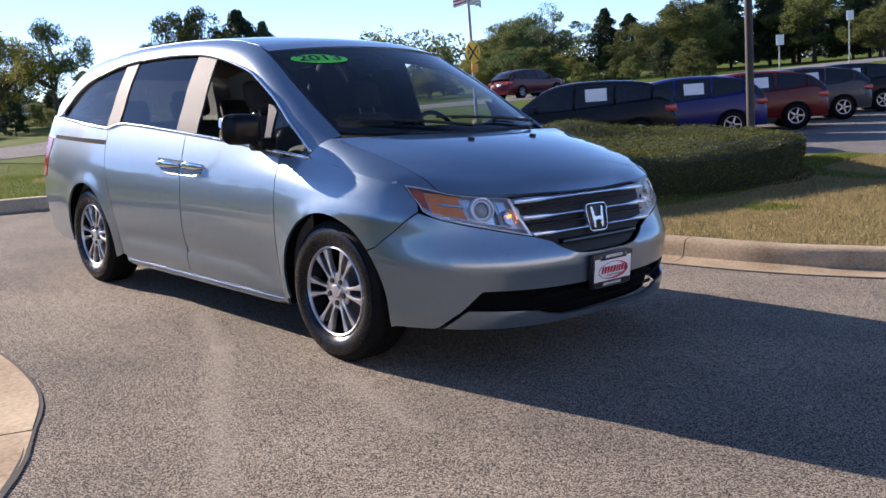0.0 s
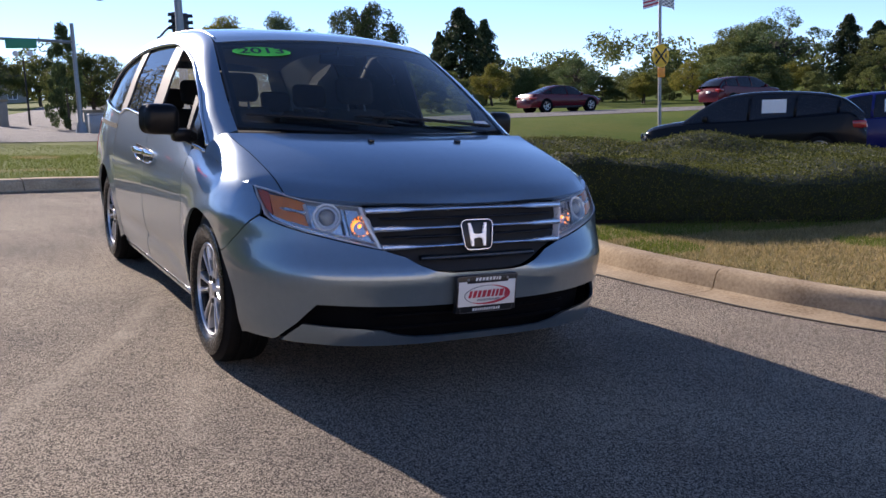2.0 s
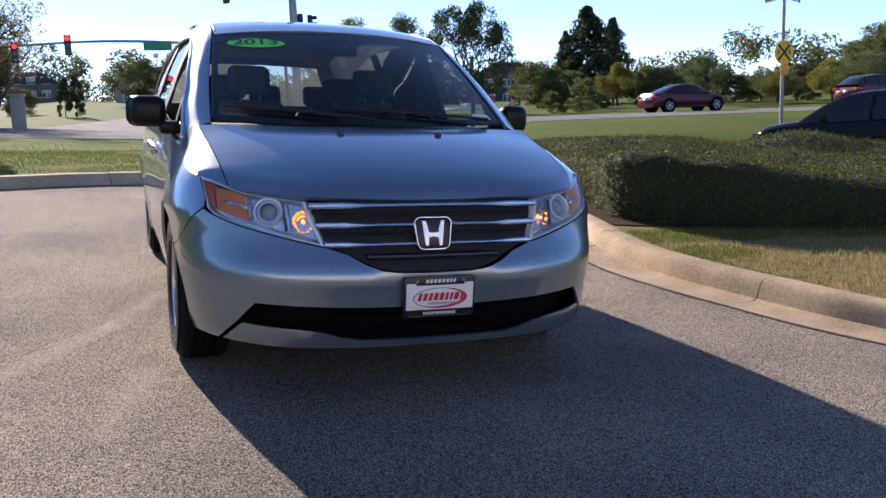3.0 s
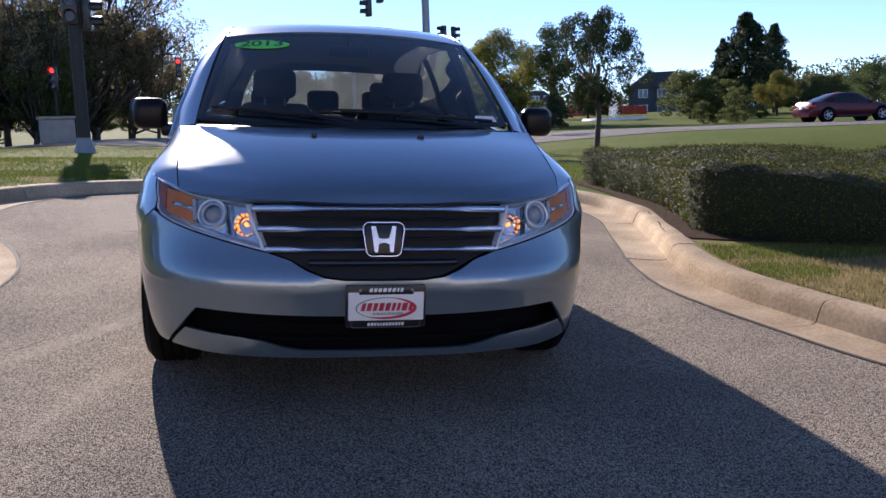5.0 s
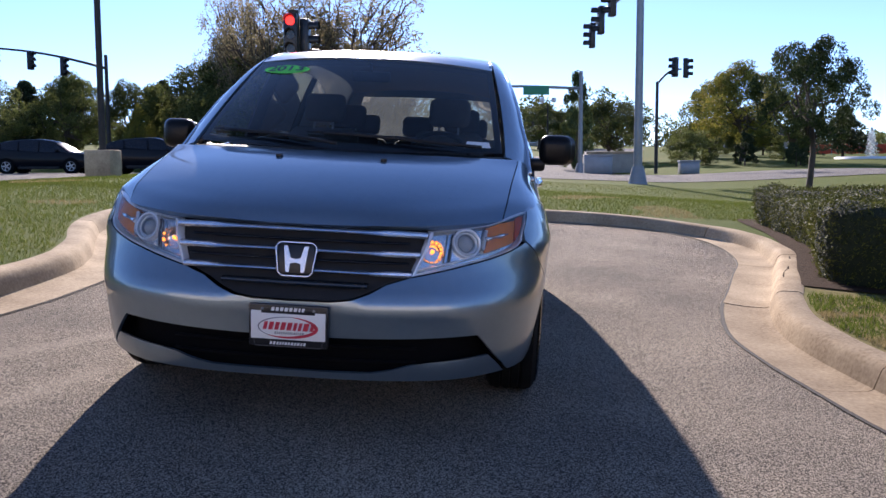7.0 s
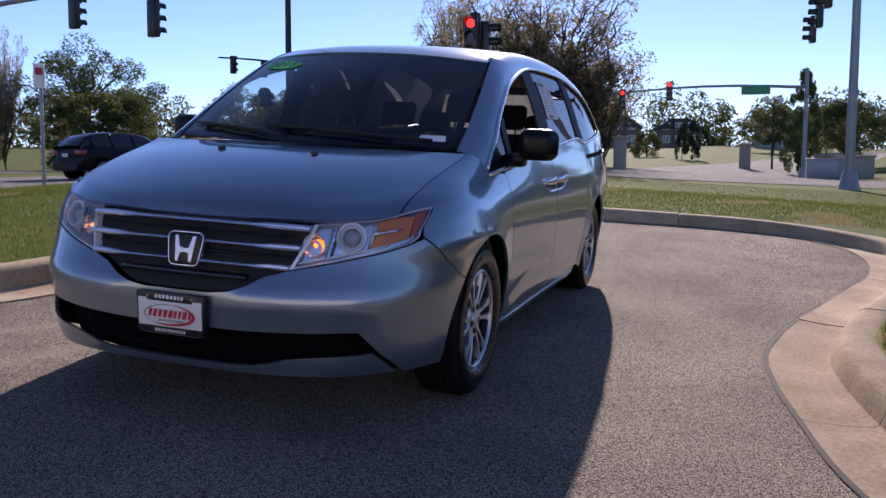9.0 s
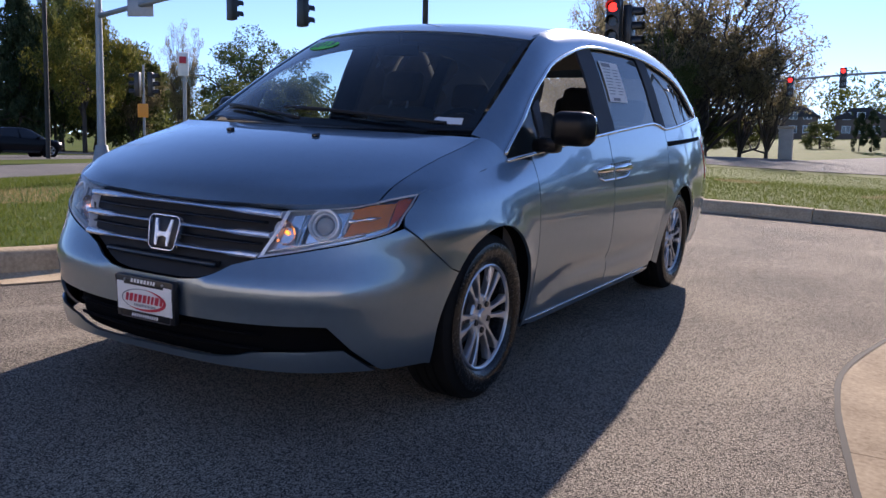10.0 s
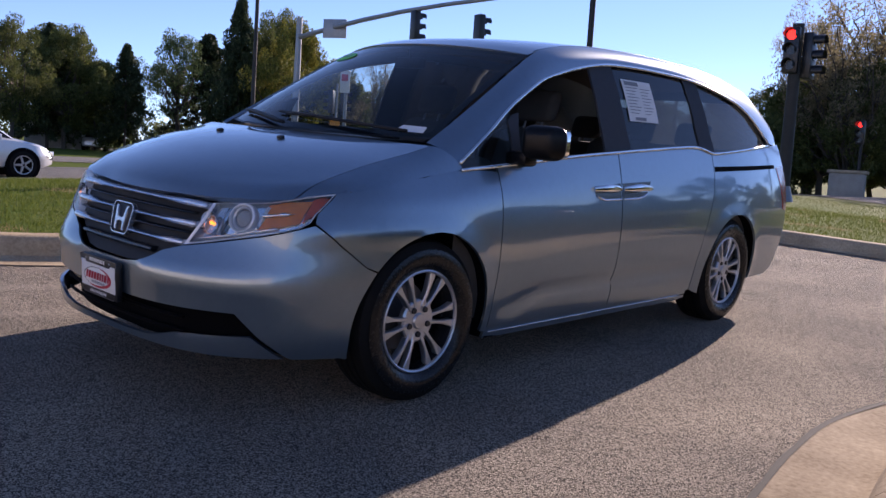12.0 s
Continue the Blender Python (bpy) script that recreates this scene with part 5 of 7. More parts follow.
for v in bm.verts:
    if v.co.z > 0.95:
        v.co.z += 0.025 * (1 - (v.co.x / 0.84) ** 2) + (0.02 if v.co.y < -1.1 else -0.02)
dash = part("dashboard", bm, M["cabin"], van)
bm = bmesh.new()
box(bm, -0.82, 0.82, -1.54, -1.28, 0.9, 1.075, 0.02)
for v in bm.verts:
    v.co.y += 0.18 * (v.co.x / 0.74) ** 2
    v.co.z += 0.012 * (v.co.x / 0.82) ** 2
part("cowl", bm, M["trim"], van)
part("firewall", box(bmesh.new(), -0.8, 0.8, -1.30, -1.27, 0.25, 0.95), M["gap"], van)
part("cabin_floor", box(bmesh.new(), -0.88, 0.88, -1.28, 2.3, 0.33, 0.36), M["cabin"], van)
bm = bmesh.new()
ring_pts = [Vector((0.40 + 0.185 * math.cos(t), -0.80 + 0.06 * math.sin(t), 1.02 + 0.175 * math.sin(t))) for t in np.linspace(0, 2 * math.pi, 28, endpoint=False)]
tube(bm, ring_pts, 0.014, 8, True)
sw = part("steering_wheel", bm, M["trim"], van)
bm = bmesh.new()
cyl(bm, (0.40, -0.82, 1.01), (0.40, -0.79, 1.02), 0.055, 0.07, 16)
for t in (0, math.pi, -math.pi / 2):
    cyl(bm, (0.40, -0.81, 1.015), (0.40 + 0.18 * math.cos(t), -0.80 + 0.05 * math.sin(t), 1.015 + 0.17 * math.sin(t)), 0.014, 0.012, 8)
part("steering_hub", bm, M["trim"], sw)


def seat(x, y, wide=0.25, tall=1.0):
    st = thing("seat", "", "")
    st.parent = van
    st.matrix_basis = Matrix.Translation((x, y, 0))
    bm = box(bmesh.new(), -wide, wide, -0.28, 0.24, 0.5, 0.68, 0.06, None, 3)
    part("seat_cushion", bm, M["cabin"], st)
    bm = box(bmesh.new(), -wide, wide, 0.0, 0.15, 0.6, 1.2 * tall, 0.06, None, 3)
    for v in bm.verts:
        v.co.y += (v.co.z - 0.6) * 0.32
        v.co.x *= 1 - 0.15 * smoothstep(0.9, 1.25, v.co.z)
    part("backrest", bm, M["cabin"], st)
    bm = box(bmesh.new(), -0.13, 0.13, 0.0, 0.1, 1.23 * tall, 1.41 * tall, 0.045, None, 3)
    for v in bm.verts:
        v.co.y += (v.co.z - 0.6) * 0.3
    part("headrest", bm, M["cabin"], st)
    bm = bmesh.new()
    for sx in (-0.06, 0.06):
        cyl(bm, (sx, 0.21, 1.16 * tall), (sx, 0.25, 1.28 * tall), 0.007)
    part("headrest_post", bm, M["steel"], st)


for x, y, t in ((0.4, -0.32, 1.0), (-0.4, -0.32, 1.0), (0.42, 0.6, 0.97), (-0.42, 0.6, 0.97), (0.45, 1.5, 0.93), (0.0, 1.5, 0.93), (-0.45, 1.5, 0.93)):
    seat(x, y, 0.25 if y < 1 else 0.21, t)
bm = box(bmesh.new(), -0.11, 0.11, -0.73, -0.71, 1.46, 1.52, 0.012)
part("rear_view_mirror", bm, M["black"], van)
part("mirror_stalk", cyl(bmesh.new(), (0, -0.72, 1.51), (0, -0.735, 1.565), 0.01), M["black"], van)

# wipers
for x0, q0, x1, q1 in ((0.66, 0.0, -0.10, 0.085), (-0.02, 0.0, -0.64, 0.075)):
    bm = bmesh.new()
    pts = [on_screen((x0 + (x1 - x0) * t) / 0.76, q0 + (q1 - q0) * math.sin(t * math.pi / 2), 0.028 - 0.008 * t) for t in np.linspace(0, 1, 12)]
    tube(bm, pts, 0.009, 6)
    wiper = part("wiper", bm, M["trim"], van)
    bm = bmesh.new()
    tube(bm, [on_screen((x0 + (x1 - x0) * t) / 0.76, q0 + (q1 - q0) * math.sin(t * math.pi / 2) + 0.02, 0.012) for t in np.linspace(0.25, 1.12, 10)], 0.006, 6)
    part("wiper_blade", bm, M["trim"], wiper)

# stickers and papers on the glass
bm = bmesh.new()
disc = [bm.verts.new(on_screen(-0.69 + 0.215 * math.cos(t), 0.83 + 0.066 * math.sin(t) - 0.022 * math.cos(t), 0.004)) for t in np.linspace(0, 2 * math.pi, 40, endpoint=False)]
bm.faces.new(disc)
outward(bm)
sticker = part("year_sticker", bm, M["green"], van, "bright green oval sticker reading 2013")
font = bpy.data.curves.new("year_digits", "FONT")
font.body, font.size, font.align_x, font.align_y, font.offset = "2013", 0.105, "CENTER", "CENTER", 0.0015
tmp = new("year_digits_text", font)
me = bpy.data.meshes.new_from_object(tmp.evaluated_get(bpy.context.evaluated_depsgraph_get()))
bpy.data.objects.remove(tmp)
for v in me.vertices:
    v.co = on_screen(-0.69 + v.co.x * 1.12 / 0.68, 0.83 + v.co.y * 1.06 - 0.115 * v.co.x, 0.009)
part("year_digits", me, M["black"], sticker)
paper = flank_glass([(0.20, 1.275), (0.52, 1.275), (0.52, 1.275 + 0.23), (0.20, 1.275 + 0.23)], 0.006)
window_paper = part("window_paper", paper, M["white"], van, "white printed buyer sheet on the glass")
bm = bmesh.new()
marks = [(0.22, 0.37, 1.475, 1.497), (0.26, 0.38, 1.283, 1.30)] + [(y0, y1 - 0.02 * (k % 3), 1.46 - k * 0.0175, 1.464 - k * 0.0175) for k in range(9) for y0, y1 in ((0.22, 0.35), (0.38, 0.49))]
for y0, y1, z0, z1 in marks:
    bm.faces.new([bm.verts.new(skin(y, z, 0.002)) for y, z in ((y0, z0), (y1, z0), (y1, z1), (y0, z1))])
part("print_bars", bm, M["ink"], window_paper)
bm = bmesh.new()
bm.faces.new([bm.verts.new(on_screen(p, q, 0.004)) for p, q in ((0.76, 0.035), (0.93, 0.03), (0.92, 0.085), (0.78, 0.09))])
part("stock_tag", bm, M["white"], van, "small white tag on the glass")


# ---- trees ----
LEAF = dict(
    young=leaf_surf("street_tree_green", (0.022, 0.036, 0.014), (0.075, 0.1, 0.032), 0.25),
    leafy=leaf_surf("leafy_green", (0.05, 0.07, 0.022), (0.16, 0.175, 0.055), 0.42),
    airy=leaf_surf("airy_green", (0.05, 0.08, 0.03), (0.14, 0.18, 0.07)),
    conifer=leaf_surf("needle_green", (0.026, 0.042, 0.02), (0.075, 0.095, 0.042), 0.25),
    willow=leaf_surf("thin_autumn_leaf", (0.13, 0.12, 0.065), (0.3, 0.245, 0.14), 0.55),
    yellow=leaf_surf("yellowing_leaf", (0.09, 0.11, 0.02), (0.3, 0.26, 0.05), 0.35),
)


def leaf_cloud(centres, radii, per, size, rng, squash=0.75, hang=0.0):
    """Leaf blades gathered in clumps about centres."""
    c = np.repeat(np.array(centres), per, 0)
    r = np.repeat(np.array(radii), per)
    n = len(c)
    d = rng.normal(0, 1, (n, 3))
    d /= np.linalg.norm(d, axis=1)[:, None]
    p = c + d * (r * rng.uniform(0.25, 1, n) ** 0.5)[:, None] * np.array([1, 1, squash])
    u, v = rng.normal(0, 1, (n, 3)), rng.normal(0, 1, (n, 3))
    u[:, 2] -= hang
    u /= np.linalg.norm(u, axis=1)[:, None]
    v -= u * (u * v).sum(1)[:, None]
    v /= np.linalg.norm(v, axis=1)[:, None]
    s = rng.uniform(0.6, 1.3, n)[:, None] * size
    co = np.stack([p - u * s, p + v * s * 0.7, p + u * s], 1).reshape(-1, 3)
    me = bpy.data.meshes.new("crown")
    me.from_pydata(co.tolist(), [], np.arange(3 * n).reshape(-1, 3).tolist())
    return me


def limb(bm, a, b, r0, r1, rng, bend=0.08):
    a, b = Vector(a), Vector(b)
    L = (b - a).length
    pts = [a.lerp(b, t) + Vector(rng.normal(0, 1, 3)) * bend * L * math.sin(math.pi * t) for t in np.linspace(0, 1, 5)]
    tube(bm, pts, [r0 + (r1 - r0) * t for t in np.linspace(0, 1, 5)], 6)


def make_tree(kind, seed):
    """Trunk and crown meshes for a tree one metre tall with a crown about one metre across."""
    rng = np.random.default_rng(seed)
    bm = bmesh.new()
    cs, rs = [], []
    if kind in ("leafy", "yellow", "airy", "young"):
        low = {"airy": 0.36, "young": 0.33}.get(kind, 0.2)
        limb(bm, (0, 0, -0.03), (rng.normal(0, 0.02), rng.normal(0, 0.02), low + 0.25), 0.028, 0.018, rng, 0.03)
        count = {"airy": 46, "young": 75}.get(kind, 75)
        while len(cs) < count:
            p = rng.uniform(-1, 1, 3)
            if 0.35 < np.linalg.norm(p) < 1:
                z = low + (1 - low) * (p[2] * 0.5 + 0.5)
                wide = 0.5 * (0.55 + 0.45 * math.sin(math.pi * min((z - low) / (1 - low) + 0.12, 1)))
                cs.append((p[0] * wide * 1.05, p[1] * wide * 1.05, z * 0.95))
                rs.append(rng.uniform(0.07, 0.14) * (0.7 if kind == "young" else 1))
        for c in cs[:22 if kind == "airy" else 14]:
            limb(bm, (0, 0, low * 0.9 + 0.25 * rng.uniform(0, 1)), c, 0.013, 0.003, rng, 0.1)
        me = leaf_cloud(cs, rs, {"airy": 260, "young": 300}.get(kind, 330), {"airy": 0.013, "young": 0.0115}.get(kind, 0.0135), rng)
    elif kind == "conifer":
        limb(bm, (0, 0, -0.03), (0, 0, 0.97), 0.022, 0.004, rng, 0.01)
        for lev in np.linspace(0.12, 0.98, 22):
            reach = 0.5 * (1 - lev) ** 0.75 + 0.03
            for a0 in rng.uniform(0, 2 * np.pi, 6):
                rr = reach * rng.uniform(0.65, 1.1)
                for t in (0.35, 0.7, 1.0):
                    cs.append((rr * t * math.cos(a0), rr * t * math.sin(a0), lev + 0.02 - 0.06 * t * t))
                    rs.append(0.05)
                if lev < 0.85 and rng.uniform() < 0.4:
                    limb(bm, (0, 0, lev), (rr * math.cos(a0), rr * math.sin(a0), lev - 0.04), 0.006, 0.002, rng, 0.02)
        me = leaf_cloud(cs, rs, 40, 0.02, rng, 0.6, 0.4)
    elif kind == "willow":
        limb(bm, (0, 0, -0.03), (0.02, 0, 0.16), 0.02, 0.015, rng, 0.02)
        for k in range(30):
            a0 = rng.uniform(0, 2 * np.pi)
            rr, z = rng.uniform(0.12, 0.5), rng.uniform(0.45, 1.0)
            tip = (rr * math.cos(a0), rr * math.sin(a0), z)
            limb(bm, (0.01, 0, rng.uniform(0.02, 0.16)), tip, 0.009, 0.002, rng, 0.07)
            for j in range(7):
                t = rng.uniform(0.45, 1.05)
                c = (tip[0] * t + rng.normal(0, 0.05), tip[1] * t + rng.normal(0, 0.05), 0.2 + (z - 0.2) * t + rng.normal(0, 0.04))
                cs.append(c)
                rs.append(rng.uniform(0.04, 0.09))
                if j < 4:
                    limb(bm, (tip[0] * t * 0.8, tip[1] * t * 0.8, 0.2 + (z - 0.2) * t * 0.8), c, 0.005, 0.0015, rng, 0.08)
        me = leaf_cloud(cs, rs, 75, 0.0105, rng, 0.9)
    else:
        narrow = kind in ("column", "poplar")
        limb(bm, (0, 0, -0.03), (0, 0, 0.4), 0.03, 0.01, rng, 0.02)
        for k in range(46):
            z = rng.uniform(0.05, 0.95)
            wide = (0.5 * (1 - z) ** 0.5 * min(1, z * 5 + 0.4)) if narrow else 0.5 * math.sqrt(max(1 - z * z, 0.02))
            a0 = rng.uniform(0, 2 * np.pi)
            q = wide * rng.uniform(0.45, 0.95)
            cs.append((q * math.cos(a0), q * math.sin(a0), z))
            rs.append(rng.uniform(0.09, 0.17) * (0.7 if narrow else 1))
        me = leaf_cloud(cs, rs, 200, 0.025, rng)
    return mesh_of("trunk", bm), me


KIND = ["leafy", "airy", "conifer", "willow", "shrub", "yellow", "column"]
SPEAK = {"leafy": ("tall dark green broadleaf tree by the street", "tree"), "airy": ("open-crowned pale green tree with bare limbs showing", "tree"),
         "conifer": ("tall dark green layered conifer", "tree"), "willow": ("thin-leaved brownish tree with many upright branches", "tree"),
         "shrub": ("rounded dark green garden shrub", "shrub"), "yellow": ("yellow-green broadleaf tree in autumn", "tree"), "column": ("narrow dark green columnar evergreen", "evergreen"),
         "poplar": ("slim pointed pale green street tree beside the signal mast", "tree")}
STOCK = {}


def plant(x, y, top_z, wide, kind, seed=0):
    kind = KIND[kind] if isinstance(kind, int) else kind
    key = (kind, seed % 3)
    if key not in STOCK:
        STOCK[key] = make_tree(kind, 50 + 7 * (seed % 3) + len(kind))
    z = lawn_z(x, y)
    h = max(top_z - z, 1.0)
    wide = min(wide * 1.35, h * 1.4)
    m = Matrix.LocRotScale((x, y, z), Euler((0, 0, 1.7 * seed)), (wide, wide, h))
    name = "shrub" if kind in ("shrub", "column") else "tree"
    says = SPEAK.get(kind, ("young dark green street tree with a slim trunk on the lawn", "tree"))
    t = thing(name, says[0], says[1], m, "trees and shrubs along the streets")
    part("trunk", STOCK[key][0], M["bark"], t)
    part("crown", STOCK[key][1], LEAF.get({"shrub": "leafy", "column": "conifer", "poplar": "airy"}.get(kind, kind)), t)
    return t


EAST = [(88.3, 71.6, 11.9, 8.8, 1), (98.2, 69.1, 11.0, 6.1, 2), (96.6, 63.1, 8.6, 6.6, 0), (106.5, 61.6, 11.8, 9.9, 0), (115.8, 60.4, 13.7, 8.0, 2), (119.6, 56.5, 12.5, 8.7, 2), (119.2, 49.9, 11.9, 9.2, 0), (122.9, 46.2, 10.3, 7.6, 2), (115.2, 39.0, 8.6, 7.7, 0), (80.8, 63.1, 5.1, 6.0, 5), (86.1, 58.1, 4.9, 7.3, 4), (78.6, 72.4, 6.7, 4.9, 4), (84.7, 75.2, 9.2, 7.7, 0), (106.5, 60.5, 9.9, 9.3, 0)]
NORTH = [(51.4, 85.4, 12.5, 7.9, 2), (56.1, 87.7, 11.5, 5.6, 2), (49.6, 87.4, 10.0, 3.7, 2), (61.6, 88.3, 6.2, 6.4, 0), (45.8, 70.0, 5.5, 3.1, 5), (67.4, 90.3, 6.4, 7.7, 0), (63.3, 91.4, 5.4, 7.7, 4), (17.9, 64.0, 8.8, 5.8, 5), (22.8, 65.5, 9.5, 5.5, 1), (17.7, 74.2, 8.5, 3.6, 0), (8.7, 70.4, 6.8, 5.2, 0), (49.6, 88.5, 6.3, 5.3, 4), (63.4, 87.6, 6.3, 8.4, 0), (79.5, 91.7, 5.0, 8.8, 4)]
SHRUBS = [(18.7, 53.0, 3.2, 1.3, 6), (29.9, 53.4, 2.5, 2.4, 4), (32.2, 53.1, 2.1, 2.4, 4), (13.1, 57.0, 3.3, 2.4, 4), (16.0, 55.0, 3.2, 1.5, 6), (19.6, 55.0, 3.1, 1.5, 6), (-4.0, 75.1, 5.1, 1.2, 6), (-3.1, 75.5, 5.3, 1.2, 6), (46.4, 66.9, 2.1, 2.7, 4), (40.6, 64.1, 2.4, 3.1, 4), (-7.7, 81.4, 4.6, 4.1, 4)]
WEST = [(-27.0, 57.1, 7.4, 3.5, 0), (-20.2, 53.3, 8.6, 4.8, 0), (-23.8, 55.1, 6.9, 3.4, 4), (-14.0, 45.0, 6.5, 5.4, 0), (-15.8, 47.9, 6.5, 4.8, 0), (-37.4, 57.0, 7.7, 4.6, 0), (-33.0, 59.6, 8.4, 3.9, 0), (-23.2, 49.8, 5.0, 1.4, 5), (-15.9, 43.8, 7.2, 4.0, 4), (-11.7, 43.7, 8.2, 3.4, 0)]
WILLOW = [(-11.0, 47.5, 10.8, 7.5, 3), (-7.0, 51.0, 8.6, 5.0, 3), (-11.0, 50.0, 4.5, 5.5, 0), (-9.0, 53.0, 4.0, 4.5, 0), (-13.0, 50.5, 5.2, 6.0, 0), (-10.2, 49.0, 12.0, 9.5, 3), (-15.7, 48.5, 11.4, 4.2, 3), (-8.4, 50.0, 9.9, 5.0, 3), (-12.3, 43.8, 10.3, 5.9, 3), (-18.8, 58.3, 14.0, 4.6, 3)]
SOUTHWEST = [(-50.3, 55.0, 11.7, 9.1, 1), (-41.1, 44.2, 6.2, 5.1, 4), (-52.5, 48.5, 11.1, 2.7, 3), (-40.2, 48.0, 6.4, 3.3, 0), (-57.7, 48.2, 9.5, 4.1, 3), (-61.7, 21.7, 10.0, 4.3, 0), (-66.9, 27.8, 10.9, 5.3, 0), (-65.2, 32.0, 9.5, 4.1, 2), (-67.6, 38.2, 12.1, 6.0, 1), (-60.4, 39.5, 14.2, 4.7, 2), (-55.3, 41.3, 12.7, 5.5, 5), (-60.2, 42.3, 12.8, 3.9, 0), (-68.9, 31.2, 8.3, 5.2, 4), (-58.6, 48.8, 10.3, 6.1, 4)]
for zone in (EAST, NORTH, SHRUBS, WEST, WILLOW, SOUTHWEST):
    for i, (x, y, tz, w, k) in enumerate(zone):
        plant(x, y, tz, w, k, i)
plant(7.65, 15.6, 4.15, 2.1, "young", 1)
plant(4.9, 54.5, 7.2, 2.2, "poplar", 1)
plant(4.2, 133.0, 11.0, 9.0, 0, 1)
plant(10.4, 134.0, 10.6, 8.0, 0, 2)
# the same woods a row further back
rb2 = random.Random(8)
for i, (x, y, tz, w, k) in enumerate(EAST + SOUTHWEST + WEST[:3] + WEST[5:7]):
    if -56 < x < -38 and y > 43:            # open sky beyond the lone trees
        continue
    s = 1 + rb2.uniform(0.07, 0.14)
    side = rb2.uniform(-4, 4)
    r = math.hypot(x, y)
    plant(x * s - y / r * side, y * s + x / r * side, tz * (0.97 + 0.12 * rb2.random()), w * 1.25, (0, 2, 0)[i % 3] if k != 4 else 0, i + 1)
# shrubs and small trees on the far side of the street
rb3 = random.Random(21)
for i in range(64):
    a0 = radians(rb3.uniform(22, 66) if i < 46 else rb3.uniform(66, 84))
    r = rb3.uniform(66, 96)
    x, y = r * math.cos(a0), r * math.sin(a0)
    if y < 42 or (abs(x - 30.4) < 7 and 60 < y < 76) or (12 < x < 17 and y > 60):
        continue
    tall = rb3.uniform(1.8, 4.6)
    plant(x, y, lawn_z(x, y) + tall, tall * rb3.uniform(0.7, 1.2), rb3.choice((0, 4, 4, 0, 5, 1, 2)) if tall > 2.6 else 4, i)
# woodland that closes the view all round, too far and too dense to count
rw = np.random.default_rng(5)
pts, rad = [], []
for k in range(2000):
    a0 = rw.uniform(0, 2 * math.pi)
    rr = rw.uniform(205, 230)
    x, y = rr * math.cos(a0), rr * math.sin(a0)
    pts.append((x, y, land(x, y) + rw.uniform(0, 1) ** 1.4 * (7 + 4 * math.sin(a0 * 9) + 2 * math.sin(a0 * 31))))
    rad.append(rw.uniform(2.5, 4.5))
woods = part("far_woods", leaf_cloud(pts, rad, 130, 0.6, rw, 0.9), LEAF["leafy"])
tagged(woods, "distant dark green woodland on the horizon", "woodland", kind="stuff")


# ---- poles, signals, signs ----
def pole_thing(name, label, category, x, y, h, r0, r1, mat, base=None, group=""):
    t = thing(name, label, category, Matrix.Translation((x, y, lawn_z(x, y))), group)
    bm = bmesh.new()
    cyl(bm, (0, 0, -0.1), (0, 0, h), r0, r1, 14)
    part("pole", bm, M[mat], t)
    if base:
        bm = bmesh.new()
        if base[2] == "box":
            box(bm, -base[0], base[0], -base[0], base[0], -0.1, base[1], 0.03)
        else:
            cyl(bm, (0, 0, -0.1), (0, 0, base[1]), base[0], base[0] * 0.55, 12)
        part("footing", bm, M["concrete" if base[2] == "box" else "steel"], t)
    return t


def signal_head(x, y, z, yaw, lit=False, s=1.0):
    t = thing("traffic_signal", "black three-lamp traffic signal head showing red" if lit else "black three-lamp traffic signal head seen unlit", "traffic signal", Matrix.LocRotScale((x, y, z), Euler((0, 0, radians(yaw))), (s, s, s)), "traffic signals")
    part("housing", box(bmesh.new(), -0.17, 0.17, -0.11, 0.11, -0.53, 0.53, 0.03), M["black"], t)
    for k, dz in enumerate((0.345, 0.0, -0.345)):
        bm = bmesh.new()
        n, rad = 16, 0.135
        rows = [[bm.verts.new((rad * math.cos(a2), yy, dz + rad * math.sin(a2))) for a2 in np.linspace(-0.35, math.pi + 0.35, n)] for yy in (-0.11, -0.36)]
        for i in range(n - 1):
            bm.faces.new((rows[0][i], rows[0][i + 1], rows[1][i + 1], rows[1][i]))
        part("visor", bm, M["black"], t)
        bm = bmesh.new()
        cyl(bm, (0, -0.108, dz), (0, -0.125, dz), 0.115, 0.11, 20)
        part("lens", bm, M["redlight"] if lit and k == 0 else M["gloss"], t, "glowing red lens" if lit and k == 0 else "")
    return t


def arm(t, a, b, r0, r1, mat="steel"):
    bm = bmesh.new()
    o = Vector(t.matrix_world.translation)
    tube(bm, [Vector(a).lerp(Vector(b), k / 6) - o + Vector((0, 0, 0.25 * math.sin(math.pi * k / 6))) for k in range(7)], [r0 + (r1 - r0) * k / 6 for k in range(7)], 10)
    part("arm", bm, M[mat], t)


def panel_sign(t, x, y, z, w, h, yaw, mat, name="sign_panel", label=""):
    ob = part(name, box(bmesh.new(), -w / 2, w / 2, -0.015, 0.015, -h / 2, h / 2, 0.01), M[mat], t, label)
    ob.matrix_basis = Matrix.Translation(Vector((x, y, z)) - Vector(t.matrix_world.translation)) @ pose(0, 0, 0, 0, 0, yaw)
    return ob


t = pole_thing("signal_mast", "tall galvanised signal mast with an arm over the street", "signal mast", 4.7, 22.8, 8.4, 0.14, 0.1, "steel", (0.33, 0.55, "cone"))
arm(t, (4.7, 22.8, 6.6), (4.2, 37.0, 7.1), 0.1, 0.05)
for yy in (25.4, 29.5, 33.5):
    signal_head(4.1, yy, 6.55, -78)
t = pole_thing("signal_mast", "grey signal mast across the junction with a street sign", "signal mast", 4.6, 47.0, 5.9, 0.14, 0.1, "steel", (0.35, 0.6, "cone"))
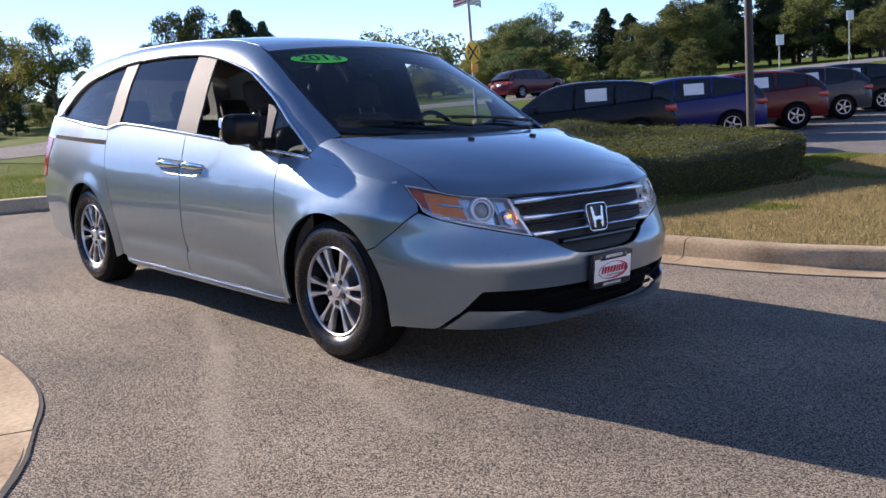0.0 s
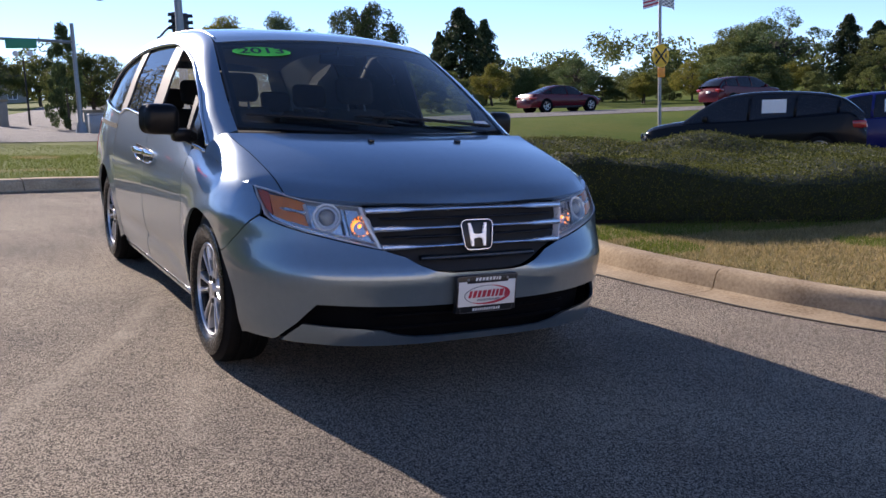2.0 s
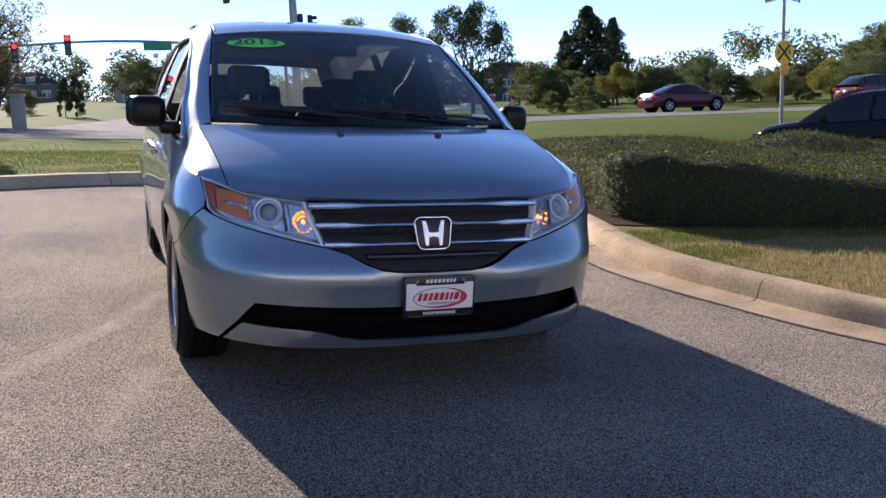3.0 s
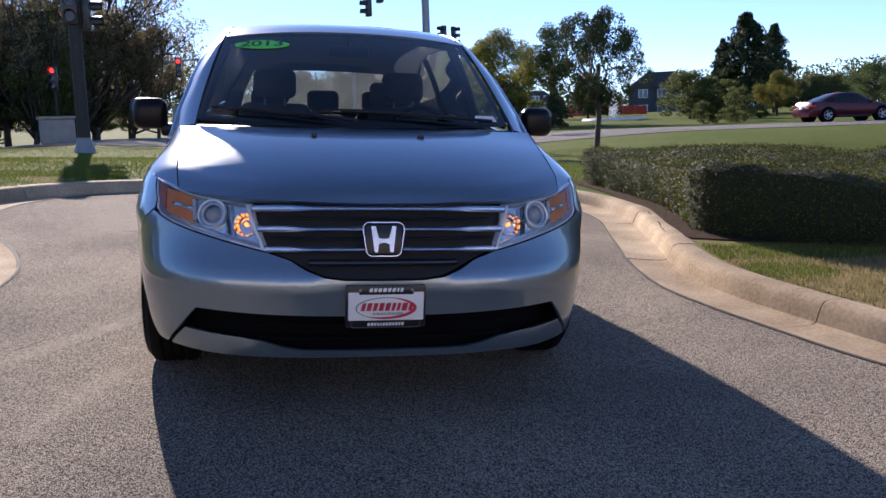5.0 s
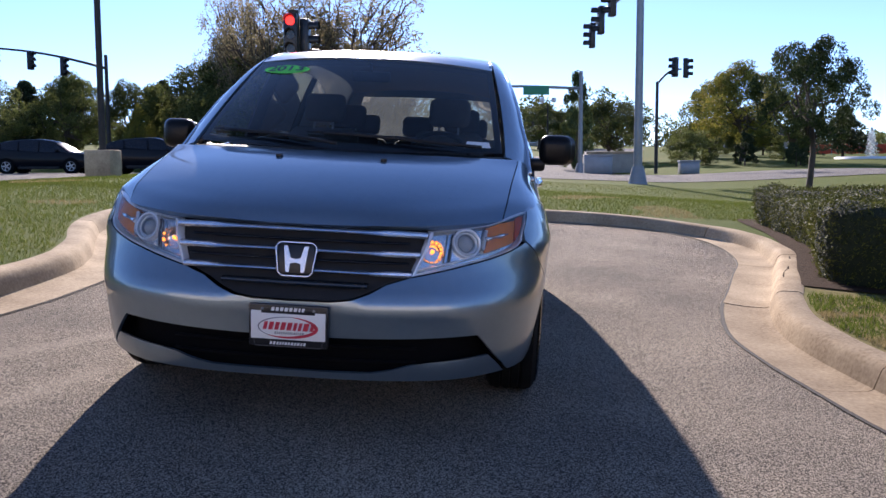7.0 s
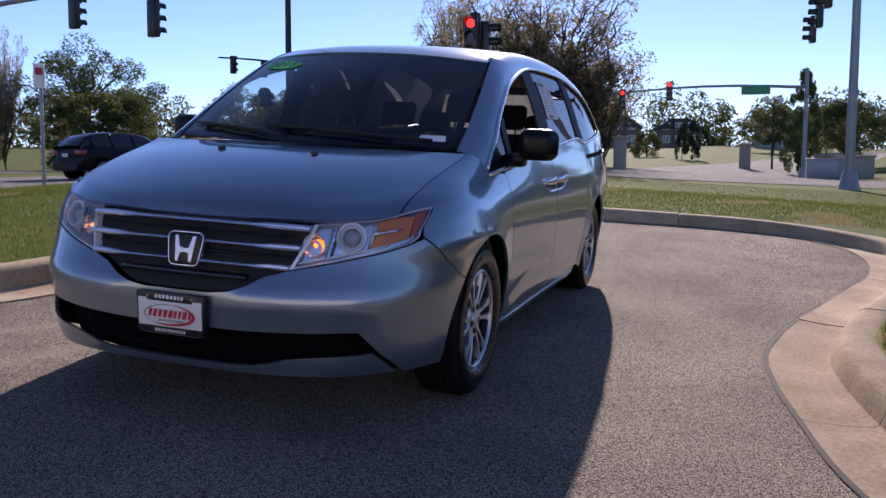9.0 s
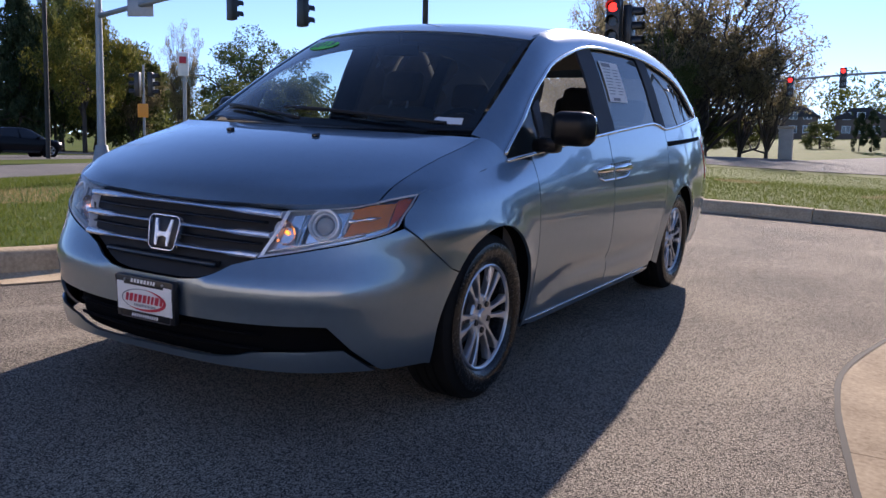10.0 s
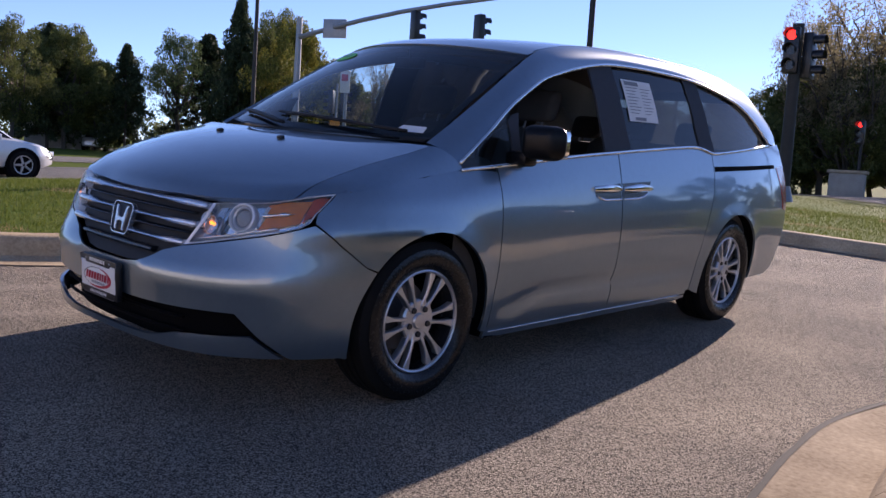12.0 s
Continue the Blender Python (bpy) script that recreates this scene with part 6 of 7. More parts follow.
arm(t, (4.6, 47.0, 5.45), (-6.0, 46.8, 5.3), 0.09, 0.05)
signal_head(-5.2, 46.7, 5.0, 0, True)
signal_head(-2.6, 46.7, 5.4, 0, True)
panel_sign(t, 2.0, 46.75, 5.35, 1.5, 0.5, 0, "signgreen", "street_name_sign", "green street sign with an unreadable name")
t = pole_thing("signal_mast", "grey signal mast on the median with a box sign", "signal mast", -26.5, 19.15, 6.45, 0.17, 0.12, "steel", (0.4, 0.7, "cone"))
arm(t, (-26.5, 19.15, 6.15), (-11.0, 15.75, 6.0), 0.1, 0.05)
signal_head(-17.9, 17.3, 5.75, 165)
signal_head(-14.45, 16.6, 5.25, 165)
panel_sign(t, -23.4, 18.45, 6.2, 0.98, 0.72, 25, "steel", "back_of_sign", "plain grey back of a sign")
t = pole_thing("signal_post", "thick dark signal post near the lawn", "signal post", -4.7, 16.6, 4.1, 0.15, 0.13, "pole", (0.28, 0.35, "cone"))
signal_head(-4.75, 16.45, 4.25, 8, True)
signal_head(-4.45, 16.75, 4.15, 90)
t = pole_thing("lamp_post", "tall dark lamp post on a square concrete base", "lamp post", -8.3, 13.45, 9.5, 0.075, 0.06, "pole", (0.3, 0.62, "box"))
t = pole_thing("lamp_post", "tall brown-grey lamp post at the car park edge", "lamp post", 14.3, 4.3, 8.5, 0.085, 0.075, "pole", (0.3, 0.3, "box"))
t = pole_thing("lamp_post", "tall thin dark lamp post beyond the street", "lamp post", -34.4, 22.6, 13.5, 0.11, 0.09, "pole")
t = pole_thing("signal_mast", "dark signal mast at the far corner", "signal mast", -23.6, 46.3, 7.0, 0.14, 0.1, "pole")
arm(t, (-23.6, 46.3, 6.9), (-28.6, 41.4, 7.6), 0.08, 0.05, "pole")
for x, y, z in ((-27.9, 41.9, 7.2), (-26.5, 43.1, 7.05), (-25.2, 44.3, 6.8)):
    signal_head(x, y, z, 60)
t = pole_thing("signal_post", "slim signal post with twin heads and an orange notice", "signal post", -28.5, 23.1, 4.2, 0.06, 0.05, "steel", (0.22, 0.4, "cone"))
signal_head(-28.75, 23.0, 3.9, -60)
signal_head(-28.25, 23.3, 3.9, 120)
panel_sign(t, -28.45, 23.0, 2.75, 0.45, 0.6, 40, "orange", "notice", "orange notice panel")
t = pole_thing("street_sign", "grey post with a small white and red sign", "street sign", -10.3, 7.8, 2.15, 0.035, 0.035, "steel")
panel_sign(t, -10.27, 7.74, 2.6, 0.2, 0.44, 38, "white", "sign_panel", "white prohibition sign")
p = panel_sign(t, -10.255, 7.715, 2.68, 0.13, 0.13, 38, "crimson", "red_mark")
t = pole_thing("signal_post", "signal post with a short bracket and twin heads", "signal post", 8.5, 44.0, 5.0, 0.1, 0.08, "pole")
arm(t, (8.5, 44.0, 5.4), (9.8, 44.2, 6.2), 0.06, 0.05, "pole")
signal_head(9.45, 44.1, 6.3, -60)
signal_head(10.05, 44.2, 6.25, 60)
t = pole_thing("signal_post", "low signal post under the trees showing red", "signal post", -10.0, 38.5, 3.6, 0.07, 0.06, "pole")
signal_head(-10.0, 38.3, 4.0, -5, True)
t = pole_thing("crossing_sign", "grey post with a round yellow crossing sign and flags", "street sign", 18.2, 16.2, 4.5, 0.055, 0.05, "steel", (0.12, 0.25, "box"))
bm = bmesh.new()
cyl(bm, (0, 0, 0), (0, 0.02, 0), 0.36, 0.36, 36)
disc = part("sign_disc", bm, M["yellow"], t, "round yellow sign with a black cross", smooth=False)
disc.matrix_basis = Matrix.Translation((-0.03, -0.09, 2.6 - lawn_z(18.2, 16.2))) @ pose(0, 0, 0, 0, 0, 3)
for a0 in (45, -45):
    bm = box(bmesh.new(), -0.33, 0.33, -0.008, -0.002, -0.032, 0.032)
    bmesh.ops.rotate(bm, verts=bm.verts[:], cent=(0, 0, 0), matrix=Matrix.Rotation(radians(a0), 3, "Y"))
    part("cross_bar", bm, M["black"], disc)
for x in (-0.22, 0.22):
    letter = bpy.data.curves.new("letter", "FONT")
    letter.body, letter.size, letter.align_x, letter.align_y, letter.offset = "R", 0.17, "CENTER", "CENTER", 0.004
    tmp = new("letter_text", letter)
    me = bpy.data.meshes.new_from_object(tmp.evaluated_get(bpy.context.evaluated_depsgraph_get()))
    bpy.data.objects.remove(tmp)
    for v in me.vertices:
        v.co = Vector((x + v.co.x, -0.006, v.co.y))
    part("letter", me, M["black"], disc)
panel_sign(t, 18.18, 16.1, 2.08, 0.3, 0.3, 3, "orange", "lower_panel", "orange panel below")
for s, mt in ((-1, "crimson"), (1, "ink")):
    bm = bmesh.new()
    rows = [[bm.verts.new((s * (0.06 + 0.085 * k), 0.05 * math.sin(k * 1.1), 4.5 - 0.055 * j - 0.02 * k)) for k in range(8)] for j in range(9)]
    for j in range(8):
        for k in range(7):
            f = bm.faces.new((rows[j][k], rows[j][k + 1], rows[j + 1][k + 1], rows[j + 1][k]))
            f.material_index = (j % 2) if s < 0 else (k + j) % 2
    me = mesh_of("flag", bm)
    me.materials.append(M[mt])
    me.materials.append(M["white"])
    part("flag", me, M[mt], t, "red and white striped flag" if s < 0 else "dark and white chequered flag")
for x, y, h in ((57.4, 24.7, 2.7), (67.4, 24.0, 4.2)):
    t = pole_thing("street_sign", "grey post with a plain white sign panel", "street sign", x, y, h, 0.05, 0.05, "steel")
    panel_sign(t, x - 0.05, y - 0.08, lawn_z(x, y) + h - 0.3, 0.6, 0.7, -35, "white")
t = pole_thing("street_lamp", "twin-globe dark street lamp by the side road", "street lamp", 3.2, 62.0, 4.6, 0.08, 0.05, "pole")
for s in (-1, 1):
    bm = bmesh.new()
    tube(bm, [(0, 0, 4.2), (s * 0.35, 0, 4.3), (s * 0.45, 0, 4.6)], 0.03, 6)
    part("bracket", bm, M["pole"], t)
    bm = bmesh.new()
    bmesh.ops.create_uvsphere(bm, u_segments=14, v_segments=10, radius=0.2, matrix=Matrix.Translation((s * 0.45, 0, 4.85)))
    part("globe", bm, M["white"], t)

# entrance walls, cabinets
M["stone"] = surf("pale_stone", (0.4, 0.36, 0.3), (0.28, 0.25, 0.21), 3, 0.9, bump=0.01, bscale=20)
for x, y, w, h, yaw in ((-9.3, 35.0, 1.4, 1.0, 10), (-5.4, 47.5, 0.7, 1.7, 0), (1.4, 60.0, 0.75, 1.6, 0), (7.0, 51.5, 3.2, 1.2, -8), (-71.7, 29.1, 4.5, 3.0, 60)):
    t = thing("entrance_wall", "low pale stone entrance wall with a cap", "wall", Matrix.Translation((x, y, lawn_z(x, y))) @ pose(0, 0, 0, 0, 0, yaw))
    part("masonry", box(bmesh.new(), -w / 2, w / 2, -0.25, 0.25, -0.4, h, 0.03), M["stone"], t)
    part("cap_stone", box(bmesh.new(), -w / 2 - 0.08, w / 2 + 0.08, -0.33, 0.33, h, h + 0.14, 0.03), M["concrete"], t)
for x, y, w in ((5.3, 43.5, 1.5), (9.2, 38.3, 0.9)):
    t = thing("utility_cabinet", "pale grey utility cabinet on the verge", "cabinet", Matrix.Translation((x, y, lawn_z(x, y))))
    part("housing", box(bmesh.new(), -w / 2, w / 2, -0.35, 0.35, 0, w * 0.65, 0.03), M["steel"], t)
    part("lid", box(bmesh.new(), -w / 2 - 0.04, w / 2 + 0.04, -0.4, 0.4, w * 0.65, w * 0.65 + 0.08, 0.02), M["steel"], t)
# fountain
M["foam"] = surf("white_water", (0.85, 0.87, 0.88), (0.7, 0.74, 0.76), 8, 0.5)
t = thing("fountain", "white fountain jet rising from a pond", "fountain", Matrix.Translation((30.4, 71.6, lawn_z(30.4, 71.6))))
rf = np.random.default_rng(9)
a0, z0 = rf.uniform(0, 2 * np.pi, 900), rf.uniform(0, 1, 900)
rr = (1 - z0) ** 0.6 * 0.55 * rf.uniform(0, 1, 900) + 0.04
jet = leaf_cloud(np.column_stack([rr * np.cos(a0), rr * np.sin(a0), z0 * 2.6]), np.full(900, 0.05), 1, 0.09, rf)
part("jet", jet, M["foam"], t)
bm = bmesh.new()
lathe(bm, [(2.2, 0.0), (2.4, 0.2), (2.7, 0.2), (2.9, 0.0)], 30, pose(0, 0, 0, 0, -90, 0))
part("basin", bm, M["foam"], t)

# orange safety netting on the building site
M["netting"] = surf("orange_netting", (0.75, 0.1, 0.04), (0.6, 0.07, 0.03), 6, 0.8)
t = thing("safety_fence", "long orange-red plastic safety fence on thin posts", "fence", Matrix.Translation((39.0, 97.5, lawn_z(39.0, 97.5))))
for k in range(9):
    part("post", cyl(bmesh.new(), (-6 + k * 1.5, 0, -0.3), (-6 + k * 1.5, 0, 1.3), 0.04, n=8), M["steel"], t)
bm = bmesh.new()
rows = [[bm.verts.new((-6 + k * 0.5, 0.04 + 0.03 * math.sin(k * 2.1), z - 0.08 * abs(math.sin(k * math.pi / 3)))) for k in range(25)] for z in (0.15, 1.2)]
for k in range(24):
    bm.faces.new((rows[0][k], rows[0][k + 1], rows[1][k + 1], rows[1][k]))
part("netting", bm, M["netting"], t)


# ---- houses ----
M["slate"] = surf("dark_slate_siding", (0.05, 0.055, 0.065), (0.07, 0.075, 0.085), 2, 0.8)
M["beigewall"] = surf("beige_siding", (0.34, 0.3, 0.25), (0.3, 0.27, 0.22), 2, 0.8)
M["brick"] = surf("brown_brick", (0.22, 0.15, 0.11), (0.16, 0.11, 0.085), 4, 0.9)
M["roof"] = surf("dark_shingle", (0.045, 0.04, 0.04), (0.07, 0.06, 0.055), 3, 0.9, bump=0.02)
M["pane"] = surf("house_window_glass", (0.1, 0.12, 0.14), None, 5, 0.1)


def house(x, y, yaw, w, d, h, wall, label, floors=2, lift=0.0):
    t = thing("house", label, "house", Matrix.Translation((x, y, lawn_z(x, y) + lift)) @ pose(0, 0, 0, 0, 0, yaw), "houses behind the street")
    part("wall", box(bmesh.new(), -w / 2, w / 2, -d / 2, d / 2, -2, h), M[wall], t, smooth=False)
    bm = bmesh.new()
    e2, r2 = 0.5, h + w * 0.26
    vs = [bm.verts.new(c) for c in ((-w / 2 - e2, -d / 2 - e2, h), (w / 2 + e2, -d / 2 - e2, h), (w / 2 + e2, d / 2 + e2, h), (-w / 2 - e2, d / 2 + e2, h), (-w / 5, 0, r2), (w / 5, 0, r2))]
    for q in ((0, 1, 5, 4), (1, 2, 5), (2, 3, 4, 5), (3, 0, 4), (3, 2, 1, 0)):
        bm.faces.new([vs[k] for k in q])
    part("roof", bm, M["roof"], t, smooth=False)
    for gx in (-w * 0.28, w * 0.28):
        bm = bmesh.new()
        vs = [bm.verts.new(c) for c in ((gx - w * 0.2, -d / 2 - 0.8, h - 0.1), (gx + w * 0.2, -d / 2 - 0.8, h - 0.1), (gx, -d / 2 - 0.8, h + w * 0.16), (gx - w * 0.2, 0, h - 0.1), (gx + w * 0.2, 0, h - 0.1), (gx, 0, h + w * 0.16))]
        for q in ((0, 1, 2), (0, 2, 5, 3), (1, 4, 5, 2)):
            bm.faces.new([vs[k] for k in q])
        part("gable", bm, M["roof"], t, smooth=False)
        part("gable_front", box(bmesh.new(), gx - w * 0.16, gx + w * 0.16, -d / 2 - 0.6, -d / 2 + 0.1, -2, h - 0.1), M[wall], t, smooth=False)
    for fl in range(floors):
        for wx in (-w * 0.28, 0, w * 0.28):
            z0 = 0.9 + fl * 2.9
            yy = -d / 2 - (0.62 if wx else 0.02)
            win = part("window", box(bmesh.new(), wx - 0.85, wx + 0.85, yy - 0.06, yy + 0.1, z0, z0 + 1.6), M["white"], t, smooth=False)
            for k in (-1, 1):
                part("pane", box(bmesh.new(), wx + k * 0.4 - 0.33, wx + k * 0.4 + 0.33, yy - 0.09, yy, z0 + 0.12, z0 + 1.48), M["pane"], win, smooth=False)


house(74.5, 158.0, -22, 12.5, 10, 5.6, "slate", "dark grey two-storey house with white window frames", lift=-1.2)
house(92.0, 155.0, -25, 9, 9, 3.4, "slate", "low grey wing house with white window frames", 1, lift=-1.5)
house(52.0, 168.0, -15, 9, 9, 4.2, "beigewall", "beige house behind the trees", lift=-2.0)
house(7.0, 184.0, -3, 10.5, 9, 4.6, "beigewall", "beige house at the end of the side road", lift=-0.4)
house(-28.0, 203.0, 8, 10, 8, 4.4, "brick", "brown brick house with gabled roof", lift=0.2)
house(-15.0, 208.0, 5, 10, 8, 4.0, "brick", "brown brick house with gabled roof", lift=0.0)
house(36.0, 150.0, -12, 9, 8, 3.2, "beigewall", "low beige house behind the trees", 1, lift=-1.0)


# ---- other vehicles ----
def paint(name, c, c2=None):
    return surf(name, c, c2, 20, 0.35, metal=0.5, coat=0.6)


CARP = dict(black=surf("black_car_paint", (0.007, 0.008, 0.011), None, 20, 0.2, spec=0.15), blue=surf("deep_blue_car_paint", (0.008, 0.013, 0.12), None, 20, 0.25, spec=0.35), red=surf("red_car_paint", (0.12, 0.008, 0.008), None, 20, 0.25, spec=0.35),
            grey=surf("dark_grey_car_paint", (0.05, 0.052, 0.055), None, 20, 0.25, spec=0.35), white=paint("white_car_paint", (0.75, 0.76, 0.77)), maroon=surf("maroon_car_paint", (0.1, 0.006, 0.012), None, 20, 0.25, spec=0.35), silver=paint("silver_car_paint", (0.4, 0.41, 0.42)))
SHAPES = {   # (share of length from the nose, roof height share or 0, bonnet and belt height share)
    "suv": (1.66, 1.9, [(0.0, 0.4), (0.03, 0.52), (0.1, 0.585), (0.24, 0.63), (0.5, 0.655), (0.8, 0.7), (0.95, 0.7), (1.0, 0.5)], [(0.2, 0.62), (0.3, 0.82), (0.38, 0.94), (0.48, 0.99), (0.6, 1.0), (0.76, 0.975), (0.87, 0.92), (0.93, 0.84), (0.985, 0.69)]),
    "sedan": (1.45, 1.82, [(0.0, 0.4), (0.03, 0.5), (0.1, 0.58), (0.27, 0.66), (0.5, 0.68), (0.8, 0.71), (0.97, 0.68), (1.0, 0.48)], [(0.26, 0.65), (0.4, 0.94), (0.5, 1.0), (0.62, 0.99), (0.76, 0.86), (0.88, 0.71)]),
    "hatch": (1.48, 1.78, [(0.0, 0.4), (0.03, 0.52), (0.1, 0.59), (0.24, 0.66), (0.5, 0.69), (0.8, 0.73), (0.97, 0.68), (1.0, 0.48)], [(0.22, 0.65), (0.38, 0.95), (0.5, 1.0), (0.7, 0.97), (0.85, 0.88), (0.97, 0.7)]),
}


def vehicle(x, y, yaw, L, shape, colour, label, paper=False, group="", drop=0.0):
    H, W, belt_line, roof_line = SHAPES[shape]
    t = thing("car", label, "car", Matrix.Translation((x, y, lawn_z(x, y) + 0.03 + drop)) @ pose(0, 0, 0, 0, 0, yaw), group)
    bx, bz = [p[0] for p in belt_line], [p[1] * H for p in belt_line]
    bm, rows = bmesh.new(), []
    for s in np.linspace(0, 1, 30):
        yy, zt = (s - 0.5) * L, hermite(s, bx, bz)
        hw = W / 2 * (1 - 0.28 * max(0, 1 - s / 0.12) ** 2 - 0.2 * max(0, (s - 0.9) / 0.1) ** 2)
        zb = 0.26 + 0.1 * max(0, 1 - s / 0.08)
        rows.append([bm.verts.new((q * hw, yy, z)) for q, z in ((-0.7, zb), (-0.93, zb + 0.03), (-1, zb + 0.2), (-0.995, zb + (zt - zb) * 0.6), (-0.95, zt - 0.07), (-0.85, zt - 0.01), (-0.4, zt + 0.02), (0, zt + 0.025), (0.4, zt + 0.02), (0.85, zt - 0.01), (0.95, zt - 0.07), (0.995, zb + (zt - zb) * 0.6), (1, zb + 0.2), (0.93, zb + 0.03), (0.7, zb))])
    for a2, b2 in zip(rows, rows[1:]):
        for k in range(14):
            bm.faces.new((a2[k], a2[k + 1], b2[k + 1], b2[k]))
        bm.faces.new((a2[14], a2[0], b2[0], b2[14]))
    bm.faces.new(rows[0])
    bm.faces.new(rows[-1][::-1])
    bmesh.ops.recalc_face_normals(bm, faces=bm.faces[:])
    part("body", bm, CARP[colour], t)
    rx, rz = [p[0] for p in roof_line], [p[1] * H for p in roof_line]
    width = lambda z: W / 2 * (0.9 - 0.24 * max(z / H - 0.62, 0) / 0.38)
    glass_m, roof_m = bmesh.new(), bmesh.new()
    prev = None
    for s in np.linspace(rx[0], rx[-1], 24):
        yy, zt, zb = (s - 0.5) * L, hermite(s, rx, rz), hermite(s, bx, bz) - 0.05
        zt = max(zt, zb + 0.03)
        sec = [(-width(zb), zb), (-width(zt) , zt - 0.05), (-width(zt) * 0.9, zt - 0.005), (0, zt + 0.02), (width(zt) * 0.9, zt - 0.005), (width(zt), zt - 0.05), (width(zb), zb)]
        g, r2 = [glass_m.verts.new((a2, yy, z)) for a2, z in sec], [roof_m.verts.new((a2 * 1.004, yy, z + 0.006)) for a2, z in sec]
        if prev:
            for k in range(6):
                glass_m.faces.new((prev[0][k], prev[0][k + 1], g[k + 1], g[k]))
            mid = zt > H * 0.93
            for k in (range(1, 5) if mid else (1, 4)):
                roof_m.faces.new((prev[1][k], prev[1][k + 1], r2[k + 1], r2[k]))
        prev = (g, r2)
    for b3 in (glass_m, roof_m):
        bmesh.ops.recalc_face_normals(b3, faces=b3.faces[:])
        for v in [v for v in b3.verts if not v.link_faces]:
            b3.verts.remove(v)
    part("window_glass", glass_m, M["gloss"], t, "dark window glass")
    part("roof", roof_m, CARP[colour], t)
    for sgn in (-1, 1):
        for s in ((0.5, 0.72) if shape != "suv" else (0.5, 0.7, 0.88)):
            bm = bmesh.new()
            yy, zt, zb = (s - 0.5) * L, hermite(s, rx, rz), hermite(s, bx, bz) - 0.03
            tube(bm, [(sgn * (width(zb) + 0.004), yy, zb), (sgn * (width((zb + zt) / 2) + 0.006), yy + 0.02, (zb + zt) / 2), (sgn * (width(zt) + 0.004), yy + 0.05, zt - 0.05)], 0.035, 6, flat=0.4)
            part("pillar", bm, CARP[colour], t)
        part("headlight", box(bmesh.new(), sgn * 0.5 * W / 2, sgn * 0.86 * W / 2, -L / 2 + 0.02, -L / 2 + 0.3, H * 0.4, H * 0.48, 0.03) if sgn > 0 else box(bmesh.new(), -0.86 * W / 2, -0.5 * W / 2, -L / 2 + 0.02, -L / 2 + 0.3, H * 0.4, H * 0.48, 0.03), M["clear"], t)
        lo, hi = sorted((sgn * 0.55 * W / 2, sgn * 0.945 * W / 2))
        part("tail_light", box(bmesh.new(), lo, hi, L / 2 - 0.3, L / 2 - 0.01, H * 0.5, H * 0.6, 0.03), M["red"], t)
        part("door_mirror", box(bmesh.new(), *sorted((sgn * W * 0.46, sgn * W * 0.56)), -L * 0.2, -L * 0.2 + 0.12, H * 0.62, H * 0.71, 0.03), CARP[colour], t)
        for s in (0.18, 0.81):
            # black disc stands in for the shade of an uncut wheel opening
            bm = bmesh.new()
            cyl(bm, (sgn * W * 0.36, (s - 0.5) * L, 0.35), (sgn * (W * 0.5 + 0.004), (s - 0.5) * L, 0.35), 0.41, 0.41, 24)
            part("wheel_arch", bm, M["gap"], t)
            w = part("wheel", lathe(bmesh.new(), [(0.2, sgn * 0.11), (0.3, sgn * 0.12), (0.34, sgn * 0.09), (0.345, -sgn * 0.1)], 28), M["rubber"], t)
            w.matrix_basis = Matrix.Translation((sgn * (W * 0.5 - 0.1), (s - 0.5) * L, 0.345))
            bm = bmesh.new()
            lathe(bm, [(0.235, sgn * 0.1), (0.225, sgn * 0.125), (0.205, sgn * 0.12)], 28)
            for k in range(5):
                a2 = 2 * math.pi * k / 5
                cyl(bm, (sgn * 0.115, 0.03 * math.cos(a2), 0.03 * math.sin(a2)), (sgn * 0.115, 0.21 * math.cos(a2), 0.21 * math.sin(a2)), 0.032, 0.024, 6)
            bmesh.ops.recalc_face_normals(bm, faces=bm.faces[:])
            part("rim", bm, M["alloy"], w)
    part("rear_plate", box(bmesh.new(), -0.16, 0.16, L / 2 - 0.01, L / 2 + 0.015, H * 0.45, H * 0.53), M["white"], t)
    part("lower_trim", box(bmesh.new(), -W / 2 * 0.96, W / 2 * 0.96, -L * 0.2, L * 0.2, 0.2, 0.33, 0.02), M["trim"], t)
    if paper:
        for sgn in (1,):
            bm = bmesh.new()
            zb, zt = H * 0.72, H * 0.9
            bm.faces.new([bm.verts.new((sgn * (width(z) + 0.012), yy, z)) for yy, z in ((0.12 * L - 0.3, zb), (0.12 * L + 0.22, zb), (0.12 * L + 0.22, zt), (0.12 * L - 0.3, zt))])
            part("window_paper", bm, M["white"], t, "white price sheet on the glass")
    return t


ROW = "parked cars in the row"
vehicle(14.6, 9.2, 217, 4.9, "suv", "black", "black hatchback SUV parked with a price sheet on its window", True, ROW)
vehicle(18.4, 8.8, 217, 4.8, "suv", "blue", "deep blue SUV parked with a price sheet on its window", True, ROW)
vehicle(21.6, 8.6, 217, 4.9, "suv", "red", "dark red SUV parked in the sunlit car park", True, ROW)
vehicle(25.4, 8.8, 217, 4.8, "suv", "grey", "dark grey SUV parked in the sunlit car park", True, ROW)
vehicle(29.2, 9.0, 217, 4.8, "suv", "black", "black SUV at the end of the parked row", True, ROW)
vehicle(38.8, 31.8, 90, 5.2, "suv", "maroon", "dark red SUV on the far street")
vehicle(29.0, 36.2, 90, 4.9, "sedan", "maroon", "dark red sedan on the far street")
vehicle(-19.2, 3.3, 180, 4.5, "hatch", "white", "white hatchback on the side street")
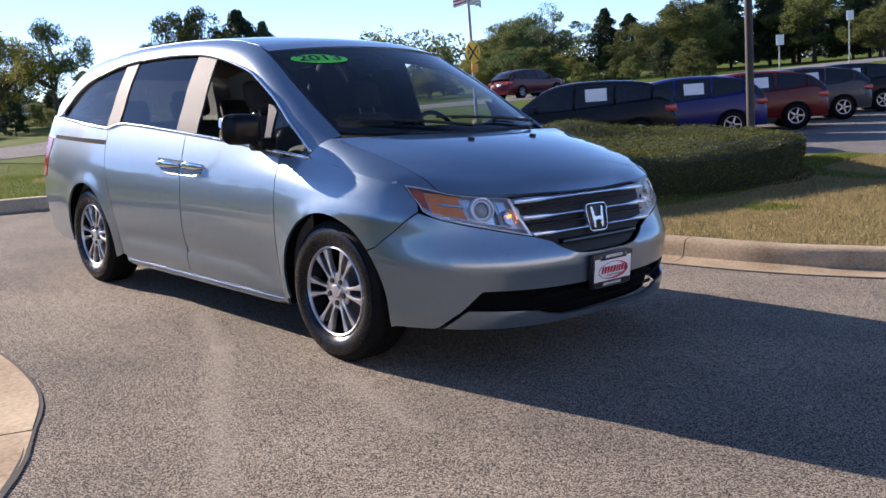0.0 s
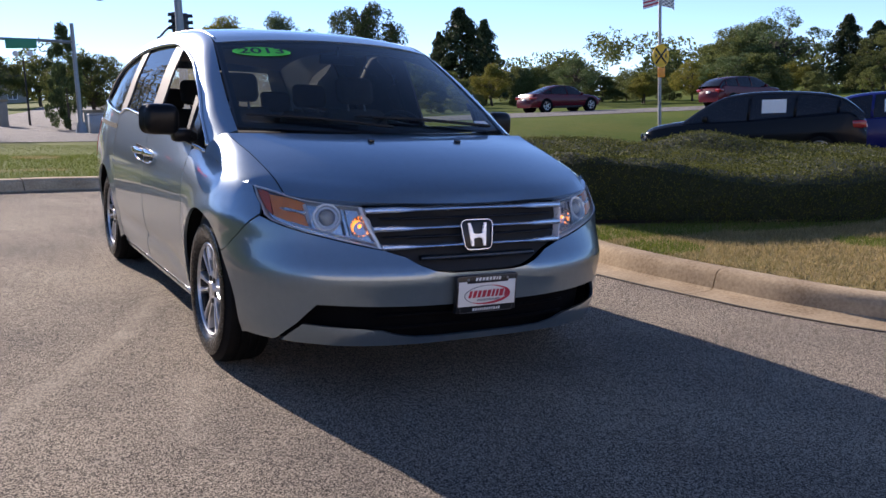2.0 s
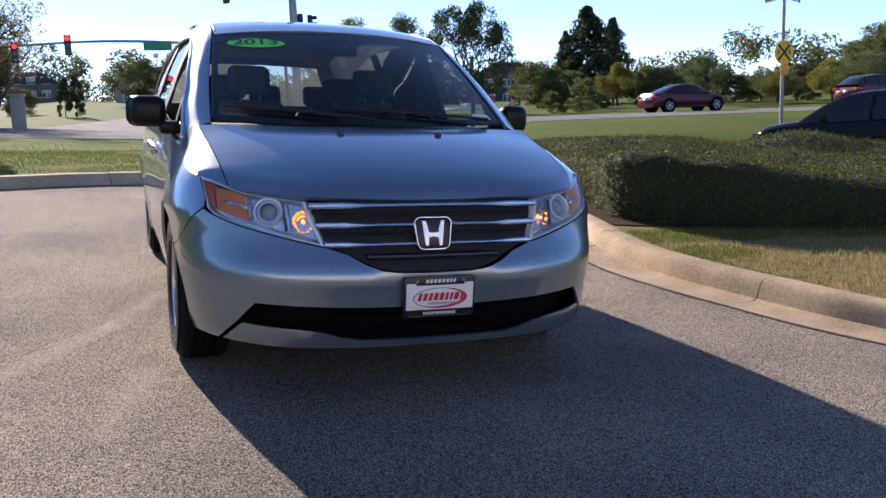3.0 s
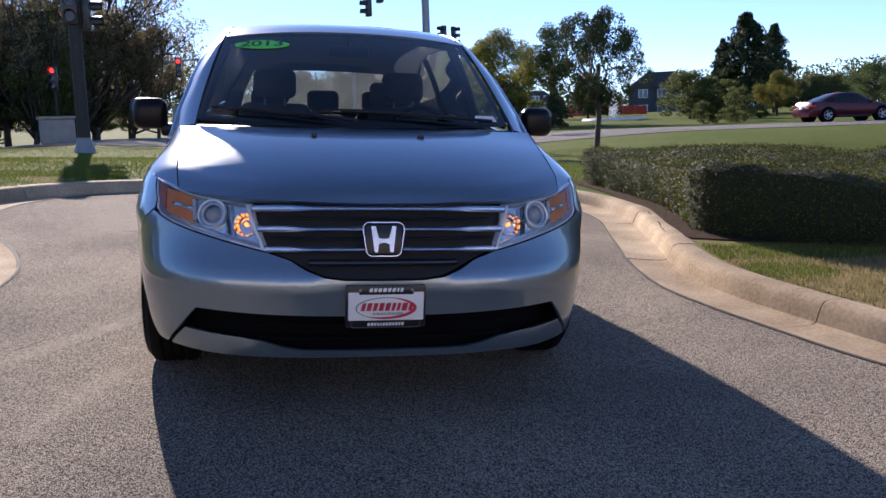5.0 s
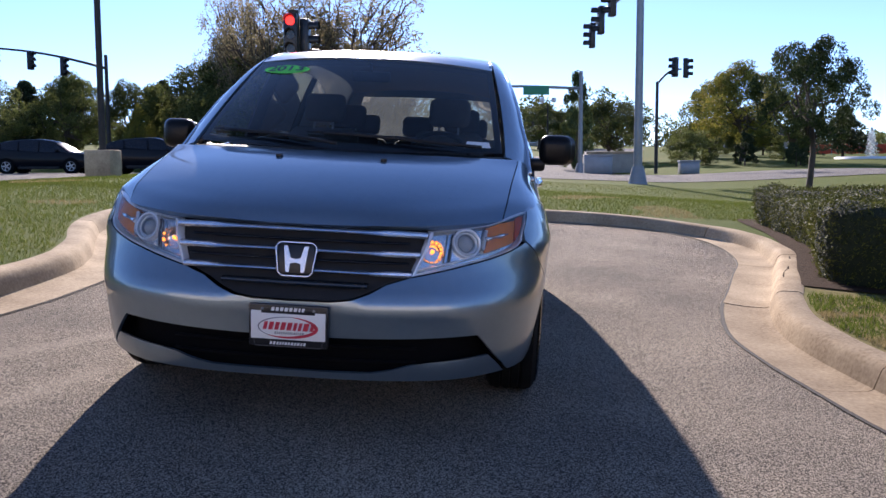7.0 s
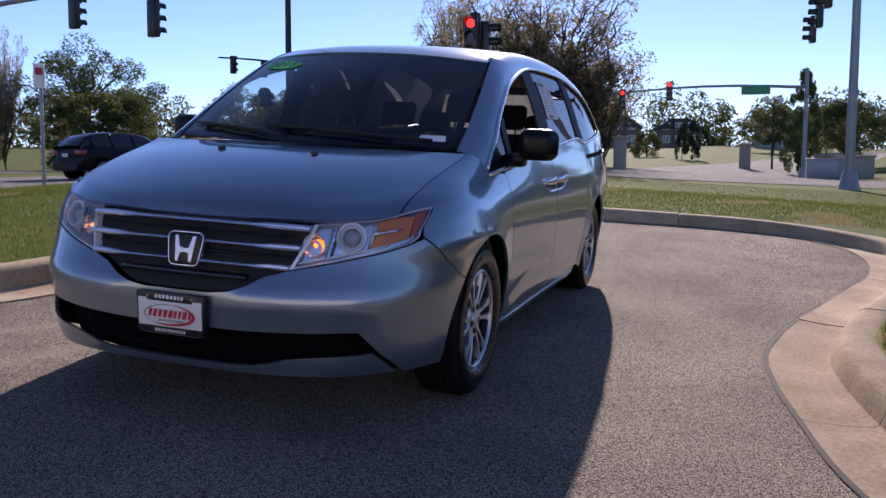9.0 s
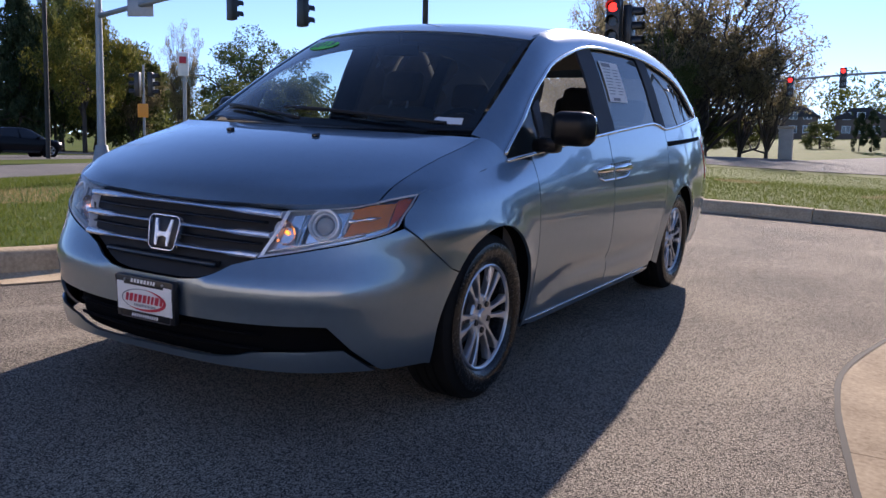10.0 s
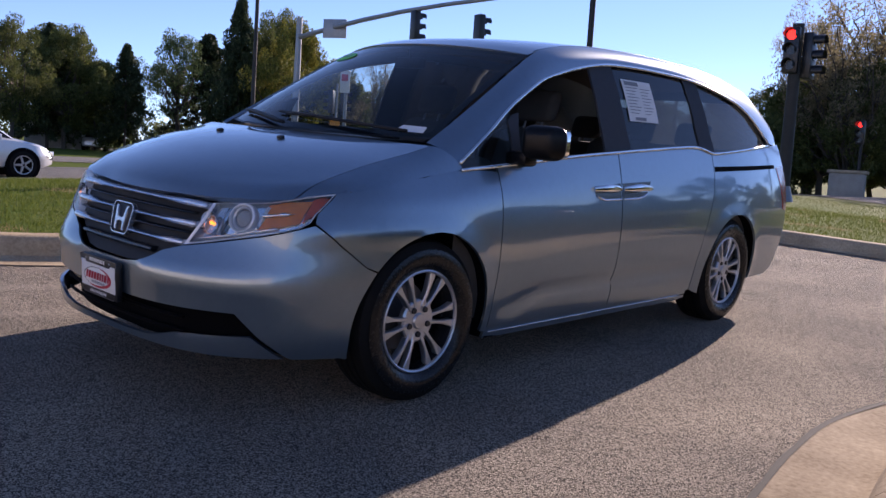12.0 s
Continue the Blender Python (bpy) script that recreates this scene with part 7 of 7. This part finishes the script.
vehicle(-14.6, 31.2, 100, 4.4, "hatch", "black", "black hatchback at the junction")
vehicle(-22.5, 37.0, 95, 5.0, "suv", "black", "black minivan at the junction")
vehicle(-20.5, 22.5, 165, 4.7, "suv", "black", "dark SUV on the side street")
vehicle(-39.0, 24.0, 170, 4.6, "hatch", "black", "black hatchback on the far carriageway")
vehicle(-69.7, 31.8, 60, 5.2, "suv", "white", "white pickup parked under the trees")
